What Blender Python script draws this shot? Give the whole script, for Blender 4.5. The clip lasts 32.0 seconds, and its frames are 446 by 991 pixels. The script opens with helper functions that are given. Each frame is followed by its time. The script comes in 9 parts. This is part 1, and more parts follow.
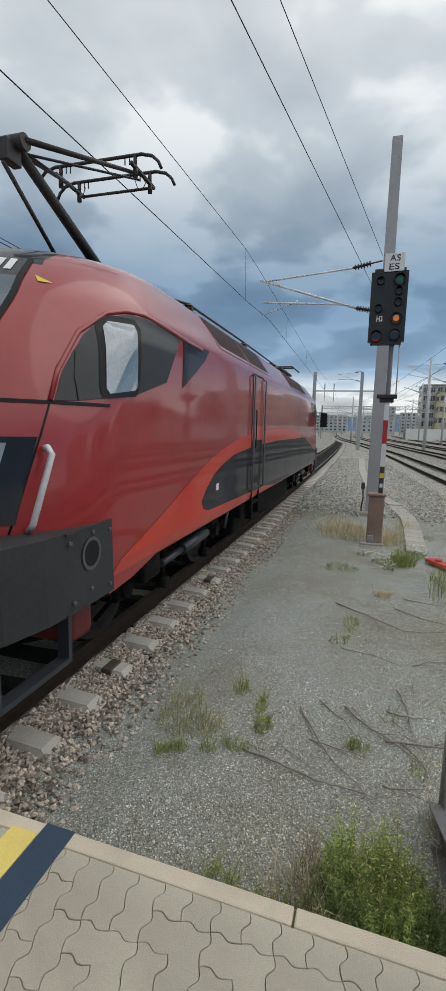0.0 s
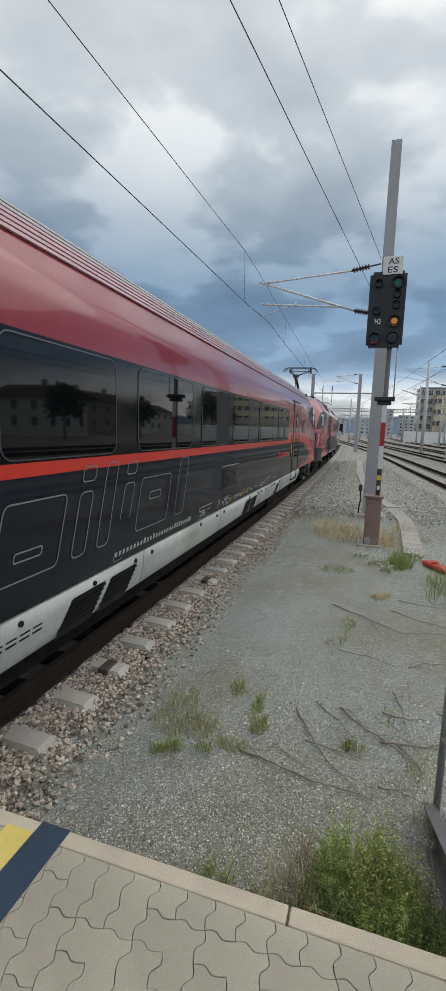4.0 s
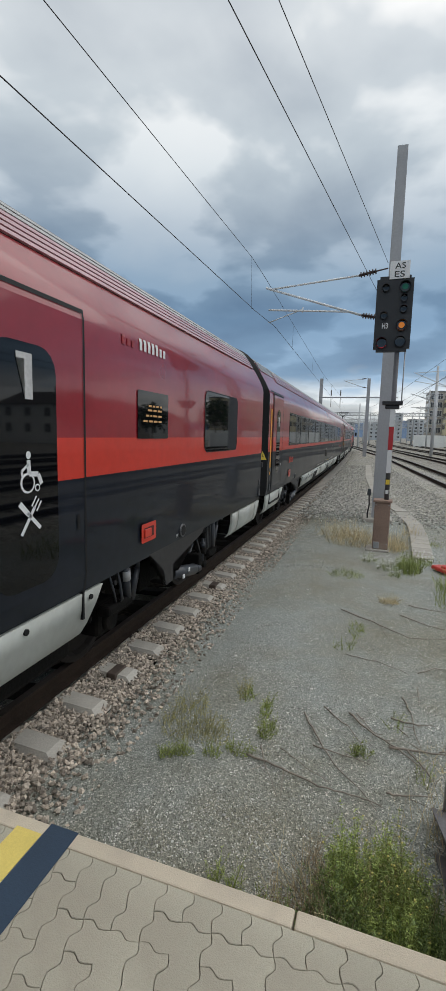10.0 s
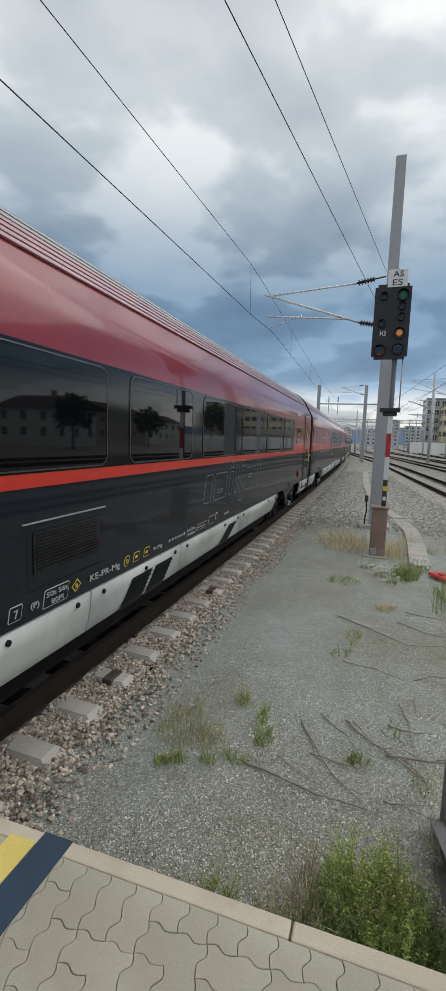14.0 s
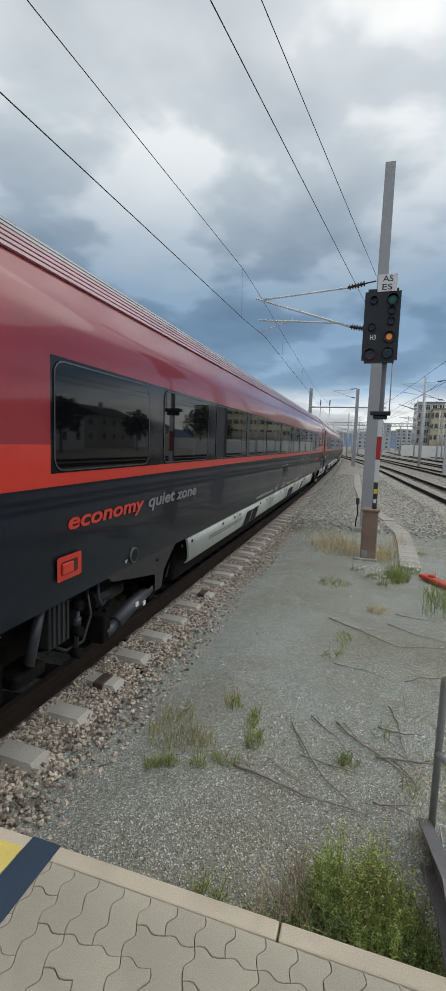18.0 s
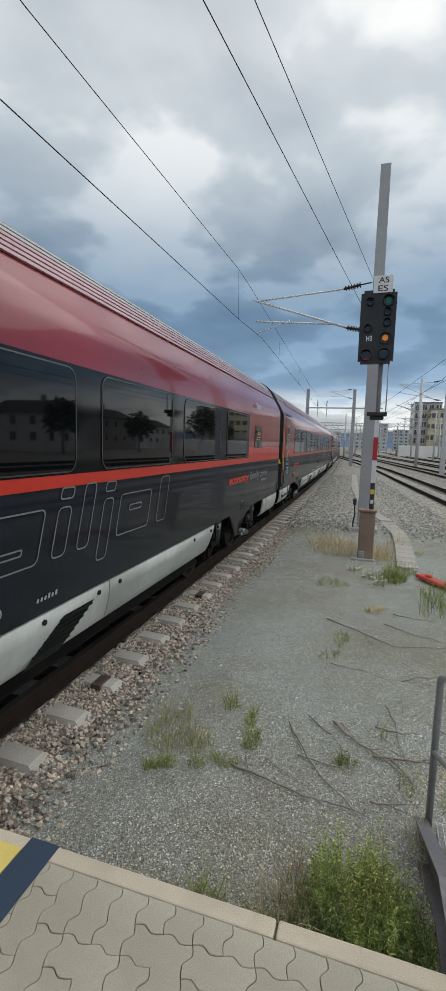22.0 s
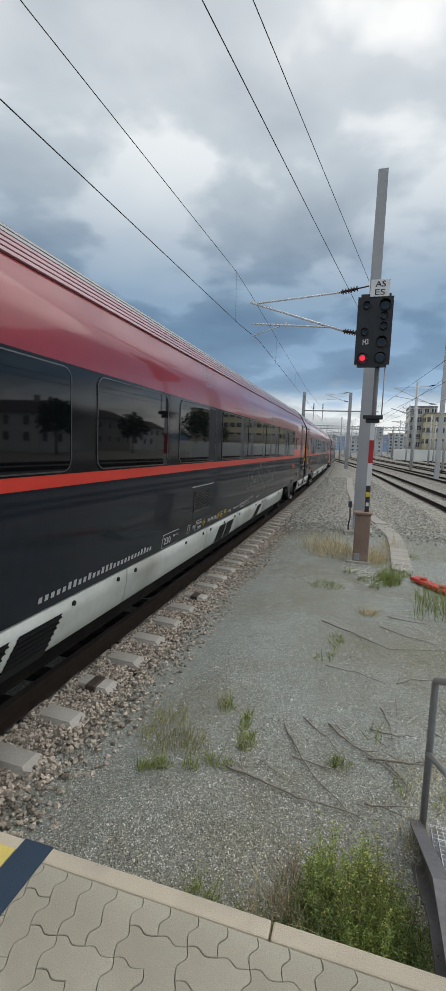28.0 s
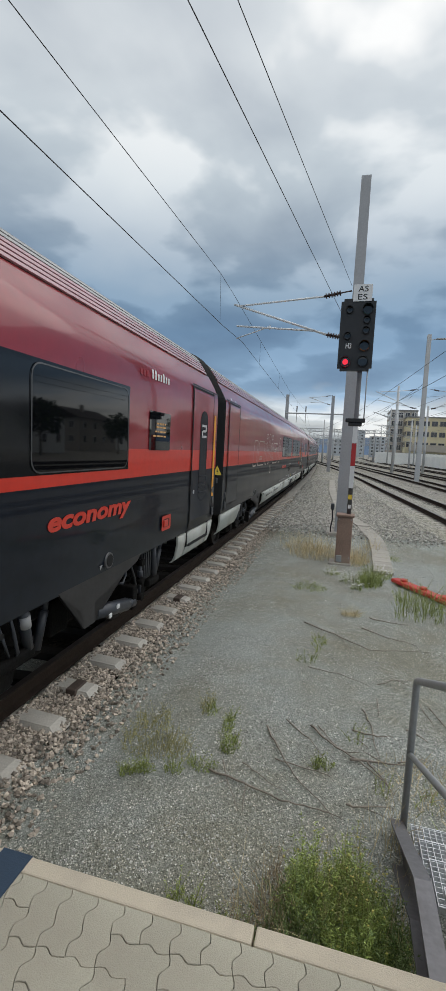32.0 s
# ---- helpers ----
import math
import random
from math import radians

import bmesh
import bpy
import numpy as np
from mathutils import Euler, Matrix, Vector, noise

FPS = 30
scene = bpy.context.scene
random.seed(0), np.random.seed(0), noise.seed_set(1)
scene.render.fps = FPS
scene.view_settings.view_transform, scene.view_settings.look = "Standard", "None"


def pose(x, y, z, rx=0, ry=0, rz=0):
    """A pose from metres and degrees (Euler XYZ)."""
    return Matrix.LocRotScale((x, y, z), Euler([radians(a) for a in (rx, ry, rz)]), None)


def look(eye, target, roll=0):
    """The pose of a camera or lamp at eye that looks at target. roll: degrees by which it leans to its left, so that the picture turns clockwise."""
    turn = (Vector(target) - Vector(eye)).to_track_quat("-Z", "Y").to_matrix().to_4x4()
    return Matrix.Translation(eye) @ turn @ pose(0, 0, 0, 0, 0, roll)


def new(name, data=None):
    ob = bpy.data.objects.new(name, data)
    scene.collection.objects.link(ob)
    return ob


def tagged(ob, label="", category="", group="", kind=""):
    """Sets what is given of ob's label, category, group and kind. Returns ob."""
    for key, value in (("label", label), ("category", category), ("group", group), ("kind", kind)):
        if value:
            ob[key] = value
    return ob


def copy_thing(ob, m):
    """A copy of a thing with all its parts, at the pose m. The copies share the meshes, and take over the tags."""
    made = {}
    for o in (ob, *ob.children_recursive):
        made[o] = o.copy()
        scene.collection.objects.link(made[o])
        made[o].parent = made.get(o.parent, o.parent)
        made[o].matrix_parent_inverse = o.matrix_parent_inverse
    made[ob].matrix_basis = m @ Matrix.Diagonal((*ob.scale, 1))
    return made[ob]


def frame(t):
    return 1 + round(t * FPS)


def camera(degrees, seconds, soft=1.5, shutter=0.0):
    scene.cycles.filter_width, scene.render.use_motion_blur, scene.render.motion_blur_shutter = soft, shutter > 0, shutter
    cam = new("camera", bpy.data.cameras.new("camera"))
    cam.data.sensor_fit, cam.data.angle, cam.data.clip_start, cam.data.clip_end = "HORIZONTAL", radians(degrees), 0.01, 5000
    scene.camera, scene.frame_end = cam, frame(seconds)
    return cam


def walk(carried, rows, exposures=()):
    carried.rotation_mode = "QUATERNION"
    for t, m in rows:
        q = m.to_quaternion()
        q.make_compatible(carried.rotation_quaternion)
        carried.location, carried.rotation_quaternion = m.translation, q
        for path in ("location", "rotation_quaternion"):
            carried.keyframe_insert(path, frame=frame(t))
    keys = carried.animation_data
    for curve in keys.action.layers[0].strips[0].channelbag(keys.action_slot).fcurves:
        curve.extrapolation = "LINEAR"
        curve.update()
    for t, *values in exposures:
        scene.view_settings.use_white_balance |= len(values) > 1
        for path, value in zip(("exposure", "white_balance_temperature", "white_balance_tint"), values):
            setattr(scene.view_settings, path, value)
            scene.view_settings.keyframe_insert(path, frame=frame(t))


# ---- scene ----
cam = camera(50.6, 32.0)
PATH = [
    (0, (3.44, -2.704, 2.119), (2.836, -0.819, 1.831), 1.5),
    (0.5, (3.435, -2.7, 2.118), (2.825, -0.818, 1.825), 1.5),
    (1, (3.428, -2.694, 2.119), (2.819, -0.813, 1.82), 1.6),
    (1.5, (3.434, -2.69, 2.12), (2.832, -0.807, 1.821), 1.6),
    (2, (3.435, -2.693, 2.119), (2.841, -0.806, 1.821), 1.7),
    (2.5, (3.44, -2.695, 2.118), (2.851, -0.807, 1.821), 1.7),
    (3, (3.442, -2.702, 2.117), (2.855, -0.813, 1.82), 1.7),
    (3.5, (3.443, -2.71, 2.115), (2.854, -0.821, 1.826), 1.8),
    (5.5, (3.461, -2.722, 2.118), (2.844, -0.839, 1.846), 1.9),
    (6, (3.467, -2.729, 2.121), (2.847, -0.846, 1.856), 1.8),
    (6.5, (3.463, -2.728, 2.12), (2.831, -0.849, 1.857), 1.7),
    (7, (3.459, -2.72, 2.117), (2.823, -0.843, 1.852), 1.6),
    (7.5, (3.461, -2.719, 2.115), (2.826, -0.841, 1.848), 1.5),
    (8, (3.466, -2.727, 2.121), (2.835, -0.848, 1.852), 1.5),
    (8.5, (3.469, -2.727, 2.121), (2.84, -0.848, 1.853), 1.4),
    (9, (3.469, -2.734, 2.123), (2.84, -0.854, 1.858), 1.4),
    (9.5, (3.469, -2.731, 2.12), (2.839, -0.851, 1.857), 1.4),
    (10, (3.466, -2.73, 2.118), (2.834, -0.85, 1.856), 1.5),
    (10.5, (3.466, -2.734, 2.121), (2.834, -0.855, 1.862), 1.6),
    (11, (3.467, -2.731, 2.121), (2.831, -0.852, 1.866), 1.6),
    (11.5, (3.465, -2.732, 2.123), (2.83, -0.852, 1.872), 1.6),
    (12, (3.463, -2.729, 2.116), (2.828, -0.849, 1.865), 1.7),
    (12.5, (3.461, -2.731, 2.117), (2.827, -0.85, 1.867), 1.7),
    (13, (3.461, -2.73, 2.119), (2.829, -0.848, 1.872), 1.8),
    (13.5, (3.46, -2.727, 2.12), (2.835, -0.844, 1.875), 1.9),
    (14, (3.458, -2.73, 2.12), (2.836, -0.844, 1.88), 2.0),
    (14.5, (3.455, -2.726, 2.119), (2.839, -0.839, 1.879), 2.1),
    (16.5, (3.468, -2.738, 2.125), (2.861, -0.847, 1.891), 2.2),
    (17, (3.476, -2.738, 2.122), (2.872, -0.845, 1.891), 2.1),
    (17.5, (3.483, -2.735, 2.122), (2.884, -0.84, 1.893), 2.0),
    (18, (3.48, -2.734, 2.119), (2.887, -0.837, 1.893), 2.0),
    (18.5, (3.477, -2.738, 2.121), (2.885, -0.84, 1.899), 2.0),
    (19, (3.481, -2.737, 2.119), (2.89, -0.839, 1.901), 2.0),
    (19.5, (3.482, -2.74, 2.122), (2.893, -0.841, 1.903), 2.0),
    (20, (3.478, -2.738, 2.12), (2.891, -0.839, 1.901), 2.0),
    (20.5, (3.471, -2.732, 2.117), (2.888, -0.832, 1.897), 1.9),
    (21, (3.472, -2.732, 2.119), (2.889, -0.832, 1.898), 1.8),
    (21.5, (3.478, -2.736, 2.12), (2.894, -0.836, 1.898), 1.9),
    (22, (3.49, -2.748, 2.125), (2.906, -0.847, 1.903), 1.8),
    (22.5, (3.493, -2.755, 2.123), (2.906, -0.855, 1.903), 1.6),
    (23, (3.49, -2.752, 2.118), (2.904, -0.853, 1.9), 1.6),
    (23.5, (3.493, -2.753, 2.124), (2.907, -0.853, 1.907), 1.6),
    (24, (3.493, -2.752, 2.126), (2.909, -0.851, 1.914), 1.7),
    (24.5, (3.487, -2.744, 2.121), (2.902, -0.843, 1.909), 1.7),
    (25, (3.477, -2.742, 2.119), (2.893, -0.841, 1.907), 1.8),
    (25.5, (3.465, -2.736, 2.117), (2.886, -0.834, 1.903), 2.1),
    (27.5, (3.473, -2.747, 2.117), (2.903, -0.842, 1.901), 2.4),
    (28, (3.482, -2.752, 2.118), (2.916, -0.846, 1.905), 2.3),
    (28.5, (3.492, -2.752, 2.122), (2.932, -0.843, 1.91), 2.3),
    (29, (3.494, -2.753, 2.122), (2.942, -0.843, 1.911), 2.3),
    (29.5, (3.489, -2.754, 2.12), (2.942, -0.841, 1.912), 2.3),
    (30, (3.481, -2.754, 2.122), (2.945, -0.838, 1.915), 2.4),
    (30.5, (3.481, -2.749, 2.118), (2.962, -0.829, 1.913), 2.4),
    (31, (3.48, -2.746, 2.118), (2.971, -0.823, 1.914), 2.6),
    (31.5, (3.477, -2.748, 2.121), (2.974, -0.823, 1.917), 2.7),
    (32, (3.473, -2.745, 2.119), (2.975, -0.819, 1.916), 2.8),
]
walk(cam, [(t, look(eye, target, roll)) for t, eye, target, roll in PATH])

# ---------------- light ----------------
SUN_EL, SUN_AZ = radians(48), radians(60)
world = bpy.data.worlds.new("overcast_sky")
scene.world = world
world.use_nodes = True
wn, wl = world.node_tree.nodes, world.node_tree.links
wn.clear()


def wnode(kind, operation="", data_type="", blend_type=""):
    n = wn.new(kind)
    if data_type:
        n.data_type = data_type
    if operation:
        n.operation = operation
    if blend_type:
        n.blend_type = blend_type
    return n


w_out, w_bg, w_sky = wnode("ShaderNodeOutputWorld"), wnode("ShaderNodeBackground"), wnode("ShaderNodeTexSky")
w_sky.sky_type, w_sky.sun_disc = "NISHITA", False
w_sky.sun_elevation, w_sky.sun_rotation = SUN_EL, SUN_AZ
w_sky.air_density, w_sky.dust_density = 1.2, 2.0
w_co = wnode("ShaderNodeTexCoord")
w_sep = wnode("ShaderNodeSeparateXYZ")
wl.new(w_co.outputs["Generated"], w_sep.inputs[0])
# clouds lie on a flat layer: project the direction onto a plane overhead
w_den = wnode("ShaderNodeMath", operation="ADD")
w_den.inputs[1].default_value = 0.22
wl.new(w_sep.outputs["Z"], w_den.inputs[0])
w_u, w_v = wnode("ShaderNodeMath", operation="DIVIDE"), wnode("ShaderNodeMath", operation="DIVIDE")
wl.new(w_sep.outputs["X"], w_u.inputs[0])
wl.new(w_sep.outputs["Y"], w_v.inputs[0])
wl.new(w_den.outputs[0], w_u.inputs[1])
wl.new(w_den.outputs[0], w_v.inputs[1])
w_comb = wnode("ShaderNodeCombineXYZ")
wl.new(w_u.outputs[0], w_comb.inputs[0])
wl.new(w_v.outputs[0], w_comb.inputs[1])
w_n1, w_n2 = wnode("ShaderNodeTexNoise"), wnode("ShaderNodeTexNoise")
for n, sc, de, ro in ((w_n1, 2.1, 5, 0.46), (w_n2, 0.8, 3, 0.5)):
    n.inputs["Scale"].default_value, n.inputs["Detail"].default_value, n.inputs["Roughness"].default_value = sc, de, ro
    wl.new(w_comb.outputs[0], n.inputs["Vector"])
w_n1.inputs["Distortion"].default_value = 0.15
w_mixn = wnode("ShaderNodeMath", operation="MULTIPLY_ADD")
wl.new(w_n2.outputs["Fac"], w_mixn.inputs[0])
w_mixn.inputs[1].default_value = 0.9
wl.new(w_n1.outputs["Fac"], w_mixn.inputs[2])
w_cl = wnode("ShaderNodeValToRGB")          # cloud tone, by thickness
cr = w_cl.color_ramp
cr.elements[0].position, cr.elements[0].color = 0.66, (0.42, 0.47, 0.53, 1)
cr.elements[1].position, cr.elements[1].color = 1.20, (0.96, 0.975, 0.975, 1)
e = cr.elements.new(0.93)
e.color = (0.665, 0.715, 0.75, 1)
w_half = wnode("ShaderNodeMath", operation="MULTIPLY")
w_half.inputs[1].default_value = 1.0
wl.new(w_mixn.outputs[0], w_half.inputs[0])
wl.new(w_half.outputs[0], w_cl.inputs[0])
w_el = wnode("ShaderNodeValToRGB")          # the cloud base darkens towards a rain front, with a clear strip on the horizon
er = w_el.color_ramp
er.elements[0].position, er.elements[0].color = 0.0, (0.98, 0.98, 0.96, 1)
er.elements[1].position, er.elements[1].color = 1.0, (1.12, 1.12, 1.12, 1)
for p, c in ((0.05, (1.0, 0.99, 0.96)), (0.088, (0.86, 0.92, 0.98)), (0.122, (0.36, 0.53, 0.74)), (0.22, (0.24, 0.38, 0.56)), (0.30, (0.30, 0.42, 0.56)), (0.38, (0.52, 0.60, 0.69)), (0.47, (0.80, 0.85, 0.89)), (0.60, (1.07, 1.07, 1.07))):
    e = er.elements.new(p)
    e.color = (*c, 1)
w_wob = wnode("ShaderNodeMath", operation="MULTIPLY_ADD")
wl.new(w_n1.outputs["Fac"], w_wob.inputs[0])
w_wob.inputs[1].default_value = 0.12
w_wob2 = wnode("ShaderNodeMath", operation="ADD")
wl.new(w_sep.outputs["Z"], w_wob2.inputs[0])
w_wob2.inputs[1].default_value = -0.06
wl.new(w_wob2.outputs[0], w_wob.inputs[2])
wl.new(w_wob.outputs[0], w_el.inputs[0])
w_mul = wnode("ShaderNodeMix", data_type="RGBA", blend_type="MULTIPLY")
w_mul.inputs["Factor"].default_value = 1.0
wl.new(w_cl.outputs[0], w_mul.inputs["A"])
wl.new(w_el.outputs[0], w_mul.inputs["B"])
w_gain = wnode("ShaderNodeMix", data_type="RGBA", blend_type="MULTIPLY")
w_gain.inputs["Factor"].default_value = 1.0
w_gain.inputs["B"].default_value = (10.1, 10.0, 9.9, 1)
wl.new(w_mul.outputs["Result"], w_gain.inputs["A"])
w_mix = wnode("ShaderNodeMix", data_type="RGBA")
w_mix.inputs["Factor"].default_value = 0.93
wl.new(w_sky.outputs[0], w_mix.inputs["A"])
wl.new(w_gain.outputs["Result"], w_mix.inputs["B"])
wl.new(w_mix.outputs["Result"], w_bg.inputs["Color"])
w_bg.inputs["Strength"].default_value = 0.1
wl.new(w_bg.outputs[0], w_out.inputs["Surface"])

sun_data = bpy.data.lights.new("sun", "SUN")
sun_data.energy, sun_data.angle, sun_data.color = 1.0, radians(75), (1.0, 0.96, 0.9)
sun = new("sun", sun_data)
sun.matrix_basis = look((30 * math.sin(SUN_AZ) * math.cos(SUN_EL), 30 * math.cos(SUN_AZ) * math.cos(SUN_EL), 30 * math.sin(SUN_EL)), (0, 0, 0))
scene.view_settings.exposure = 0.0


# ---------------- materials ----------------
def mat(name, base, rough=0.5, metal=0.0, coat=0.0, var=0.15, scale=3.0, fine=40.0, bump=0.0, bump_scale=60.0, alt=None, alt_at=0.55, alt_w=0.1, rvar=0.1, spec=0.5, emit=None, strength=0.0, per_object=0.0, per_island=0.0, ior=1.5):
    """Principled paint, stone or metal with variation at two scales, stains of a second colour and fine relief."""
    m = bpy.data.materials.new(name)
    m.use_nodes = True
    nt = m.node_tree
    n, l = nt.nodes, nt.links
    b = n["Principled BSDF"]
    b.inputs["Roughness"].default_value, b.inputs["Metallic"].default_value = rough, metal
    b.inputs["Coat Weight"].default_value, b.inputs["Coat Roughness"].default_value = coat, 0.06
    b.inputs["Specular IOR Level"].default_value = spec
    b.inputs["IOR"].default_value = ior
    co = n.new("ShaderNodeTexCoord")
    big, small = n.new("ShaderNodeTexNoise"), n.new("ShaderNodeTexNoise")
    for t, sc in ((big, scale), (small, fine)):
        t.inputs["Scale"].default_value, t.inputs["Detail"].default_value = sc, 5
        l.new(co.outputs["Object"], t.inputs["Vector"])
    add = n.new("ShaderNodeMath")
    add.operation = "ADD"
    l.new(big.outputs["Fac"], add.inputs[0])
    l.new(small.outputs["Fac"], add.inputs[1])
    rng = n.new("ShaderNodeMapRange")
    rng.inputs["From Min"].default_value, rng.inputs["From Max"].default_value = 0.7, 1.3
    rng.inputs["To Min"].default_value, rng.inputs["To Max"].default_value = 1 - var, 1 + var
    l.new(add.outputs[0], rng.inputs["Value"])
    fac = rng.outputs[0]
    if per_object or per_island:
        src = n.new("ShaderNodeObjectInfo").outputs["Random"] if per_object else n.new("ShaderNodeNewGeometry").outputs["Random Per Island"]
        r2 = n.new("ShaderNodeMapRange")
        v = per_object or per_island
        r2.inputs["To Min"].default_value, r2.inputs["To Max"].default_value = 1 - v, 1 + v
        l.new(src, r2.inputs["Value"])
        mu = n.new("ShaderNodeMath")
        mu.operation = "MULTIPLY"
        l.new(fac, mu.inputs[0])
        l.new(r2.outputs[0], mu.inputs[1])
        fac = mu.outputs[0]
    mul = n.new("ShaderNodeMix")
    mul.data_type, mul.blend_type = "RGBA", "MULTIPLY"
    mul.inputs["Factor"].default_value = 1
    mul.inputs["A"].default_value = (*base, 1)
    l.new(fac, mul.inputs["B"])
    col = mul.outputs["Result"]
    if alt:
        st = n.new("ShaderNodeTexNoise")
        st.inputs["Scale"].default_value, st.inputs["Detail"].default_value = scale * 0.45, 8
        l.new(co.outputs["Object"], st.inputs["Vector"])
        sr = n.new("ShaderNodeMapRange")
        sr.inputs["From Min"].default_value, sr.inputs["From Max"].default_value = alt_at, alt_at + alt_w
        l.new(st.outputs["Fac"], sr.inputs["Value"])
        mx = n.new("ShaderNodeMix")
        mx.data_type = "RGBA"
        l.new(sr.outputs[0], mx.inputs["Factor"])
        l.new(col, mx.inputs["A"])
        mx.inputs["B"].default_value = (*alt, 1)
        col = mx.outputs["Result"]
    l.new(col, b.inputs["Base Color"])
    rr = n.new("ShaderNodeMapRange")
    rr.inputs["To Min"].default_value, rr.inputs["To Max"].default_value = max(0.02, rough - rvar), min(1, rough + rvar)
    l.new(big.outputs["Fac"], rr.inputs["Value"])
    l.new(rr.outputs[0], b.inputs["Roughness"])
    if bump:
        bt, bp = n.new("ShaderNodeTexNoise"), n.new("ShaderNodeBump")
        bt.inputs["Scale"].default_value, bt.inputs["Detail"].default_value = bump_scale, 4
        l.new(co.outputs["Object"], bt.inputs["Vector"])
        bp.inputs["Strength"].default_value, bp.inputs["Distance"].default_value = bump, 0.02
        l.new(bt.outputs["Fac"], bp.inputs["Height"])
        l.new(bp.outputs[0], b.inputs["Normal"])
    if emit:
        b.inputs["Emission Color"].default_value, b.inputs["Emission Strength"].default_value = (*emit, 1), strength
    return m


def speckle_ground(name, base, light, dark, grain=90.0, patch=0.6, patch_to=(0.2, 0.2, 0.18), lights=0.62, bump=0.6, spec=0.25):
    """Compacted grit: a base tone with pale and dark grains, and broad worn patches."""
    m = bpy.data.materials.new(name)
    m.use_nodes = True
    n, l = m.node_tree.nodes, m.node_tree.links
    b = n["Principled BSDF"]
    b.inputs["Roughness"].default_value = 0.92
    b.inputs["Specular IOR Level"].default_value = spec
    co = n.new("ShaderNodeTexCoord")
    vor = n.new("ShaderNodeTexVoronoi")
    vor.inputs["Scale"].default_value = grain
    l.new(co.outputs["Object"], vor.inputs["Vector"])
    hue = n.new("ShaderNodeSeparateColor")
    l.new(vor.outputs["Color"], hue.inputs[0])
    ramp = n.new("ShaderNodeValToRGB")
    r = ramp.color_ramp
    r.elements[0].position, r.elements[0].color = 0.0, (*dark, 1)
    r.elements[1].position, r.elements[1].color = 1.0, (*light, 1)
    for p, c in ((0.3, base), (lights, base), (lights + 0.28, tuple(0.6 * x + 0.4 * y for x, y in zip(base, light)))):
        e = r.elements.new(p)
        e.color = (*c, 1)
    l.new(hue.outputs[0], ramp.inputs[0])
    pn, pn2 = n.new("ShaderNodeTexNoise"), n.new("ShaderNodeTexNoise")
    for t, sc in ((pn, patch), (pn2, patch * 7)):
        t.inputs["Scale"].default_value, t.inputs["Detail"].default_value = sc, 6
        l.new(co.outputs["Object"], t.inputs["Vector"])
    ad = n.new("ShaderNodeMath")
    ad.operation = "MULTIPLY_ADD"
    l.new(pn2.outputs["Fac"], ad.inputs[0])
    ad.inputs[1].default_value = 0.5
    l.new(pn.outputs["Fac"], ad.inputs[2])
    mr = n.new("ShaderNodeMapRange")
    mr.inputs["From Min"].default_value, mr.inputs["From Max"].default_value = 0.60, 0.92
    l.new(ad.outputs[0], mr.inputs["Value"])
    mx = n.new("ShaderNodeMix")
    mx.data_type = "RGBA"
    l.new(mr.outputs[0], mx.inputs["Factor"])
    l.new(ramp.outputs[0], mx.inputs["A"])
    dk = n.new("ShaderNodeMix")
    dk.data_type, dk.blend_type = "RGBA", "MULTIPLY"
    dk.inputs["Factor"].default_value = 1
    l.new(ramp.outputs[0], dk.inputs["A"])
    dk.inputs["B"].default_value = (*[p * 5 for p in patch_to], 1)
    l.new(dk.outputs["Result"], mx.inputs["B"])
    l.new(mx.outputs["Result"], b.inputs["Base Color"])
    bp = n.new("ShaderNodeBump")
    bp.inputs["Strength"].default_value, bp.inputs["Distance"].default_value = bump, 0.012
    l.new(vor.outputs["Distance"], bp.inputs["Height"])
    l.new(bp.outputs[0], b.inputs["Normal"])
    return m


RED = mat("red_coach_paint", (0.275, 0.012, 0.021), 0.30, spec=0.35, coat=0.72, var=0.12, scale=0.8, fine=9, alt=(0.20, 0.012, 0.019), alt_at=0.56, alt_w=0.25, bump=0.015, bump_scale=2.5, rvar=0.08)
ORANGE = mat("bright_red_stripe_paint", (0.58, 0.035, 0.018), 0.32, coat=0.4, var=0.08, scale=1.2, fine=12)
GREY = mat("anthracite_coach_paint", (0.0105, 0.0138, 0.0215), 0.42, spec=0.10, coat=0.42, var=0.18, scale=0.9, fine=10, bump=0.006, bump_scale=2.0, rvar=0.08)
BAND = mat("black_window_band", (0.006, 0.007, 0.009), 0.09, coat=0.0, ior=1.45, var=0.1, scale=1.0, fine=8, rvar=0.05)
PANE = mat("dark_tinted_glass", (0.003, 0.0036, 0.005), 0.03, coat=0.0, var=0.1, rvar=0.01, spec=0.5, ior=1.43)
SKIRT = mat("pale_grey_skirt_paint", (0.50, 0.52, 0.49), 0.45, var=0.1, scale=1.5, fine=14, alt=(0.30, 0.29, 0.25), alt_at=0.56, alt_w=0.2)
ROOF = mat("grey_roof_paint", (0.20, 0.20, 0.20), 0.5, var=0.15, scale=1.2, fine=10)
RUBBER = mat("black_rubber", (0.008, 0.008, 0.009), 0.6, spec=0.3, var=0.2, scale=8, fine=60)
ENDFACE = mat("slate_grey_end_paint", (0.008, 0.0085, 0.0095), 0.7, spec=0.12, var=0.2, scale=2, fine=20)
ENDGREY = mat("dark_end_wall", (0.0085, 0.009, 0.010), 0.6, spec=0.2, var=0.2, scale=2, fine=20)
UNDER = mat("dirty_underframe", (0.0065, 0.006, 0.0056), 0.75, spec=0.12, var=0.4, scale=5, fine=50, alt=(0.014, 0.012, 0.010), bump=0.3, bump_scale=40)
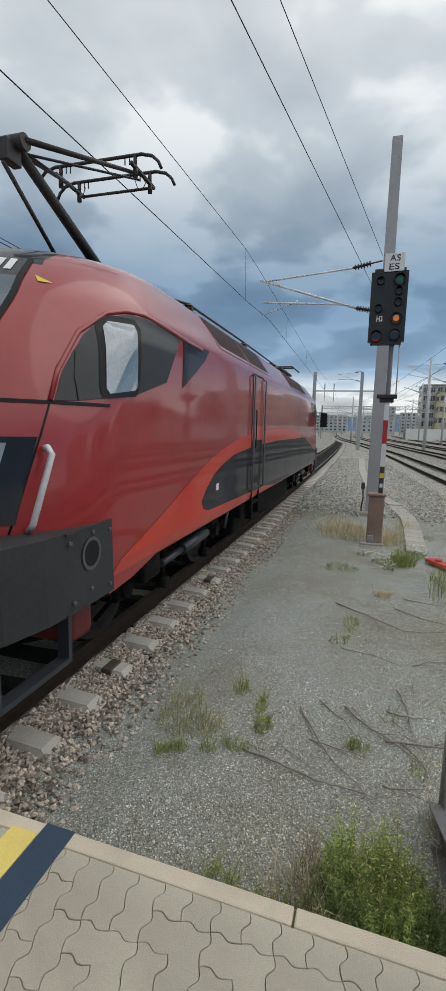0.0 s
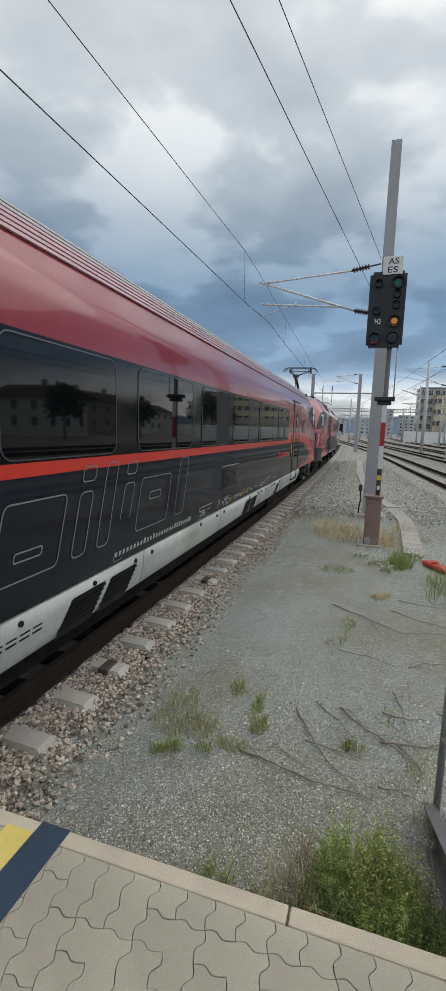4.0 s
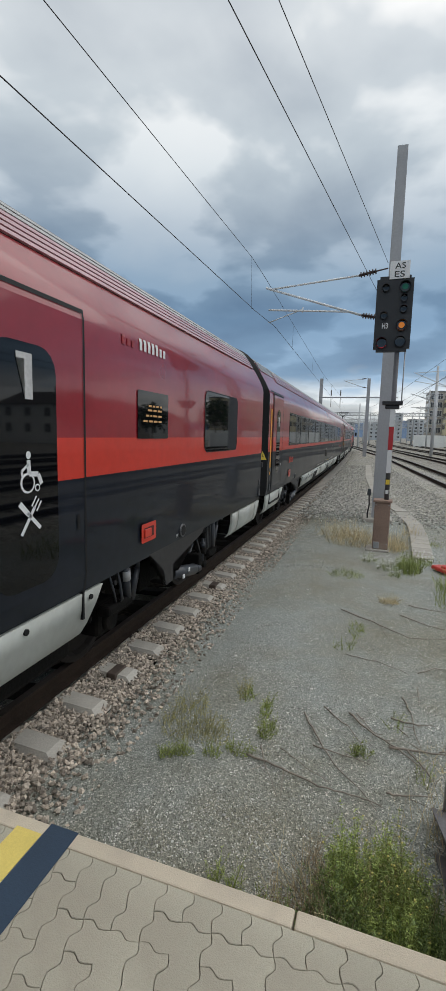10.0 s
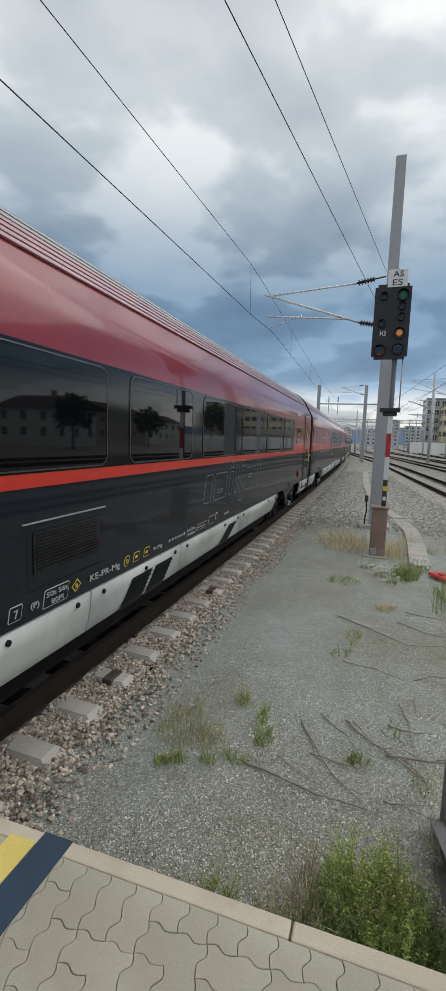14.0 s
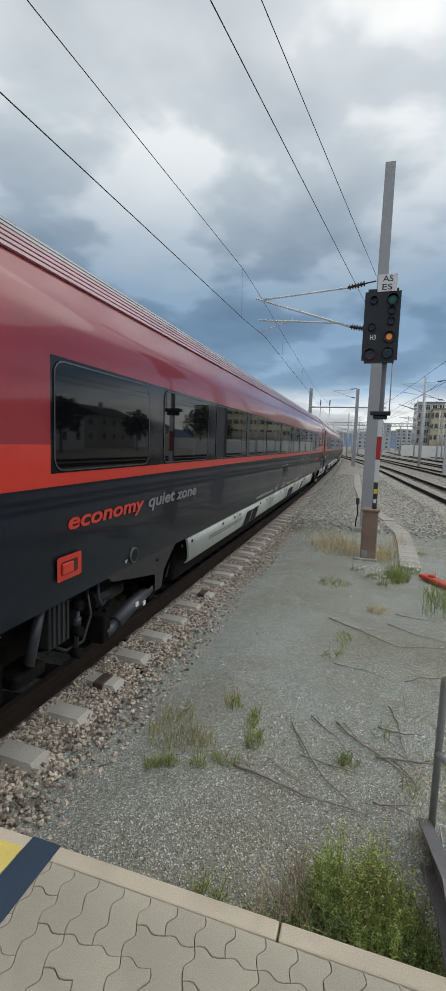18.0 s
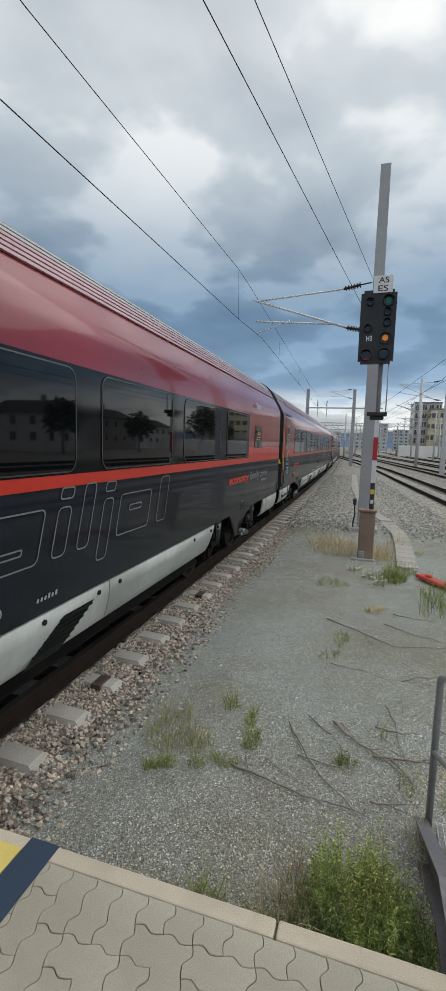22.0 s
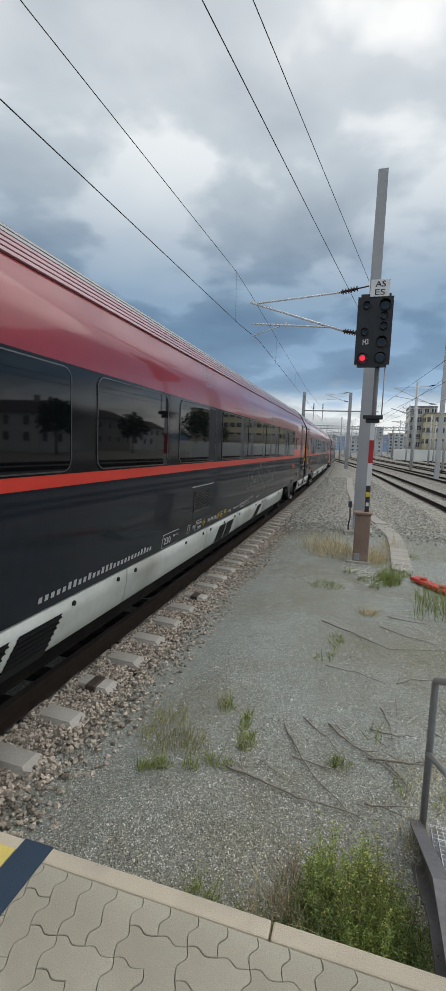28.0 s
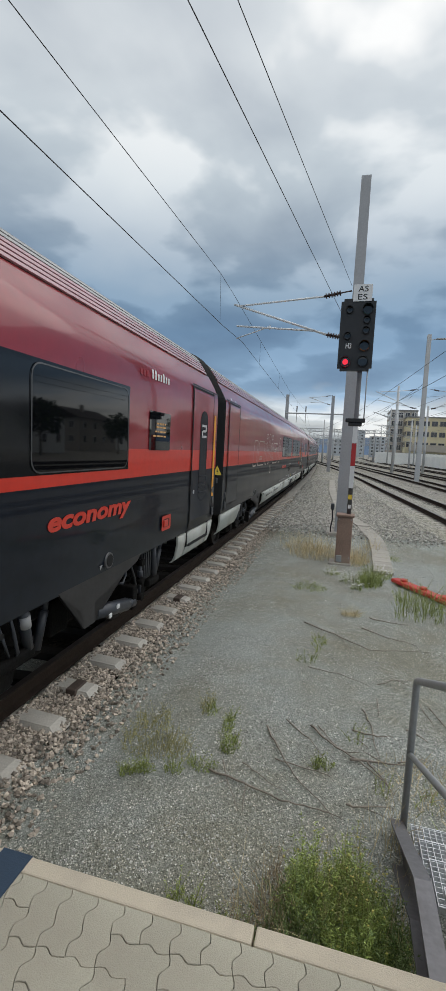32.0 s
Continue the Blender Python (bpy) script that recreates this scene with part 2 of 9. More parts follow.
WHEEL = mat("worn_wheel_steel", (0.022, 0.019, 0.017), 0.6, metal=0.6, var=0.3, scale=6, fine=50)
DAMPER = mat("grey_damper_tube", (0.040, 0.044, 0.053), 0.4, var=0.15, scale=8, fine=50)
WHITE = mat("white_lettering", (0.75, 0.75, 0.74), 0.5, var=0.05)
SILVER = mat("silver_lettering", (0.42, 0.42, 0.43), 0.45, var=0.06)
YELLOW = mat("yellow_marker_strip", (0.75, 0.33, 0.03), 0.5, var=0.08)
SIGNY = mat("yellow_sticker", (0.75, 0.55, 0.06), 0.5, var=0.06)
LED = mat("amber_display_text", (0.2, 0.12, 0.05), 0.5, emit=(1.0, 0.55, 0.20), strength=0.24)
# pale blue-grey base stands in for the bright reflection on the headlights
LAMPGL = mat("reflection_pale_lamp_glass", (0.30, 0.34, 0.38), 0.08, metal=0.3, var=0.1, spec=0.9)
STEEL = mat("galvanised_steel", (0.36, 0.37, 0.38), 0.5, metal=0.35, var=0.12, scale=2.5, fine=30, bump=0.03)
MASTC = mat("grey_painted_mast", (0.36, 0.37, 0.39), 0.6, var=0.10, scale=1.2, fine=25, alt=(0.24, 0.24, 0.24), alt_at=0.55, alt_w=0.2)
ALU = mat("bright_aluminium_tube", (0.66, 0.68, 0.70), 0.4, metal=0.25, var=0.1)
BLACKM = mat("signal_black_enamel", (0.018, 0.019, 0.021), 0.42, var=0.2, scale=4, fine=40)
LENS = mat("unlit_signal_lens", (0.010, 0.012, 0.014), 0.12, var=0.2, spec=0.8)
LITG = mat("lit_green_lens", (0.02, 0.10, 0.06), 0.15, emit=(0.02, 0.32, 0.20), strength=0.10)
LITO = mat("lit_amber_lens", (0.3, 0.12, 0.02), 0.15, emit=(1.0, 0.30, 0.03), strength=0.36)
LITR = mat("lit_red_lens", (0.3, 0.02, 0.03), 0.15, emit=(1.0, 0.03, 0.06), strength=0.9)
SIGNW = mat("white_sign_plate", (0.72, 0.73, 0.74), 0.5, var=0.05, scale=3)
SIGNK = mat("black_sign_paint", (0.015, 0.015, 0.015), 0.5)
POSTR = mat("red_post_band", (0.45, 0.03, 0.035), 0.5, var=0.1)
RUSTBOX = mat("rusty_brown_casing", (0.27, 0.185, 0.145), 0.8, var=0.25, scale=3, fine=40, alt=(0.36, 0.285, 0.235), alt_at=0.52, alt_w=0.12, bump=0.15)
RAILT = mat("worn_rail_head", (0.13, 0.11, 0.10), 0.42, metal=0.7, var=0.15)
RAILS = mat("rusty_rail_web", (0.030, 0.021, 0.016), 0.85, spec=0.15, var=0.3, scale=6, fine=60, bump=0.3)
CONC = mat("sleeper_concrete", (0.47, 0.445, 0.40), 0.9, var=0.14, scale=4, fine=60, alt=(0.41, 0.37, 0.32), alt_at=0.55, alt_w=0.2, bump=0.25, bump_scale=90, per_object=0.08)
STONE = mat("ballast_stone", (0.42, 0.365, 0.305), 0.95, var=0.25, scale=6, fine=60, bump=0.4, per_island=0.62)
STONEG = mat("pale_ballast_stone", (0.42, 0.41, 0.375), 0.95, var=0.25, scale=6, fine=60, bump=0.4, per_island=0.4)
GROUND = speckle_ground("grey_grit_ground", (0.288, 0.314, 0.292), (0.80, 0.81, 0.77), (0.135, 0.143, 0.13), grain=120, patch=0.5, patch_to=(0.162, 0.150, 0.130), lights=0.64)
# near-black base: the shade under the train is put into the bed's colour
BALLAST = speckle_ground("shade_darkened_ballast_bed", (0.026, 0.022, 0.019), (0.07, 0.06, 0.05), (0.009, 0.008, 0.007), grain=22, patch=0.4, lights=0.5, bump=1.0, spec=0.04)
BALLASTG = speckle_ground("pale_ballast_bed", (0.29, 0.28, 0.255), (0.54, 0.52, 0.48), (0.07, 0.065, 0.06), grain=20, patch=0.25, lights=0.5, bump=1.0)
FARGRIT = speckle_ground("yard_grit", (0.26, 0.245, 0.22), (0.44, 0.42, 0.39), (0.09, 0.085, 0.08), grain=9, patch=0.08, lights=0.6, bump=0.5)
PAVER = mat("grey_concrete_paver", (0.445, 0.422, 0.338), 0.92, var=0.09, scale=5, fine=120, alt=(0.345, 0.31, 0.25), alt_at=0.50, alt_w=0.28, bump=0.3, bump_scale=220, per_object=0.07)
JOINT = mat("dark_paving_joint", (0.085, 0.075, 0.06), 0.95, var=0.3, scale=12, fine=80, bump=0.3)
KERB = mat("tan_kerb_concrete", (0.58, 0.51, 0.40), 0.92, var=0.09, scale=5, fine=150, alt=(0.42, 0.365, 0.30), alt_at=0.54, alt_w=0.2, bump=0.3, bump_scale=200, per_object=0.06)
YLINE = mat("worn_yellow_line", (0.76, 0.61, 0.17), 0.85, var=0.08, scale=6, fine=90, alt=(0.40, 0.36, 0.26), alt_at=0.60, alt_w=0.08, bump=0.15, bump_scale=200)
BLINE = mat("dark_blue_line", (0.030, 0.055, 0.092), 0.8, var=0.12, scale=6, fine=90, alt=(0.10, 0.11, 0.13), alt_at=0.6, alt_w=0.1, bump=0.15, bump_scale=200)
TWIG = mat("dry_twig_bark", (0.26, 0.227, 0.19), 0.9, var=0.3, scale=9, fine=80)
GRASS = mat("fresh_weed_leaf", (0.29, 0.345, 0.105), 0.7, var=0.3, scale=3, fine=40, per_island=0.45)
WEED = mat("dark_weed_leaf", (0.19, 0.26, 0.095), 0.75, var=0.3, scale=3, fine=40, per_island=0.5)
OLIVE = mat("yellowing_weed_leaf", (0.38, 0.36, 0.16), 0.75, var=0.3, scale=3, fine=40, per_island=0.45)
BUSH = mat("mid_green_weed_leaf", (0.33, 0.41, 0.12), 0.75, var=0.3, scale=3, fine=40, per_island=0.5)
BROWN = mat("withered_stalk", (0.30, 0.235, 0.15), 0.85, var=0.3, scale=3, fine=40, per_island=0.4)
HAY = mat("dry_grass_blade", (0.60, 0.51, 0.31), 0.85, var=0.3, scale=3, fine=40, per_island=0.4)
PETAL = mat("white_petal", (0.75, 0.75, 0.72), 0.7)
PETALY = mat("yellow_petal", (0.50, 0.44, 0.12), 0.7)
REDPLAST = mat("faded_red_plastic", (0.55, 0.05, 0.035), 0.5, var=0.12, scale=6)
PATH_C = mat("concrete_duct_cover", (0.38, 0.36, 0.32), 0.92, var=0.15, scale=4, fine=70, bump=0.2, per_object=0.1)
WALLG = mat("grey_brown_render", (0.42, 0.38, 0.33), 0.9, var=0.12, scale=0.4, fine=4)
WALLY = mat("yellow_render", (0.62, 0.55, 0.37), 0.9, var=0.1, scale=0.4, fine=4)
WALLW = mat("white_render", (0.80, 0.80, 0.77), 0.9, var=0.1, scale=0.4, fine=4)
# distance haze over the far white walls is mixed into this colour
WALLF = mat("haze_tinted_render", (0.46, 0.49, 0.52), 0.9, var=0.1, scale=0.4, fine=4)
WALLM = mat("pale_green_panel", (0.44, 0.54, 0.53), 0.6, var=0.06, scale=0.3, fine=3)
TILE = mat("dark_roof_tile", (0.055, 0.045, 0.042), 0.85, var=0.25, scale=2, fine=12)
WINB = mat("window_glass_far", (0.03, 0.035, 0.045), 0.08, var=0.2, spec=0.8)
# the blue of the distance haze is painted onto the wooded hills
HILL = mat("hazy_blue_hill", (0.13, 0.18, 0.26), 1.0, var=0.2, scale=0.004, fine=0.03, spec=0.0)
FOREST = mat("far_foliage", (0.045, 0.07, 0.03), 0.95, var=0.4, scale=0.4, fine=3, per_island=0.4)
PALEMAST = mat("pale_concrete_mast", (0.50, 0.51, 0.52), 0.7, var=0.1, scale=1.0, fine=20)
ROOFLT = mat("pale_grey_roof_hatch", (0.42, 0.42, 0.42), 0.4, var=0.12, scale=1.5, fine=14)
WIRE = mat("dark_contact_wire", (0.035, 0.035, 0.037), 0.6, metal=0.3)
INSUL = mat("brown_insulator", (0.05, 0.03, 0.028), 0.3, var=0.15)


# ---------------- mesh helpers ----------------
def part(name, bm, material, parent=None, label="", smooth=False):
    """Links a bmesh as one mesh object under a thing or part."""
    me = bpy.data.meshes.new(name)
    bm.to_mesh(me)
    bm.free()
    for m in material if isinstance(material, (list, tuple)) else [material]:
        me.materials.append(m)
    if smooth:
        me.shade_smooth()
    ob = new(name, me)
    ob.parent = parent
    if label:
        ob["label"] = label
    return ob


def thing(name, label, category, m=None, group="", kind=""):
    ob = tagged(new(name), label, category, group, kind)
    ob.empty_display_size = 0.1
    if m is not None:
        ob.matrix_basis = m
    return ob


def box(bm, x0, x1, y0, y1, z0, z1, mi=0, bevel=0.0):
    vs = [bm.verts.new((x, y, z)) for z in (z0, z1) for x, y in ((x0, y0), (x1, y0), (x1, y1), (x0, y1))]
    fs = [bm.faces.new([vs[i] for i in f]) for f in ((3, 2, 1, 0), (4, 5, 6, 7), (0, 1, 5, 4), (1, 2, 6, 5), (2, 3, 7, 6), (3, 0, 4, 7))]
    for f in fs:
        f.material_index = mi
    if bevel:
        bmesh.ops.bevel(bm, geom=list({e for f in fs for e in f.edges}), offset=bevel, segments=2, affect="EDGES", profile=0.5)
    return bm


def boxed(x0, x1, y0, y1, z0, z1, bevel=0.0):
    return box(bmesh.new(), x0, x1, y0, y1, z0, z1, 0, bevel)


def tube(bm, a, b, r, r2=None, seg=8, mi=0, caps=True):
    a, b = Vector(a), Vector(b)
    r2 = r if r2 is None else r2
    q = (b - a).to_track_quat("Z", "Y").to_matrix()
    ra, rb = [], []
    for i in range(seg):
        d = Vector((math.cos(2 * math.pi * i / seg), math.sin(2 * math.pi * i / seg), 0))
        ra.append(bm.verts.new(a + q @ (d * r)))
        rb.append(bm.verts.new(b + q @ (d * r2)))
    for i in range(seg):
        f = bm.faces.new((ra[i], ra[(i + 1) % seg], rb[(i + 1) % seg], rb[i]))
        f.material_index, f.smooth = mi, True
    if caps:
        bm.faces.new(ra[::-1]).material_index = mi
        bm.faces.new(rb).material_index = mi
    return bm


def pipe(bm, pts, r, seg=8, mi=0, taper=0.0):
    """A bent tube through points."""
    pts = [Vector(p) for p in pts]
    rings = []
    for i, p in enumerate(pts):
        d = (pts[min(i + 1, len(pts) - 1)] - pts[max(i - 1, 0)]).normalized()
        q = d.to_track_quat("Z", "Y").to_matrix()
        rr = r * (1 - taper * i / len(pts))
        rings.append([bm.verts.new(p + q @ Vector((math.cos(2 * math.pi * k / seg) * rr, math.sin(2 * math.pi * k / seg) * rr, 0))) for k in range(seg)])
    for a, b in zip(rings, rings[1:]):
        # match the rings, so that the tube doesn't twist
        off = min(range(seg), key=lambda o: sum((a[k].co - b[(k + o) % seg].co).length for k in range(seg)))
        for k in range(seg):
            f = bm.faces.new((a[k], a[(k + 1) % seg], b[(k + 1 + off) % seg], b[(k + off) % seg]))
            f.smooth, f.material_index = True, mi
        rings[rings.index(b)] = b
    bm.faces.new(rings[0][::-1])
    bm.faces.new(rings[-1])
    bmesh.ops.recalc_face_normals(bm, faces=bm.faces)
    return bm


def rounded(s0, s1, z0, z1, r, seg=4):
    """The outline of a rounded rectangle."""
    pts = []
    for cs, cz, a0 in ((s1 - r, z1 - r, 0), (s0 + r, z1 - r, 90), (s0 + r, z0 + r, 180), (s1 - r, z0 + r, 270)):
        for k in range(seg + 1):
            a = radians(a0 + 90 * k / seg)
            pts.append((cs + r * math.cos(a), cz + r * math.sin(a)))
    return pts


def lettering(text, size, shear=0.0, depth=0.002, bold=0.0):
    """Writing as a mesh in its own x-y plane, with the height of a capital close to size."""
    cu = bpy.data.curves.new("lettering", "FONT")
    cu.body, cu.size, cu.shear, cu.extrude, cu.offset, cu.resolution_u = text, size * 1.4, shear, depth, bold, 4
    tmp = bpy.data.objects.new("lettering", cu)
    scene.collection.objects.link(tmp)
    me = bpy.data.meshes.new_from_object(tmp.evaluated_get(bpy.context.evaluated_depsgraph_get()))
    bpy.data.objects.remove(tmp)
    bpy.data.curves.remove(cu)
    return me


def letter_part(name, text, size, material, parent, m, width=None, shear=0.0, bold=0.0, label=""):
    me = lettering(text, size, shear, bold=bold)
    xs = [v.co.x for v in me.vertices]
    k = width / (max(xs) - min(xs)) if width else 1.0
    x0 = min(xs)
    for v in me.vertices:
        v.co.x = (v.co.x - x0) * k
    me.materials.append(material)
    ob = new(name, me)
    ob.parent, ob.matrix_basis = parent, m
    if label:
        ob["label"] = label
    return ob


# ---------------- the line of the railway ----------------
RAIL_Z = -0.11


def line_x(y):
    """The middle of the curved running line, x by y; its rail top is RAIL_Z."""
    if y < 0:
        return -0.014 * y
    if y < 150:
        return -0.014 * y - 0.00027 * y * y
    return -0.014 * 150 - 0.00027 * 150 * 150 - (0.014 + 0.00054 * 150) * (y - 150)


def travelled(t):
    """How far the joint between locomotive and train has come, in metres, at t seconds."""
    steady = (((4.739e-5 * t - 5.809e-3) * t + 0.28518) * t + 3.75333) * t - 1.43
    # the driver eases off between the fifth and the twelfth second
    k = ((-2, 0.03), (0, 0.03), (2, 0.09), (5.2, 0.09), (6.2, 0.02), (8.0, -0.18), (9.2, -0.33), (10.2, -0.31), (11.5, -0.17), (13.0, 0.0), (16, 0.0), (21.5, 0.02), (24.3, -0.10), (27.5, 0.0), (34, 0.0), (36, 0.0))
    i = max(j for j in range(1, len(k) - 2) if k[j][0] <= t or j == 1)
    (t0, v0), (t1, v1), (t2, v2), (t3, v3) = k[i - 1:i + 3]
    u, h = (t - t1) / (t2 - t1), t2 - t1
    m1, m2 = (v2 - v0) / (t2 - t0) * h, (v3 - v1) / (t3 - t1) * h
    return steady + (2 * u**3 - 3 * u**2 + 1) * v1 + (u**3 - 2 * u**2 + u) * m1 + (3 * u**2 - 2 * u**3) * v2 + (u**3 - u**2) * m2


def on_line(d, length):
    """The pose of a vehicle whose leading end is d metres up the line."""
    a, b = Vector((line_x(d), d, 0)), Vector((line_x(d - length), d - length, 0))
    v = a - b
    return pose(a.x, a.y, 0, 0, 0, math.degrees(math.atan2(-v.x, v.y)))


# ---------------- rolling stock ----------------
COACH_SIDE = ((0.90, 1.385), (1.05, 1.41), (2.60, 1.41), (2.88, 1.408), (2.96, 1.392), (3.06, 1.345), (3.14, 1.300), (3.268, 1.224), (3.314, 1.198), (3.42, 1.130), (3.525, 1.05), (3.61, 0.955), (3.684, 0.835), (3.758, 0.66), (3.82, 0.40), (3.852, 0.0))
LOCO_SIDE = ((0.86, 1.465), (1.00, 1.49), (2.90, 1.49), (3.05, 1.475), (3.15, 1.43), (3.35, 1.30), (3.55, 1.15), (3.68, 0.98), (3.78, 0.78), (3.85, 0.50), (3.88, 0.0))
CTRL_FRONT = ((0.90, 0.02), (1.4, 0.06), (1.9, 0.20), (2.2, 0.33), (2.6, 0.60), (3.0, 0.95), (3.3, 1.30), (3.55, 1.72), (3.75, 2.25), (3.86, 2.8), (3.93, 3.5))
LOCO_FRONT = ((0.86, 0.66), (1.40, 0.64), (2.0, 0.74), (2.27, 0.84), (2.7, 1.10), (3.2, 1.52), (3.42, 1.78), (3.58, 2.10), (3.72, 2.6), (3.82, 3.2), (3.88, 4.0))


def at_height(rows, z):
    if z <= rows[0][0]:
        return rows[0][1]
    for (z0, v0), (z1, v1) in zip(rows, rows[1:]):
        if z <= z1:
            return v0 + (v1 - v0) * (z - z0) / (z1 - z0)
    return rows[-1][1]


class Shape:
    """The outer skin of a vehicle: half width by the distance s from its leading end and the height z."""

    def __init__(self, side, length, front=None, both=False, corner=1.5, power=2.6):
        self.side, self.length, self.front, self.both, self.corner, self.power = side, length, front, both, corner, power

    def x(self, s, z):
        w = at_height(self.side, z)
        if self.both and s > self.length / 2:
            s = self.length - s
        if self.front:
            d, a = s - at_height(self.front, z), self.corner
            if d <= 0:
                return 0.0
            if d < a:
                return w * (1 - ((a - d) / a) ** self.power) ** (1 / self.power)
        return w


def painted(shape, outline, off=0.004, side=1, step=0.0, bm=None, mi=0):
    """A thin sheet (paint, glass, panel) that follows the skin: outline in (s, z)."""
    own = bmesh.new()
    own.faces.new([own.verts.new((0, -s, z)) for s, z in outline])
    ss, zs = [p[0] for p in outline], [p[1] for p in outline]
    for z, _ in shape.side:
        if min(zs) < z < max(zs):
            bmesh.ops.bisect_plane(own, geom=own.verts[:] + own.edges[:] + own.faces[:], plane_co=(0, 0, z), plane_no=(0, 0, 1))
    if step:
        k = math.ceil(min(ss) / step)
        while k * step < max(ss):
            bmesh.ops.bisect_plane(own, geom=own.verts[:] + own.edges[:] + own.faces[:], plane_co=(0, -k * step, 0), plane_no=(0, 1, 0))
            k += 1
        k = math.ceil(min(zs) / step)
        while k * step < max(zs):
            bmesh.ops.bisect_plane(own, geom=own.verts[:] + own.edges[:] + own.faces[:], plane_co=(0, 0, k * step), plane_no=(0, 0, 1))
            k += 1
    for v in own.verts:
        v.co.x = side * (shape.x(-v.co.y, v.co.z) + off)
    bmesh.ops.triangulate(own, faces=own.faces)
    for f in own.faces:
        f.normal_update()
        if f.normal.x * side < 0:
            f.normal_flip()
        f.material_index, f.smooth = mi, bool(step)
    if bm is None:
        return own
    me = bpy.data.meshes.new("tmp")
    own.to_mesh(me)
    own.free()
    bm.from_mesh(me)
    bpy.data.meshes.remove(me)
    return bm


def ring(shape, s0, s1, z0, z1, r, t, off, side, step=0.0):
    """A frame of width t round a rounded rectangle."""
    bm = bmesh.new()
    a, b = rounded(s0, s1, z0, z1, r), rounded(s0 - t, s1 + t, z0 - t, z1 + t, r + t)
    n = len(a)
    for i in range(n):
        j = (i + 1) % n
        vs = [bm.verts.new((side * (shape.x(p[0], p[1]) + o), -p[0], p[1])) for p, o in ((a[i], off), (a[j], off), (b[j], off - 0.002), (b[i], off - 0.002))]
        f = bm.faces.new(vs)
        f.normal_update()
        if f.normal.x * side < 0:
            f.normal_flip()
    return bm


def coach_hull(shape, s_cuts, colour, s0, s1, mats, parent, nose=False, floor=0.9):
    """The body shell between s0 and s1; colour(s, z) picks the paint of each patch."""
    zs = sorted({z for z, _ in shape.side} | {1.77, 1.86, 2.66, 3.215, 3.50, 3.585})
    bm = bmesh.new()
    if nose:
        th = [math.pi / 2 * k / 14 for k in range(15)]
    rows = []
    for z in zs:
        w, pts = at_height(shape.side, z), []
        if nose:
            f0 = at_height(shape.front, z)
            for a in th:
                pts.append((w * math.sin(a) ** (2 / shape.power), f0 + shape.corner * (1 - max(0.0, math.cos(a)) ** (2 / shape.power))))
            start = f0 + shape.corner
        else:
            start = s0
            pts.append((w, s0))
        for c in s_cuts:
            pts.append((w, max(c, start + 0.01 * (1 + s_cuts.index(c) * 0.01))))
        rows.append([[bm.verts.new((sd * x, -s, z)) for x, s in pts] for sd in (1, -1)])
    for (ra, rb), z0, z1 in zip(zip(rows, rows[1:]), zs, zs[1:]):
        for sd in (0, 1):
            for k in range(len(ra[sd]) - 1):
                q = (ra[sd][k], ra[sd][k + 1], rb[sd][k + 1], rb[sd][k])
                f = bm.faces.new(q if sd else q[::-1])
                f.material_index = colour(-(q[0].co.y + q[1].co.y) / 2, (z0 + z1) / 2, k)
                f.smooth = True
    bmesh.ops.remove_doubles(bm, verts=bm.verts, dist=0.0015)
    # floor and ends
    low = [v for v in bm.verts if abs(v.co.z - zs[0]) < 1e-4]
    ends = [s1] if nose else [s0, s1]
    for s in ends:
        loop = sorted((v for v in bm.verts if abs(v.co.y + s) < 1e-3), key=lambda v: (v.co.x < 0, v.co.z if v.co.x >= 0 else -v.co.z))
        try:
            bm.faces.new([bm.verts.new(v.co) for v in loop]).material_index = 4
        except ValueError:
            pass
    right = sorted((v for v in low if v.co.x > 1e-4), key=lambda v: -v.co.y)
    left = sorted((v for v in low if v.co.x < -1e-4), key=lambda v: v.co.y)
    mid = [v for v in low if abs(v.co.x) <= 1e-4]
    bm.faces.new([bm.verts.new(v.co) for v in mid + right + left]).material_index = 4
    bmesh.ops.recalc_face_normals(bm, faces=bm.faces)
    ob = part("body", bm, mats, parent)
    return ob


def skirt_panel(shape, parent, s0, s1, cut0, cut1, z0=0.50, z1=0.885, side=1):
    """A pale panel below the body, bowed inwards; cut0 and cut1 slant its ends."""
    bm = bmesh.new()
    zz = [z1, z1 - 0.13, z0 + 0.12, z0 + 0.04, z0]
    xx = [1.392, 1.385, 1.36, 1.33, 1.28]
    outer, inner = [], []
    for z, x in zip(zz, xx):
        k = (z1 - z) / (z1 - z0)
        a, b = s0 + cut0 * k, s1 - cut1 * k
        outer.append([bm.verts.new((side * x, -s, z)) for s in (a, b)])
        inner.append([bm.verts.new((side * (x - 0.03), -s, z)) for s in (a, b)])
    for r in range(4):
        bm.faces.new((outer[r][0], outer[r][1], outer[r + 1][1], outer[r + 1][0])).smooth = True
        bm.faces.new((inner[r][1], inner[r][0], inner[r + 1][0], inner[r + 1][1]))
        for c in (0, 1):
            bm.faces.new((outer[r][c], inner[r][c], inner[r + 1][c], outer[r + 1][c]))
    bm.faces.new((outer[0][0], outer[0][1], inner[0][1], inner[0][0]))
    bm.faces.new((outer[4][0], outer[4][1], inner[4][1], inner[4][0]))
    bmesh.ops.recalc_face_normals(bm, faces=bm.faces)
    return part("skirt_panel", bm, SKIRT, parent)


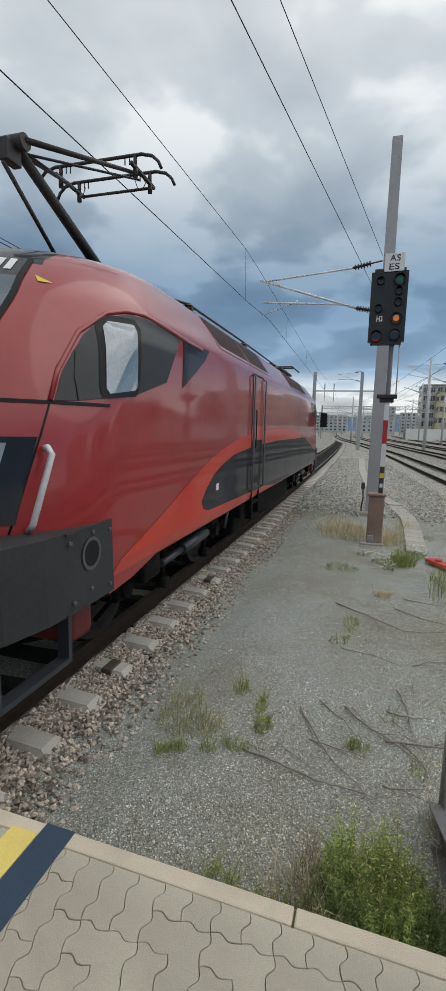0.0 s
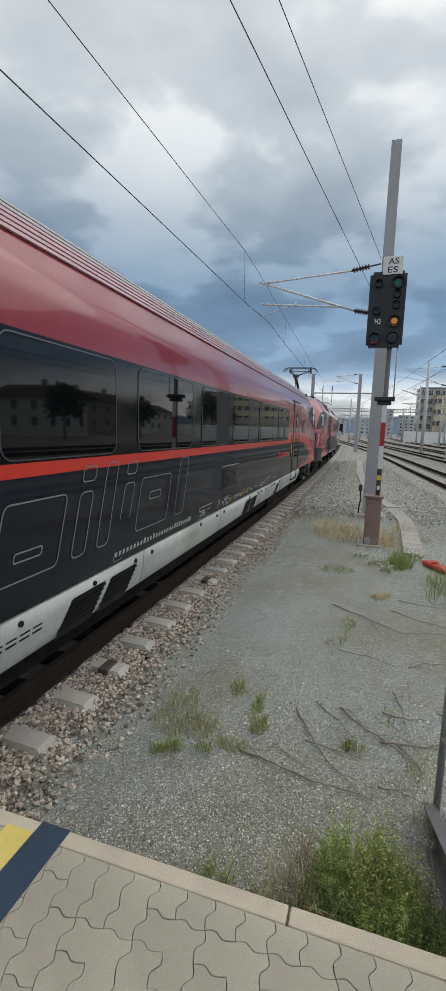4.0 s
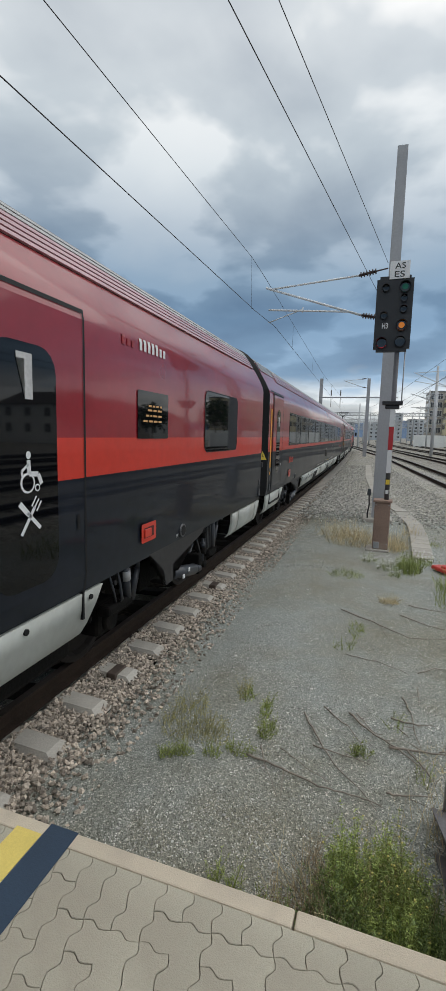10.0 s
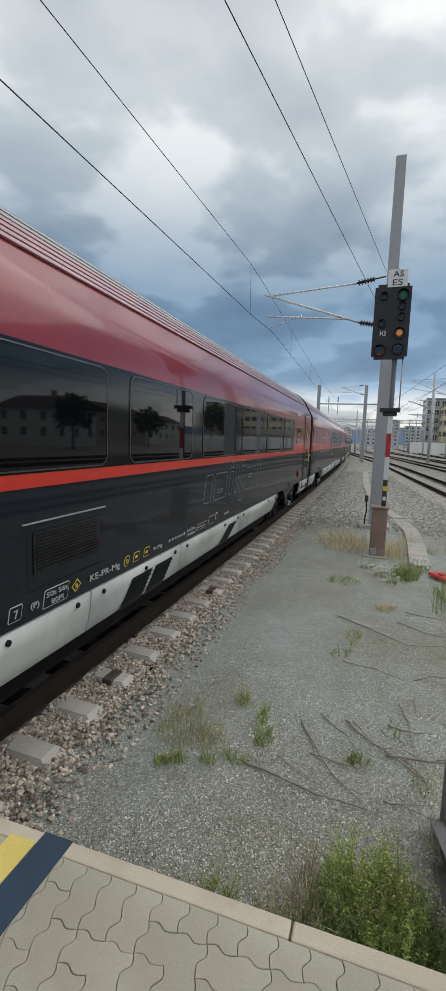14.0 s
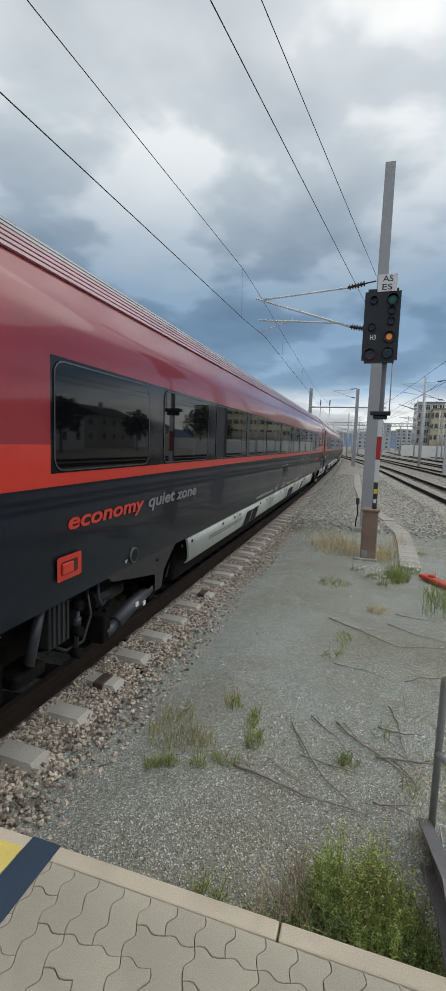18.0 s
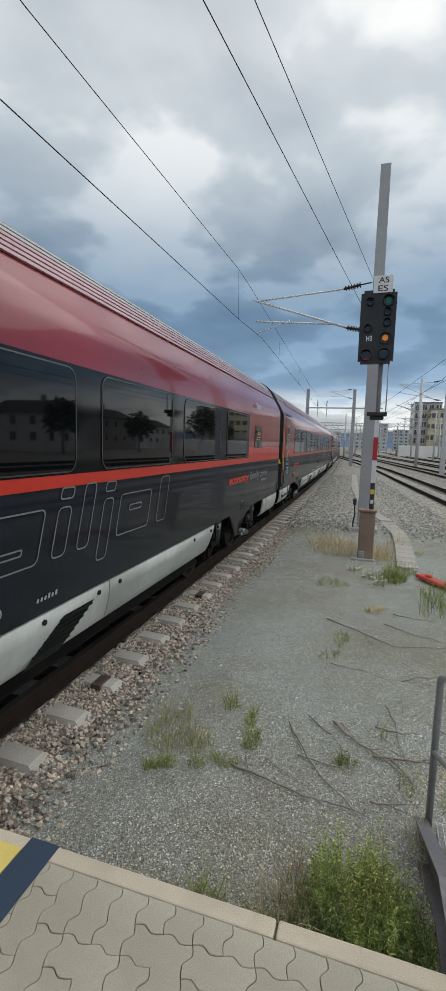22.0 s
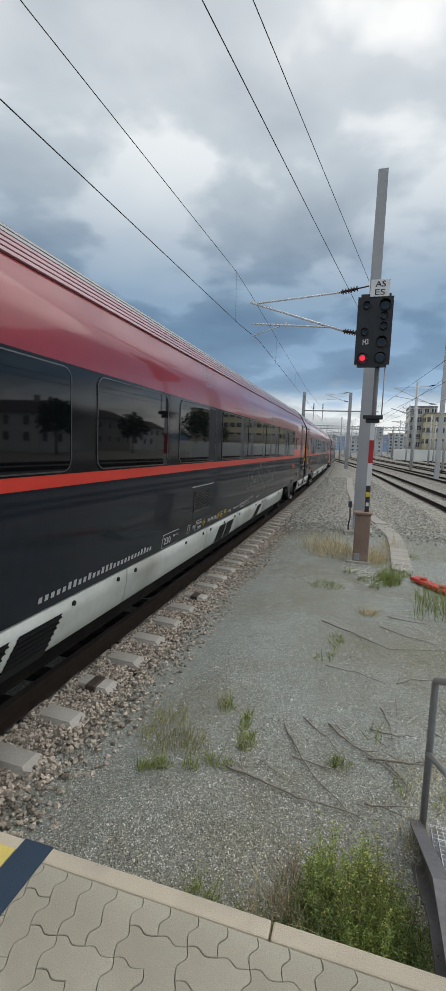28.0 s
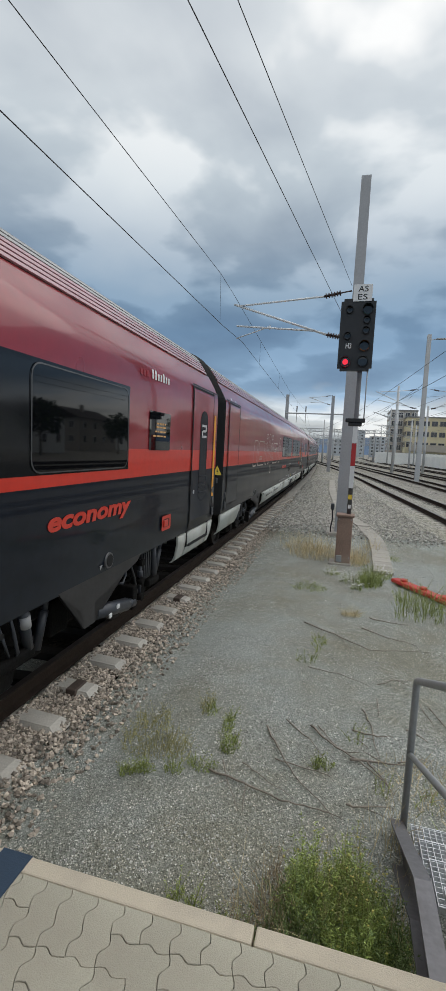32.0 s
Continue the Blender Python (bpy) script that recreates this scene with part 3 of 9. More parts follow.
def disc(bm, x, y, z, r, t, seg=24, mi=0, hub=True):
    """A wheel on an axis along x, with tyre, flange and hub."""
    sgn = 1 if x > 0 else -1
    prof = ((r * 0.2, t * 0.75), (r * 0.34, t * 0.7), (r * 0.4, t * 0.2), (r * 0.8, t * 0.15), (r * 0.86, t * 0.5), (r * 0.985, t * 0.5), (r, -t * 0.35), (r + 0.028, -t * 0.42), (r + 0.028, -t * 0.5), (r * 0.84, -t * 0.5), (r * 0.4, -t * 0.2), (0.09, -t * 0.2))
    rings = []
    for rr, dx in prof:
        rings.append([bm.verts.new((x + sgn * dx, y + rr * math.cos(2 * math.pi * k / seg), z + rr * math.sin(2 * math.pi * k / seg))) for k in range(seg)])
    for a, b in zip(rings, rings[1:]):
        for k in range(seg):
            bm.faces.new((a[k], a[(k + 1) % seg], b[(k + 1) % seg], b[k])).material_index = mi
    bm.faces.new(rings[0])


def bogie(parent, s, base=2.5, r=0.46, heavy=False, flip=1):
    """A two-axle bogie with its wheelsets, frame, springs, axle boxes and dampers."""
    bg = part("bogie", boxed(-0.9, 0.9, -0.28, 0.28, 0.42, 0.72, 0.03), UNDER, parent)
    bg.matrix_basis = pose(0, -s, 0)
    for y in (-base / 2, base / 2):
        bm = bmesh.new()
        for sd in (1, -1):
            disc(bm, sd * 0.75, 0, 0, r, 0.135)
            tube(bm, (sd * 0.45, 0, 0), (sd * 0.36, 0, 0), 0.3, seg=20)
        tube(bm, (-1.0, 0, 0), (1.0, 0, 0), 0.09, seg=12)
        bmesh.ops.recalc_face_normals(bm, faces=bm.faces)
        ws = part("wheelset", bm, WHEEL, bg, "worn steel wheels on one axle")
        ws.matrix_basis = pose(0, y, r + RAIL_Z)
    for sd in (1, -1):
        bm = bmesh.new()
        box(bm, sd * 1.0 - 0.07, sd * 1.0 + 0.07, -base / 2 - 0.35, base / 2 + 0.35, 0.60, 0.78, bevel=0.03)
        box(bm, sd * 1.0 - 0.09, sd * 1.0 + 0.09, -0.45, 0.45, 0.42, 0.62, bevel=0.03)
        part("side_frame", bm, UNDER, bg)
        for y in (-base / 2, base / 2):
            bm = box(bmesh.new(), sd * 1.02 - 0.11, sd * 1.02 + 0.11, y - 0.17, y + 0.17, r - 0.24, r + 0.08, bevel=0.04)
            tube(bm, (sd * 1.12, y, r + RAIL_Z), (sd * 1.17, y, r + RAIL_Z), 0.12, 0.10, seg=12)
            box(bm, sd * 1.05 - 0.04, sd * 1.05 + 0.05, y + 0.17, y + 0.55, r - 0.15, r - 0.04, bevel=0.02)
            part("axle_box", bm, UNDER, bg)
            bm = bmesh.new()
            pts = [(sd * 1.04 + 0.095 * math.cos(a), y - 0.33 + 0.095 * math.sin(a), 0.44 + 0.28 * a / (8 * math.pi)) for a in [k * math.pi / 4 for k in range(33)]]
            pipe(bm, pts, 0.018, 5)
            part("coil_spring", bm, UNDER, bg)
            bm = tube(bmesh.new(), (sd * 1.16, y + 0.38, 0.42), (sd * 1.2, y + 0.42, 0.74), 0.038, seg=8)
            tube(bm, (sd * 1.2, y + 0.42, 0.70), (sd * 1.22, y + 0.44, 0.95), 0.026, seg=8)
            part("vertical_damper", bm, DAMPER, bg)
        if heavy:
            bm = tube(bmesh.new(), (sd * 1.27, 0.55, 0.63), (sd * 1.27, -0.35, 0.60), 0.075, seg=12)
            tube(bm, (sd * 1.27, -0.30, 0.60), (sd * 1.27, -0.95, 0.58), 0.045, seg=10)
            tube(bm, (sd * 1.05, 0.55, 0.63), (sd * 1.3, 0.55, 0.63), 0.05, seg=8)
            part("yaw_damper", bm, DAMPER, bg, "grey yaw damper tube")
            for y in (-0.75, 0.7):
                part("hanger_rod", tube(bmesh.new(), (sd * 1.2, y, 0.95), (sd * 1.2, y, 0.30), 0.035, seg=8), UNDER, bg)
                part("rod_end", tube(bmesh.new(), (sd * 1.15, y, 0.30), (sd * 1.27, y, 0.30), 0.075, seg=12), UNDER, bg)
        else:
            f, q = flip, (0.0 if flip > 0 else 0.51)
            bm = tube(bmesh.new(), (sd * 1.33, f * -0.36 + q, 0.555), (sd * 1.33, f * -0.28 + q, 0.543), 0.05, seg=10)
            tube(bm, (sd * 1.33, f * -0.28 + q, 0.543), (sd * 1.33, f * 0.42 + q, 0.405), 0.070, seg=14)
            tube(bm, (sd * 1.33, f * 0.42 + q, 0.405), (sd * 1.33, f * 0.60 + q, 0.37), 0.050, seg=12)
            yd = part("yaw_damper", bm, DAMPER, bg, "grey yaw damper tube")
            for y, dz in ((0.10, 0.02), (-0.06, -0.02)):
                yy = (q + f * y - 0.025, q + f * y + 0.025)
                part("damper_label", box(bmesh.new(), *sorted((sd * 1.395, sd * 1.406)), yy[0], yy[1], 0.455 + dz, 0.495 + dz), WHITE, yd, "small white label")
            part("damper_bracket", box(bmesh.new(), *sorted((sd * 1.02, sd * 1.36)), *sorted((q + f * 0.54, q + f * 0.66)), 0.30, 0.56, bevel=0.015), UNDER, bg)
            # upright damper with its label, pipes and hanging lever
            vd = part("upright_damper", tube(bmesh.new(), (sd * 1.26, f * -1.18, 0.86), (sd * 1.22, f * -1.06, 0.52), 0.045, seg=10), DAMPER, bg)
            part("damper_label", tube(bmesh.new(), (sd * 1.262, f * -1.165, 0.82), (sd * 1.25, f * -1.13, 0.72), 0.047, seg=10), SILVER, vd, "pale label round the damper")
            # link rod with its ball joints, ribbed spring cover, air cylinder and outer damper
            rod = part("link_rod", tube(bmesh.new(), (sd * 1.27, q + f * 0.92, 0.78), (sd * 1.26, q + f * 0.93, 0.30), 0.02, seg=8), DAMPER, bg)
            for z in (0.74, 0.52, 0.33):
                part("rod_joint", tube(bmesh.new(), (sd * 1.23, q + f * 0.925, z), (sd * 1.31, q + f * 0.925, z), 0.045, seg=10), UNDER, rod)
            part("rod_collar", tube(bmesh.new(), (sd * 1.268, q + f * 0.923, 0.64), (sd * 1.266, q + f * 0.924, 0.57), 0.034, seg=10), DAMPER, rod)
            cov = part("spring_cover", box(bmesh.new(), *sorted((sd * 1.10, sd * 1.25)), *sorted((q + f * 1.02, q + f * 1.26)), 0.48, 0.84, bevel=0.015), FAIRING, bg, "ribbed grey spring cover")
            for k in range(4):
                y = q + f * (1.045 + 0.06 * k)
                part("cover_rib", box(bmesh.new(), *sorted((sd * 1.24, sd * 1.268)), y - 0.012, y + 0.012, 0.50, 0.82, bevel=0.004), LGREY, cov)
            part("air_cylinder", tube(bmesh.new(), (sd * 1.12, q + f * 0.0, 0.62), (sd * 1.12, q + f * 0.52, 0.62), 0.085, seg=14), FAIRING, bg, "dark air cylinder")
            part("hook", pipe(bmesh.new(), [(sd * 1.24, q + f * 0.56, 0.82), (sd * 1.25, q + f * 0.57, 0.68), (sd * 1.25, q + f * 0.50, 0.60), (sd * 1.24, q + f * 0.44, 0.62)], 0.016, 6), DAMPER, bg)
            part("upright_damper", tube(bmesh.new(), (sd * 1.24, q + f * 1.36, 0.84), (sd * 1.22, q + f * 1.46, 0.46), 0.042, seg=10), DAMPER, bg)
            part("brake_hose", pipe(bmesh.new(), [(sd * 1.2, q + f * 0.70, 0.88), (sd * 1.28, q + f * 0.74, 0.60), (sd * 1.27, q + f * 0.84, 0.40), (sd * 1.2, q + f * 0.98, 0.36), (sd * 1.1, q + f * 1.1, 0.45)], 0.015, 6), WIREBLK, bg)
            part("lever", box(bmesh.new(), *sorted((sd * 1.10, sd * 1.24)), *sorted((q + f * 1.28, q + f * 1.62)), 0.33, 0.43, bevel=0.03), UNDER, bg)
            part("brake_hose", pipe(bmesh.new(), [(sd * 1.25, f * -1.32, 0.9), (sd * 1.28, f * -1.30, 0.74), (sd * 1.27, f * -1.24, 0.56), (sd * 1.2, f * -1.2, 0.5)], 0.014, 6), DAMPER, bg)
            part("brake_hose", pipe(bmesh.new(), [(sd * 1.22, f * -1.42, 0.9), (sd * 1.26, f * -1.38, 0.7), (sd * 1.24, f * -1.30, 0.55)], 0.012, 6), DAMPER, bg)
            part("lever", box(bmesh.new(), *sorted((sd * 1.12, sd * 1.26)), *sorted((f * -1.45, f * -1.0)), 0.44, 0.54, bevel=0.03), UNDER, bg)
            part("bolster_end", box(bmesh.new(), *sorted((sd * 0.8, sd * 1.12)), *sorted((q + f * -0.62, q + f * -0.34)), 0.40, 0.72, bevel=0.02), UNDER, bg)
        part("bracket", box(bmesh.new(), sd * 1.12 - 0.02, sd * 1.12 + 0.06, 0.05, 0.3, 0.52, 0.95, bevel=0.01), UNDER, bg)
        for y in (-base / 2, base / 2):
            bm = box(bmesh.new(), sd * 0.75 - 0.05, sd * 0.75 + 0.06, y - 0.62, y - 0.47, 0.25, 0.62, bevel=0.02)
            part("brake_block", bm, UNDER, bg)
    # solid bulk added between the wheels to block light from the far side
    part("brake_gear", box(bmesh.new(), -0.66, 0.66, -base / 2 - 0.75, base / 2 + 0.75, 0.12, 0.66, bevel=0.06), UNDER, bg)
    return bg


def side_pose(side, s, z, x):
    """Writing on the flank, upright and read from outside, that begins at s."""
    if side > 0:
        return Matrix(((0, 0, 1, x), (1, 0, 0, -s), (0, 1, 0, z), (0, 0, 0, 1)))
    return Matrix(((0, 0, -1, -x), (-1, 0, 0, -s), (0, 1, 0, z), (0, 0, 0, 1)))


def bars(shape, parent, name, s1, s0, z0, z1, n, material, side, off=0.006, label=""):
    """A word that stays unread: n upright bars between s1 and s0."""
    bm, w = bmesh.new(), (s1 - s0) / n
    rnd = random.Random(int(s1 * 100))
    for k in range(n):
        a = s1 - k * w
        h = z0 + (z1 - z0) * rnd.choice((0.72, 0.72, 1.0, 0.75))
        painted(shape, [(a, z0), (a - w * 0.58, z0), (a - w * 0.58, h), (a, h)], off, side, bm=bm)
    return tagged(part(name, bm, material, parent, label), kind="stuff")


def emblem(shape, parent, s1, s0, z0, z1, side, label="pale outlined emblem of rounded bars", t=0.011, material=None):
    """The large outlined emblem along the flank: hollow slanted bars, two of them broad with an inner bar, two with a square above."""
    k, lean = (s1 - s0) / 3.36, 0.30
    h = (z1 - z0) / 0.37
    bm = bmesh.new()

    def outline(x, w, za, zb):
        x, w, za, zb = x * k, w * k, za * h, zb * h
        r = min(0.05 * k, w * 0.3, (zb - za) * 0.3)
        pa, pb = rounded(0, w, za, zb, r, 3), rounded(t, w - t, za + t, zb - t, r * 0.75, 3)
        n = len(pa)
        for i in range(n):
            j = (i + 1) % n
            vs = []
            for p in (pa[i], pa[j], pb[j], pb[i]):
                s, z = s1 - x - p[0] - lean * p[1], z0 + p[1]
                vs.append(bm.verts.new((side * (shape.x(s, z) + 0.006), -s, z)))
            f = bm.faces.new(vs)
            f.normal_update()
            if f.normal.x * side < 0:
                f.normal_flip()

    for x, w, za, zb in ((0.0, 0.30, 0, 0.37), (0.40, 0.58, 0, 0.37), (0.55, 0.25, 0.09, 0.14), (1.12, 0.17, 0, 0.36), (1.12, 0.17, 0.41, 0.50), (1.43, 0.17, 0, 0.51), (1.75, 0.17, -0.15, 0.36), (1.75, 0.17, 0.41, 0.50), (2.04, 0.66, 0, 0.37), (2.24, 0.25, 0.20, 0.26), (2.90, 0.24, 0, 0.48)):
        outline(x, w, za, zb)
    return part("emblem", bm, material or EMBLEM, parent, label)


def passenger_door(shape, parent, s0, s1, digit, side, wide=False, blind=False, ringed=None, symbols=False):
    z1 = 2.92
    d = part("door", painted(shape, [(s0, 0.92), (s1, 0.92), (s1, 1.77), (s0, 1.77)], 0.010, side), GREY, parent)
    part("door_stripe", painted(shape, [(s0, 1.77), (s1, 1.77), (s1, 2.06), (s0, 2.06)], 0.010, side), ORANGE, d)
    part("door_top", painted(shape, [(s0, 2.06), (s1, 2.06), (s1, z1), (s0, z1)], 0.010, side), RED, d)
    bm = bmesh.new()
    t = 0.022 if not blind else 0.038
    low = 0.90 if not blind else 1.05
    for a, b in ((s0 - t, s0), (s1, s1 + t * (1.6 if not blind else 1))):
        painted(shape, [(a, low), (b, low), (b, z1 + 0.02), (a, z1 + 0.02)], 0.014, side, bm=bm)
        if not blind:
            box(bm, *sorted((side * 1.30, side * 1.396)), -b, -a, 0.68, 0.90)
    painted(shape, [(s0 - t, z1), (s1 + t, z1), (s1 + t, z1 + 0.03), (s0 - t, z1 + 0.03)], 0.016, side, bm=bm)
    if blind:
        painted(shape, [(s0 - t, 1.035), (s1 + t, 1.035), (s1 + t, 1.055), (s0 - t, 1.055)], 0.016, side, bm=bm)
    part("door_seal", bm, RUBBER, d, "black rubber door seal")
    rail0, rail1 = (s0 - 0.07, min(s1 + 0.34, 26.08)) if s0 > 20 else (max(s0 - 0.25, 0.2), s1 + 0.07)
    if s0 < 4 or s0 > 20:
        part("door_rail", painted(shape, [(rail0, z1 + 0.035), (rail1, z1 + 0.035), (rail1, z1 + 0.06), (rail0, z1 + 0.06)], 0.024, side), RUBBER, d, "black drip rail above the door")
    if blind:
        for q in (s0 + 0.26, s0 + 0.64):
            part("warning_sign", painted(shape, [(q - 0.035, z1 + 0.085), (q + 0.035, z1 + 0.085), (q, z1 + 0.145)], 0.008, side), SIGNW, d, "small white warning triangle")
        return d
    c = (s0 + s1) / 2 - 0.02
    w = 0.19 if not wide else 0.29
    zb, zt = (1.30, 2.64) if not wide else (1.12, 2.62)
    part("door_window", painted(shape, rounded(c - w, c + w, zb, zt, 0.16), 0.014, side), PANE, d, "narrow dark door window")
    if ringed:
        part("sticker_border", ring(shape, c - w - 0.005, c + w + 0.005, zb, zt, 0.16, 0.025, 0.017, side), ringed, d)
    dw, dh = (0.22, 0.195) if not wide else (0.22, 0.27)
    if digit == "1":
        dw *= 0.72
        pts = ((0.0, 1.0), (0.0, 0.86), (0.42, 0.86), (0.42, 0.0), (0.85, 0.0), (0.85, 1.0))
        part("class_digit", painted(shape, [(c + side * dw * (0.45 - u), 2.29 + dh * v) for u, v in pts], 0.018, side), DIGIT, d, "pale grey class digit")
    else:
        bm = bmesh.new()
        hw = dw * 0.56
        for u0, u1, v0, v1 in ((-1, 0.55, 0.82, 1.0), (0.5, 1, 0.5, 1.0), (-0.6, 0.55, 0.42, 0.6), (-1, -0.5, 0.0, 0.5), (-0.6, 1, 0.0, 0.18)):
            sa, sb = c - side * hw * u0, c - side * hw * u1
            painted(shape, [(sa, 2.245 + dh * v0), (sb, 2.245 + dh * v0), (sb, 2.245 + dh * v1), (sa, 2.245 + dh * v1)], 0.0175 + 0.0006 * (v0 % 0.5), side, bm=bm)
        part("class_digit", bm, DIGIT, d, "pale grey class digit")
    if symbols:
        def stroke(b, pts, w):
            for (s0_, z0_), (s1_, z1_) in zip(pts, pts[1:]):
                dx, dz = s1_ - s0_, z1_ - z0_
                k = w / 2 / math.hypot(dx, dz)
                painted(shape, [(s0_ - dz * k, z0_ + dx * k), (s1_ - dz * k, z1_ + dx * k), (s1_ + dz * k, z1_ - dx * k), (s0_ + dz * k, z0_ - dx * k)], 0.018, side, bm=b)
        e = c - 0.01
        bm = painted(shape, [(e + 0.022 * math.cos(k * 0.5236), 1.955 + 0.025 * math.sin(k * 0.5236)) for k in range(12)], 0.018, side)
        stroke(bm, [(e, 1.925), (e - 0.005, 1.84), (e - 0.085, 1.835), (e - 0.115, 1.77)], 0.032)
        stroke(bm, [(e, 1.90), (e + 0.06, 1.86), (e + 0.055, 1.83)], 0.018)
        part("wheelchair_symbol", bm, SIGNW, d, "white wheelchair symbol")
        part("wheelchair_symbol", ring(shape, e - 0.04, e + 0.06, 1.735, 1.835, 0.049, 0.014, 0.019, side), SIGNW, d)
        part("wheelchair_symbol", ring(shape, e - 0.09, e - 0.06, 1.735, 1.765, 0.014, 0.009, 0.019, side), SIGNW, d)
        bm = bmesh.new()
        stroke(bm, [(e + 0.075, 1.47), (e - 0.045, 1.63)], 0.024)
        for o in (-0.022, 0.0, 0.022):
            stroke(bm, [(e - 0.04 + o, 1.62 + o * 0.8), (e - 0.085 + o, 1.68 + o * 0.8)], 0.012)
        part("cutlery_symbol", bm, SIGNW, d, "white fork symbol")
        bm = bmesh.new()
        stroke(bm, [(e - 0.095, 1.49), (e + 0.02, 1.60)], 0.026)
        stroke(bm, [(e + 0.01, 1.59), (e + 0.085, 1.665)], 0.036)
        part("cutlery_symbol", bm, SIGNW, d, "white knife symbol")
    elif ringed:
        bm = ring(shape, c - 0.075, c + 0.075, 1.56, 1.71, 0.074, 0.016, 0.018, side)
        part("zone_sticker", bm, ringed, d)
        bm = bmesh.new()
        for k, (z, hw) in enumerate(((1.47, 0.11), (1.42, 0.07))):
            painted(shape, [(c - hw, z), (c + hw, z), (c + hw, z + 0.028), (c - hw, z + 0.028)], 0.018, side, bm=bm)
        part("zone_caption", bm, SIGNW, d, "small white caption of plain bars")
        pram = bmesh.new()
        painted(shape, [(c + 0.085 * math.cos(radians(q)), 1.90 + 0.075 * math.sin(radians(q))) for q in range(180, 361, 20)], 0.018, side, bm=pram)
        painted(shape, [(c - 0.005, 1.908)] + [(c - 0.005 - 0.085 * math.cos(radians(q)), 1.908 + 0.085 * math.sin(radians(q))) for q in range(0, 91, 15)], 0.018, side, bm=pram)
        pr = part("pram_symbol", pram, SIGNW, d, "white pram symbol")
        for ds in (-0.045, 0.045):
            part("pram_wheel", ring(shape, c + ds - 0.018, c + ds + 0.018, 1.775, 1.811, 0.017, 0.012, 0.018, side), SIGNW, pr)
    else:
        bm = bmesh.new()
        for z in (1.42, 1.50, 1.56, 1.66):
            painted(shape, [(c - w * 0.9, z), (c + w * 0.9, z), (c + w * 0.9, z + 0.02), (c - w * 0.9, z + 0.02)], 0.017, side, bm=bm)
        tagged(part("glass_bar", bm, GREY, d), kind="stuff")
    # key switch and lower step edge
    key, slit = (s0 + 0.11, s1 - 0.13) if s0 > 20 else (s1 - 0.12, s0 + 0.08)
    part("key_switch", tube(bmesh.new(), (side * 1.41, -key, 1.46), (side * 1.428, -key, 1.46), 0.027, seg=10), STEEL, d)
    part("door_lock", painted(shape, [(slit - 0.016, 1.40), (slit + 0.016, 1.40), (slit + 0.016, 1.51), (slit - 0.016, 1.51)], 0.016, side), RUBBER, d)
    return d


def coach_window(shape, parent, s0, s1, side, z0=1.885, z1=2.625, frame_mat=None):
    p = part("window", painted(shape, rounded(s0, s1, z0, z1, 0.09), 0.006, side), PANE, parent)
    part("window_frame", ring(shape, s0, s1, z0, z1, 0.09, 0.011, 0.010, side), frame_mat or RUBBER, p)
    return p


def display(shape, parent, s0, s1, side):
    d = part("destination_display", painted(shape, rounded(s0, s1, 2.05, 2.48, 0.02), 0.008, side), PANE, parent, "dark destination display with amber text")
    bm = bmesh.new()
    rnd = random.Random(5)
    for z in (2.20, 2.25, 2.30, 2.34):
        s = s0 + 0.16
        while s < s1 - 0.18:
            w = rnd.uniform(0.03, 0.09)
            painted(shape, [(s, z), (s + w, z), (s + w, z + 0.018), (s, z + 0.018)], 0.012, side, bm=bm)
            s += w + 0.025
    part("display_text", bm, LED, d)
    return d


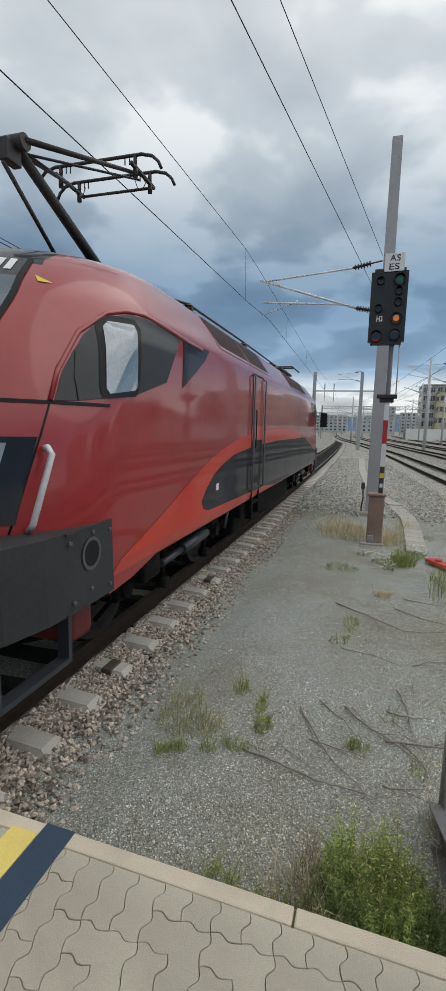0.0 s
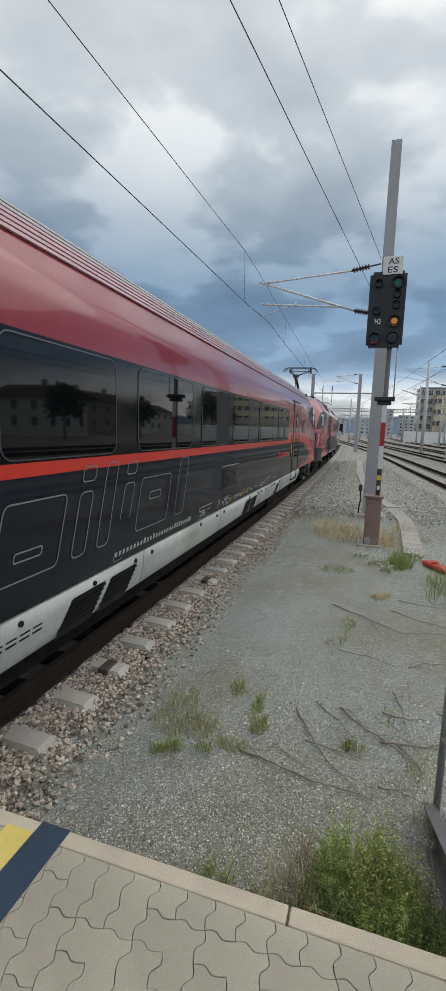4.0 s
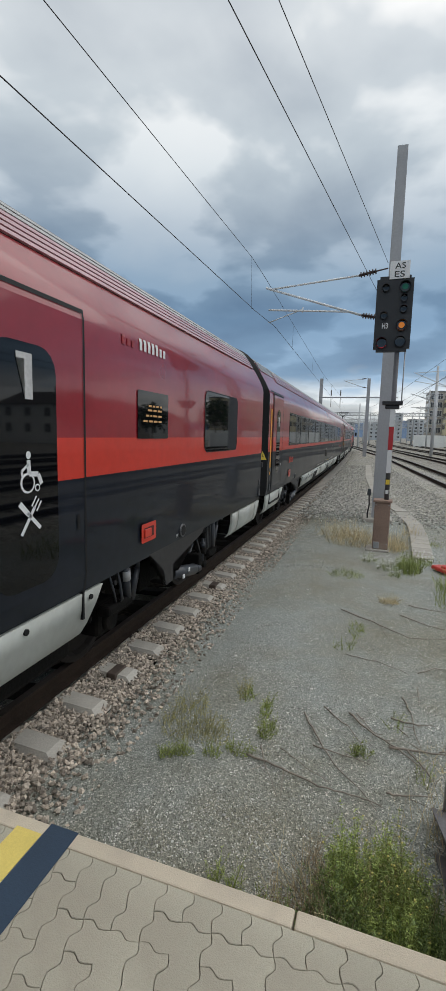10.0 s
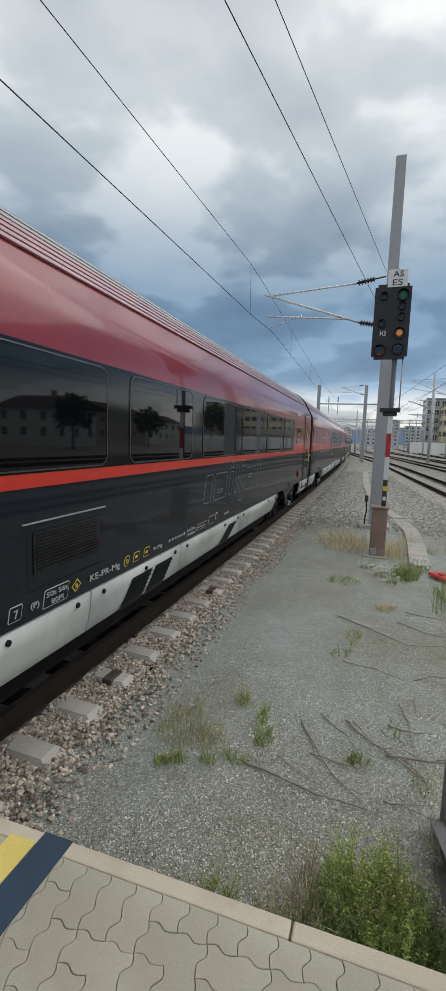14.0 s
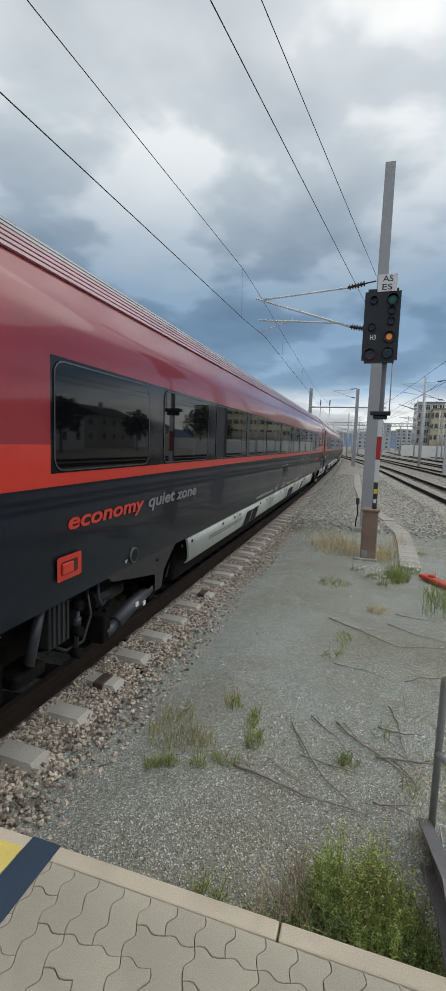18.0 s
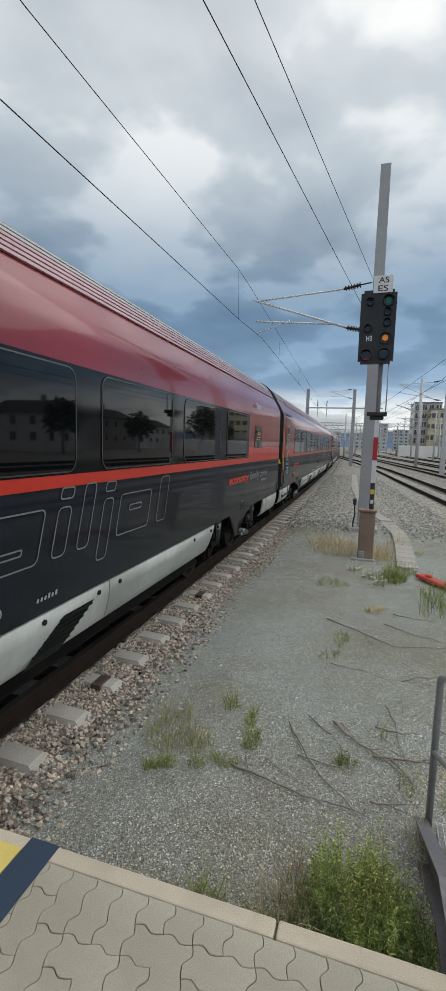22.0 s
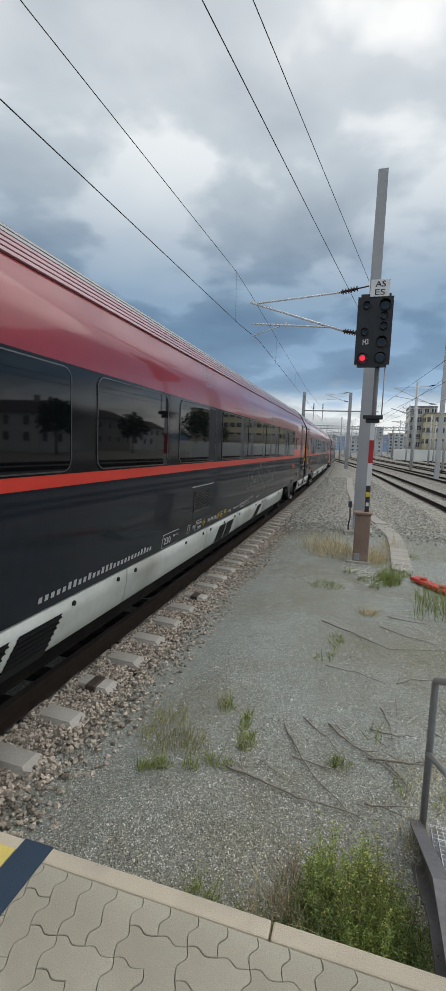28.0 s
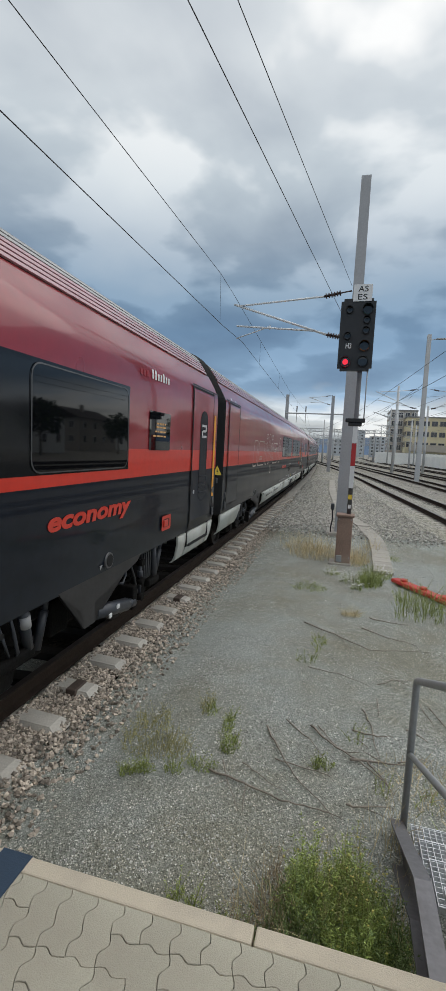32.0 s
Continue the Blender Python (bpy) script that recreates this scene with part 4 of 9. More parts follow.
def underfloor(shape, parent, side, s_from, s_to, group, slots=((18.05, 20.15),)):
    """Skirt panels between the bogies, with louvres, bolts and small markings."""
    edges = {0: (5.5, 8.6, 11.2, 13.05, 15.6, 18.45, 20.95), 1: (8.6, 9.6, 11.1, 13.9, 16.5, 18.45, 20.95)}[group]
    for a, b in zip(edges, edges[1:]):
        skirt_panel(shape, parent, a + 0.008, b - 0.008, 0.25 if a == edges[0] and group == 0 else 0, 0.25 if b == edges[-1] else 0, side=side)
    for s, w, sl in ((edges[2] + 0.25, 0.42, 0.18), (edges[2] + 0.75, 0.42, 0.18), ((8.85, 0.42, 0.42) if group == 0 else (8.80, 0.32, 0.27)), (16.65, 0.48, 0.18), (17.22, 0.48, 0.18))[:5 if len(slots) == 1 else 3]:
        bm = bmesh.new()
        vs = [bm.verts.new((side * x, -q, z)) for q, z, x in ((s, 0.80, 1.393), (s + w, 0.80, 1.393), (s + w + sl, 0.53, 1.350), (s + sl, 0.53, 1.350))]
        bm.faces.new(vs)
        f = bm.faces[:][0]
        f.normal_update()
        if f.normal.x * side < 0:
            f.normal_flip()
        lv = part("louvre", bm, RUBBER, parent, "black ventilation louvre")
        bm = bmesh.new()
        for k in range(6):
            z = 0.59 + 0.036 * k
            x = 1.36 + 0.035 * k / 5
            box(bm, side * x - 0.008, side * x + 0.008, -(s + w + sl * (0.75 - 0.13 * k)), -(s + sl * (0.75 - 0.13 * k)), z, z + 0.012)
        part("louvre_slat", bm, ENDGREY, lv)
    for a, b in slots:
        bm = bmesh.new()
        for z, x in ((0.742, 1.3805), (0.705, 1.3755)):
            for k in range(int((b - a) / 0.125)):
                q = a + 0.125 * k
                box(bm, *sorted((side * x, side * (x + 0.006))), -q - 0.095, -q, z, z + 0.011)
        tagged(part("vent_slots", bm, RUBBER, parent, "rows of thin black vent slots"), kind="stuff")
    bm = bmesh.new()
    for a in edges:
        for ds in (0.18, -0.18, 0.9):
            tube(bm, (side * 1.38, -(a + ds), 0.83), (side * 1.402, -(a + ds), 0.83), 0.022, seg=8)
    tagged(part("fixing_bolts", bm, RUBBER, parent), kind="stuff")
    # underfloor gear, made deep so that it blocks light from the far side
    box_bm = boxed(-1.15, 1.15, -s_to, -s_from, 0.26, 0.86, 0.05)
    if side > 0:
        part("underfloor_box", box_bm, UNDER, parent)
    else:
        box_bm.free()
    # row of technical markings along the lower edge, and the service flap under its drip rail
    d0 = 0.0 if group == 0 else 0.15

    def note(text, s1, z, size, width, material=SILVER):
        a = s1 if side > 0 else s1 - width
        letter_part("technical_marking", text, size, material, parent, side_pose(side, a, z, 1.4145), width=width)

    def outline(s, z, hs, hz, material, r=0.008):
        part("marking_border", ring(shape, s - hs, s + hs, z - hz, z + hz, r, 0.007, 0.0065, side), material, parent)

    outline(13.90 + d0, 1.0, 0.052, 0.048, SILVER)
    note("7", 13.92 + d0, 0.972, 0.055, 0.036)
    note("(P)", 13.77 + d0, 0.985, 0.04, 0.08)
    outline(13.50 + d0, 1.0, 0.13, 0.062, SILVER)
    note("50t 56t", 13.615 + d0, 1.012, 0.036, 0.23)
    note("80Pl", 13.565 + d0, 0.955, 0.036, 0.13)
    part("marking_border", painted(shape, [(13.27 + d0, 0.945), (13.33 + d0, 1.0), (13.27 + d0, 1.055), (13.21 + d0, 1.0)], 0.006, side), SIGNY, parent)
    part("marking_field", painted(shape, [(13.27 + d0, 0.957), (13.317 + d0, 1.0), (13.27 + d0, 1.043), (13.223 + d0, 1.0)], 0.008, side), GREY, parent)
    note("R", 13.29 + d0, 0.982, 0.036, 0.035, SIGNY)
    note("KE-PR-Mg", 13.10 + d0, 0.978, 0.052, 0.45)
    outline(12.51 + d0, 1.0, 0.042, 0.045, SIGNY, 0.04)
    note("D", 12.53 + d0, 0.982, 0.036, 0.036, SIGNY)
    for q in (12.33, 12.12):
        outline(q + d0, 1.0, 0.05, 0.042, SIGNY)
        part("symbol_marking", painted(shape, rounded(q + d0 - 0.025, q + d0 + 0.025, 0.985, 1.015, 0.01), 0.006, side), SIGNY, parent)
    bars(shape, parent, "number_marking", 16.95 + d0, 15.05 + d0, 0.965, 1.025, 27, SILVER, side, label="pale vehicle number of plain bars")
    outline(14.52 + d0, 0.99, 0.25, 0.075, SILVER)
    note("230", 14.755 + d0, 0.955, 0.078, 0.20)
    bars(shape, parent, "data_marking", 14.46 + d0, 14.30 + d0, 1.0, 1.03, 4, SILVER, side, label="pale vehicle data marking")
    note("R-Mg", 11.98 + d0, 0.982, 0.036, 0.20)
    bars(shape, parent, "data_marking", 11.6 + d0, 11.1 + d0, 0.985, 1.025, 6, SILVER, side, label="pale vehicle data marking")
    note("26.50m", 11.09 + d0, 1.005, 0.036, 0.27)
    note("19.00m", 11.09 + d0, 0.952, 0.036, 0.27)
    outline(10.56 + d0, 1.0, 0.18, 0.035, SILVER)
    bars(shape, parent, "data_marking", 10.72 + d0, 10.41 + d0, 0.985, 1.015, 9, SILVER, side, label="pale vehicle data marking")
    outline(10.19 + d0, 1.02, 0.115, 0.052, SILVER)
    part("symbol_marking", ring(shape, 9.94 + d0, 10.02 + d0, 1.0, 1.08, 0.039, 0.012, 0.006, side), SILVER, parent)
    bars(shape, parent, "data_marking", 9.6 + d0, 9.36 + d0, 1.0, 1.04, 6, SILVER, side, label="pale vehicle data marking")
    part("drip_rail", box(bmesh.new(), *sorted((side * 1.409, side * 1.422)), -13.84 - d0, -12.89 - d0, 1.54, 1.549), STEEL, parent, "thin bare metal drip rail")
    flap = part("service_flap", painted(shape, rounded(12.97 + d0, 13.74 + d0, 1.20, 1.48, 0.02), 0.006, side), BAND, parent, "black service flap grille")
    bm = bmesh.new()
    for k in range(11):
        z = 1.225 + 0.0225 * k
        painted(shape, [(13.0 + d0, z), (13.71 + d0, z), (13.71 + d0, z + 0.009), (13.0 + d0, z + 0.009)], 0.011, side, bm=bm)
    tagged(part("flap_slats", bm, RUBBER, flap), kind="stuff")
    part("panel_seam", ring(shape, 12.92 + d0, 13.79 + d0, 1.10, 1.50, 0.01, 0.004, 0.0062, side), RUBBER, parent)


def flank_bits(shape, parent, s, side, z=1.17):
    """The framed red release box and drain ring above a bogie."""
    b = part("release_box", painted(shape, rounded(s - 0.15, s + 0.15, z - 0.09, z + 0.09, 0.02), 0.019, side), ORANGE, parent, "bright red release box")
    part("release_recess", painted(shape, rounded(s - 0.10, s + 0.105, z - 0.05, z + 0.05, 0.015), 0.021, side), mat_dark_red, b, "dark red recess")
    part("release_handle", box(bmesh.new(), *sorted((side * 1.425, side * 1.443)), -(s + 0.10), -(s - 0.035), z - 0.042, z + 0.036, bevel=0.006), ORANGE, b, "bright red pull handle")


mat_dark_red = mat("dark_red_recess", (0.085, 0.012, 0.010), 0.6)


def roof_ribs(parent, s0, s1, shape):
    """Raised lengthwise ribs on the shoulder of the roof, dark between."""
    for side in (1, -1):
        for z in (3.294, 3.342, 3.390, 3.438, 3.486, 3.534):
            bm = bmesh.new()
            xa, xb = at_height(shape.side, z - 0.011), at_height(shape.side, z + 0.011)
            pts = ((xa + 0.004, z - 0.019), (xa + 0.021, z - 0.011), (xb + 0.012, z + 0.022), (xb - 0.008, z + 0.020))
            lead = s0 + (1.3 * (z - 3.294) if s0 > 1 else 0)
            r0, r1 = [bm.verts.new((side * px, -lead, pz)) for px, pz in pts], [bm.verts.new((side * px, -s1, pz)) for px, pz in pts]
            for k in range(4):
                bm.faces.new((r0[k], r0[(k + 1) % 4], r1[(k + 1) % 4], r1[k]))
            bm.faces.new(r0), bm.faces.new(r1)
            bmesh.ops.recalc_face_normals(bm, faces=bm.faces)
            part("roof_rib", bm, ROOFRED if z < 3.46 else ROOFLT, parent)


def end_ring(parent, shape, s0, s1, shrink=0.885):
    """The dark recessed end of a coach with the gangway bellows."""
    bm = bmesh.new()
    zs = [z for z, _ in shape.side]
    loops = []
    for s, k in ((s0, 0.997), (s0 + 0.02, 0.985), (s1, shrink)):
        pts = [(at_height(shape.side, z) * k, 0.9 + (z - 0.9) * (1 + (0.012 if s > s0 else 0))) for z in zs]
        full = pts + [(-x, z) for x, z in reversed(pts[:-1])]
        loops.append([bm.verts.new((x, -s, z)) for x, z in full])
    for a, b in zip(loops, loops[1:]):
        for k in range(len(a) - 1):
            bm.faces.new((a[k], a[k + 1], b[k + 1], b[k]))
    bm.faces.new(loops[0])
    bm.faces.new(loops[-1]).material_index = 1
    bmesh.ops.recalc_face_normals(bm, faces=bm.faces)
    e = part("end_wall", bm, ENDGREY, parent, "dark grey coach end wall")
    e.data.materials.append(ENDFACE)
    bm = bmesh.new()
    for k in range(4):
        s = s1 - 0.02 + 0.1 * k
        box(bm, -0.78, 0.78, -(s + 0.06), -s, 0.95, 3.15, bevel=0.02)
        box(bm, -0.72, 0.72, -(s + 0.1), -(s + 0.06), 1.0, 3.1)
    part("gangway_bellows", bm, RUBBER, e)
    for sd in (1, -1):
        bm = pipe(bmesh.new(), [(sd * 1.16, -s1 - 0.02, 2.9), (sd * 1.16, -s1 - 0.16, 2.85), (sd * 1.14, -s1 - 0.2, 2.5), (sd * 1.16, -s1 - 0.1, 2.2), (sd * 1.16, -s1 - 0.02, 2.15)], 0.018, 6)
        part("end_cable", bm, UNDER, e)
        bm = bmesh.new()
        box(bm, sd * 1.15 - 0.1, sd * 1.15 + 0.1, -s1 - 0.13, -s1 + 0.02, 0.80, 1.14, bevel=0.01)
        part("connector_box", bm, LGREY, e, "grey steel connector box")
        bm = bmesh.new()
        box(bm, sd * 1.18 - 0.08, sd * 1.18 + 0.08, -s1 - 0.1, -s1 + 0.02, 1.5, 1.62, bevel=0.01)
        part("connector_box", bm, UNDER, e)
    part("end_sill", box(bmesh.new(), -1.2, 1.2, -26.1, -25.8, 0.50, 0.93, bevel=0.02), UNDER, e)
    for sd in (1, -1):
        for k, (x, r, z0, z1) in enumerate(((1.03, 0.022, 2.75, 1.9), (1.09, 0.018, 2.72, 1.55), (0.97, 0.018, 2.7, 2.0), (1.2, 0.014, 2.05, 1.2))):
            bm = pipe(bmesh.new(), [(sd * x, -s1 - 0.01, z0), (sd * x, -s1 - 0.09, z0 - 0.03), (sd * x, -s1 - 0.10, z1 + 0.25), (sd * (x - 0.03), -s1 - 0.16, z1 + 0.06), (sd * (x - 0.12), -s1 - 0.18, z1), (sd * (x - 0.2), -s1 - 0.12, z1 + 0.05)], r, 6)
            part("end_cable", bm, WIREBLK, e)
        for z in (2.62, 2.42, 1.88):
            part("cable_clamp", box(bmesh.new(), *sorted((sd * 0.93, sd * 1.15)), -s1 - 0.13, -s1 - 0.07, z, z + 0.025), DAMPER, e, "pale metal cable clamp")
    for sd in (1, -1):
        for name, k, off, m in (("warning_sign", 1.0, 0.004, SIGNY), ("bolt_symbol", 0.0, 0.008, SIGNK)):
            bm = bmesh.new()
            pts = ((0.0, 1.62), (0.19, 1.62), (0.095, 1.79)) if k else ((0.095, 1.635), (0.085, 1.68), (0.11, 1.685), (0.095, 1.745), (0.095, 1.70), (0.072, 1.695))
            vs = [bm.verts.new((sd * (1.386 - 0.72 * q + off), -s0 - 0.024 - 0.585 * q - off, z)) for q, z in pts]
            f = bm.faces.new(vs)
            f.normal_update()
            if f.normal.x * sd < 0:
                f.normal_flip()
            part(name, bm, m, e, "yellow warning triangle" if k else "")
        part("plug_socket", box(bmesh.new(), *sorted((sd * 1.25, sd * 1.335)), -s0 - 0.17, -s0 - 0.05, 1.47, 1.57, bevel=0.012), LGREY, e, "grey plug socket")
    return e


def build_coach(kind):
    """A coach, by its class: E economy, F first, R restaurant, C control car with a cab."""
    length = 26.5
    labels = {"E": "red and anthracite economy class passenger coach on rails", "F": "red and anthracite first class passenger coach on rails",
              "R": "red and anthracite restaurant coach with blank red kitchen flank", "C": "red and anthracite control car with sloping cab nose"}
    c = thing("control_car" if kind == "C" else "passenger_coach", labels[kind], "train car", group="coaches of the train")
    nose = kind == "C"
    shape = Shape(COACH_SIDE, length, CTRL_FRONT if nose else None, corner=0.72, power=2.2)
    mats = [RED, GREY, ORANGE, BAND, UNDER, ROOF, PANE, ROOFLT]
    b0, b1 = {"E": (3.53, 23.69), "F": (3.53, 23.69), "C": (8.3, 23.69), "R": (30, 31)}[kind]

    def colour(s, z, k):
        if s > 24.6 and 3.47 < z < 3.72 and kind != "R":
            return 7
        if z > 3.545:
            return 0 if nose and s < 4.6 else 5
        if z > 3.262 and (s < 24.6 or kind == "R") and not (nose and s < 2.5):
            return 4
        if nose and s < 6.0:
            if k < 9 and 2.25 < z < 3.45:
                return 6
            return 0
        if z < 1.77:
            return 1
        if z < 1.86:
            return 2
        if z < 2.66:
            return 3 if b0 < s < b1 else (2 if z < 2.06 else 0)
        return 0

    shape.side = tuple(sorted(set(shape.side) | {(2.06, 1.41)}))
    cuts = sorted({b0, b1, 24.60, 26.10, 6.0, 10.0, 14.0, 18.0, 22.0} - {30, 31}) if not nose else [2.52, 4.6, 6.0, 8.3, 12.0, 16.0, 20.0, 23.66, 24.60, 26.10]
    coach_hull(shape, cuts, colour, 0.16, 26.10, mats, c, nose=nose)
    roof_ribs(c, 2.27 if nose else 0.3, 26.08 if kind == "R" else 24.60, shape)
    end_ring(c, shape, 26.10, 26.235)
    if kind != "R":
        for side in (1, -1):
            for a, b in ((24.66, 24.84), (24.89, 25.98)):
                h = part("roof_hatch", painted(shape, [(a, 3.38), (b, 3.38), (b, 3.57), (a, 3.57)], 0.012, side), HATCH, c, "grey roof hatch panel")
                part("hatch_seal", ring(shape, a, b, 3.38, 3.57, 0.01, 0.02, 0.016, side), ROOFLT, h)
    if not nose:
        bm = bmesh.new()
        box(bm, -1.0, 1.0, -0.2, -0.02, 0.95, 3.2, bevel=0.03)
        part("gangway_frame", bm, RUBBER, c)
    bogie(c, 3.75)
    bogie(c, 22.75, flip=-1)
    digit = "2" if kind == "E" else "1"
    word = {"E": "economy", "F": "first", "C": "business", "R": "first"}[kind]
    for side in (1, -1):
        # skirts at the ends
        if not nose:
            skirt_panel(shape, c, 0.15, 0.435, 0.09, 0, side=side)
            skirt_panel(shape, c, 0.46, 1.49, 0, 0, side=side)
            skirt_panel(shape, c, 1.525, 1.87, 0, 0.05, side=side)
            underfloor(shape, c, side, 5.6, 20.8, 0, ((17.0, 18.4), (18.75, 20.2)) if kind == "R" else ((18.05, 20.15),))
            if kind in "EF":
                part("step_slot", box(bmesh.new(), *sorted((side * 1.36, side * 1.394)), -1.40, -0.44, 0.665, 0.70), RUBBER, c, "black step slot below the door")
        else:
            skirt_panel(shape, c, 4.98, 5.74, 0.34, 0, side=side)
            skirt_panel(shape, c, 5.765, 6.82, 0, 0, side=side)
            skirt_panel(shape, c, 6.845, 7.43, 0, 0, side=side)
            skirt_panel(shape, c, 7.445, 8.58, 0, 0, side=side)
            part("step_slot", box(bmesh.new(), *sorted((side * 1.36, side * 1.394)), -6.82, -5.78, 0.655, 0.69), RUBBER, c, "black step slot below the door")
            bm = bmesh.new()
            for q in (7.0, 7.25, 7.62, 7.98):
                tube(bm, (side * 1.38, -q, 0.83), (side * 1.402, -q, 0.83), 0.016, seg=8)
            tagged(part("fixing_bolts", bm, RUBBER, c), kind="stuff")
            underfloor(shape, c, side, 9.2, 20.8, 1)
        if kind == "R":
            skirt_panel(shape, c, 24.18, 26.08, 0.34, 0.10, side=side)
        else:
            skirt_panel(shape, c, 24.16, 24.615, 0.36, 0, side=side)
            skirt_panel(shape, c, 24.64, 25.69, 0, 0, side=side)
            skirt_panel(shape, c, 25.73, 26.08, 0, 0.10, side=side)
        # latch and coupling socket at the ends
        for s in ((25.88,) if nose else (0.27, 25.88)):
            part("latch", box(bmesh.new(), *sorted((side * 1.40, side * 1.424)), -s - 0.035, -s + 0.035, 1.19, 1.285, bevel=0.006), BUFFERP, c, "small grey latch")
            sk = part("socket_recess", painted(shape, rounded(s - 0.06, s + 0.06, 0.955, 1.16, 0.02), 0.008, side), RUBBER, c, "black socket recess")
            part("socket_cover", box(bmesh.new(), *sorted((side * 1.405, side * 1.43)), -s - 0.035, -s + 0.04, 0.985, 1.115, bevel=0.012), BUFFERP, sk, "grey hinged socket cover")
        if kind != "R":
            part("step_slot", box(bmesh.new(), *sorted((side * 1.36, side * 1.394)), -25.66, -24.60, 0.665, 0.70), RUBBER, c, "black step slot below the door")
        # hanging plates that carry the yaw dampers
        for mid, f in ((3.75, 1), (22.24, -1)) if not nose else ((22.24, -1),):
            bm = bmesh.new()
            prof = ((0.92, 0.92), (0.58, 0.67), (0.52, 0.49), (0.34, 0.49), (0.34, 0.68), (-0.25, 0.79), (-0.56, 0.85), (-0.66, 0.92))
            bm.faces.new([bm.verts.new((side * 1.388, -(mid + f * a), z)) for a, z in prof])
            bmesh.ops.triangulate(bm, faces=bm.faces)
            ext = bmesh.ops.extrude_face_region(bm, geom=bm.faces[:])
            for v in ext["geom"]:
                if isinstance(v, bmesh.types.BMVert):
                    v.co.x -= side * 0.03
            bmesh.ops.recalc_face_normals(bm, faces=bm.faces)
            part("bogie_fairing", bm, FAIRING, c, "dirty grey plate over the bogie")
        # doors
        strips = []
        if kind in "EF":
            passenger_door(shape, c, 0.46, 1.49, digit, side)
            strips.append(0.31)
        if kind == "R":
            passenger_door(shape, c, 5.79, 7.02, digit, side, wide=True, symbols=True)
            strips.append(7.21)
        if nose:
            passenger_door(shape, c, 5.88, 6.94, digit, side)
            strips.append(7.17)
            part("door_rail", painted(shape, [(5.74, 2.935), (7.30, 2.935), (7.30, 2.965), (5.74, 2.965)], 0.02, side), RUBBER, c, "black sliding door rail")
            part("sill_plate", painted(shape, [(7.02, 1.25), (7.07, 1.25), (7.07, 1.15), (7.02, 1.15)], 0.006, side), RUBBER, c)
            part("card_holder", painted(shape, [(7.63, 1.44), (7.69, 1.44), (7.69, 1.53), (7.63, 1.53)], 0.008, side), SILVER, c, "small pale card holder")
            part("window_band", painted(shape, rounded(7.80, 8.7, 1.855, 2.665, 0.13), 0.003, side), BAND, c)
        if kind == "R":
            passenger_door(shape, c, 24.87, 25.79, digit, side, blind=True)
        else:
            passenger_door(shape, c, 24.645, 25.69, digit, side, ringed={"F": None, "E": STICKG, "C": STICKG}[kind])
            strips.append(25.88)
        for s in strips:
            part("marker_strip", painted(shape, [(s - 0.052, 1.31), (s + 0.052, 1.31), (s + 0.052, 2.62), (s - 0.052, 2.62)], 0.006, side), YELLOW, c, "yellow door marker strip")
            part("key_disc", tube(bmesh.new(), (side * 1.409, -s, 1.41), (side * 1.424, -s, 1.41), 0.05, seg=14), RIMSTEEL, c, "round steel key disc")
        # windows
        if kind == "R":
            for a, b in ((1.83, 3.24), (8.13, 9.52), (10.76, 12.20), (12.95, 14.48), (14.95, 16.45)):
                coach_window(shape, c, a, b, side)
            for a, b in ((8.05, 12.3), (12.85, 16.55)):
                part("window_band", painted(shape, rounded(a, b, 1.86, 2.65, 0.1), 0.003, side), BAND, c)
        else:
            pitch = (23.65 - 3.57 + 0.38) / 11
            panes = [(3.57 + k * pitch, 3.19 + (k + 1) * pitch) for k in range(11)]
            if nose:
                panes = [(7.99, 9.44), (10.12, 11.55), (12.40, 13.42), (13.75, 14.92), (15.27, 16.69), (17.10, 18.42), (18.82, 20.22), (20.60, 21.98), (22.28, 23.58)]
            for a, b in panes:
                coach_window(shape, c, a, b, side, frame_mat=FRAME)
        # displays, release boxes, words, emblems
        ds = {"E": 2.40, "F": 2.40, "R": 4.33, "C": 4.31}[kind]
        display(shape, c, ds, ds + 0.64, side)
        zt = 2.80
        bars(shape, c, "logo", ds + 0.60, ds + 0.04, zt + 0.02, zt + 0.12, 7, WHITE, side, label="white logo of plain bars")
        bars(shape, c, "logo", ds + 0.90, ds + 0.66, zt + 0.02, zt + 0.10, 3, LOGOR, side, label="bright red logo of plain bars")
        boxes = {"E": (2.45, 23.5), "F": (2.45, 23.5), "R": (4.76,), "C": (4.81, 23.5)}[kind]
        for s in boxes:
            flank_bits(shape, c, s, side)
        for s in (3.9, 22.45):
            if not (nose and s < 5):
                bm = tube(bmesh.new(), (side * 1.395, -s, 1.02), (side * 1.425, -s, 1.02), 0.075, seg=16)
                dr = part("drain_ring", bm, RIMSTEEL, c, "bare metal drain ring")
                part("drain_mark", painted(shape, [(s + 0.16, 1.0), (s + 0.10, 1.0), (s + 0.13, 0.955)], 0.006, side), SILVER, c)
                bm = tube(bmesh.new(), (side * 1.42, -s, 1.02), (side * 1.43, -s, 1.02), 0.058, seg=16)
                part("drain_hole", bm, RUBBER, dr)
        words = {"E": ((4.86, word, 1.40), (23.55, word, 1.30)), "F": ((3.98, word, 0.66), (23.55, word, 0.62)), "R": ((8.53, "first", 0.62), (16.45, "restaurant", 1.5)), "C": ((9.22, word, 1.37), (23.55, "first", 0.62))}[kind]
        for s, wd, width in words:
            a = s if side > 0 else s - width
            letter_part("class_name", wd, 0.145, ORANGE, c, side_pose(side, a, 1.44, 1.417), width=width, shear=0.18, bold=0.0075, label="bright red class name in italics")
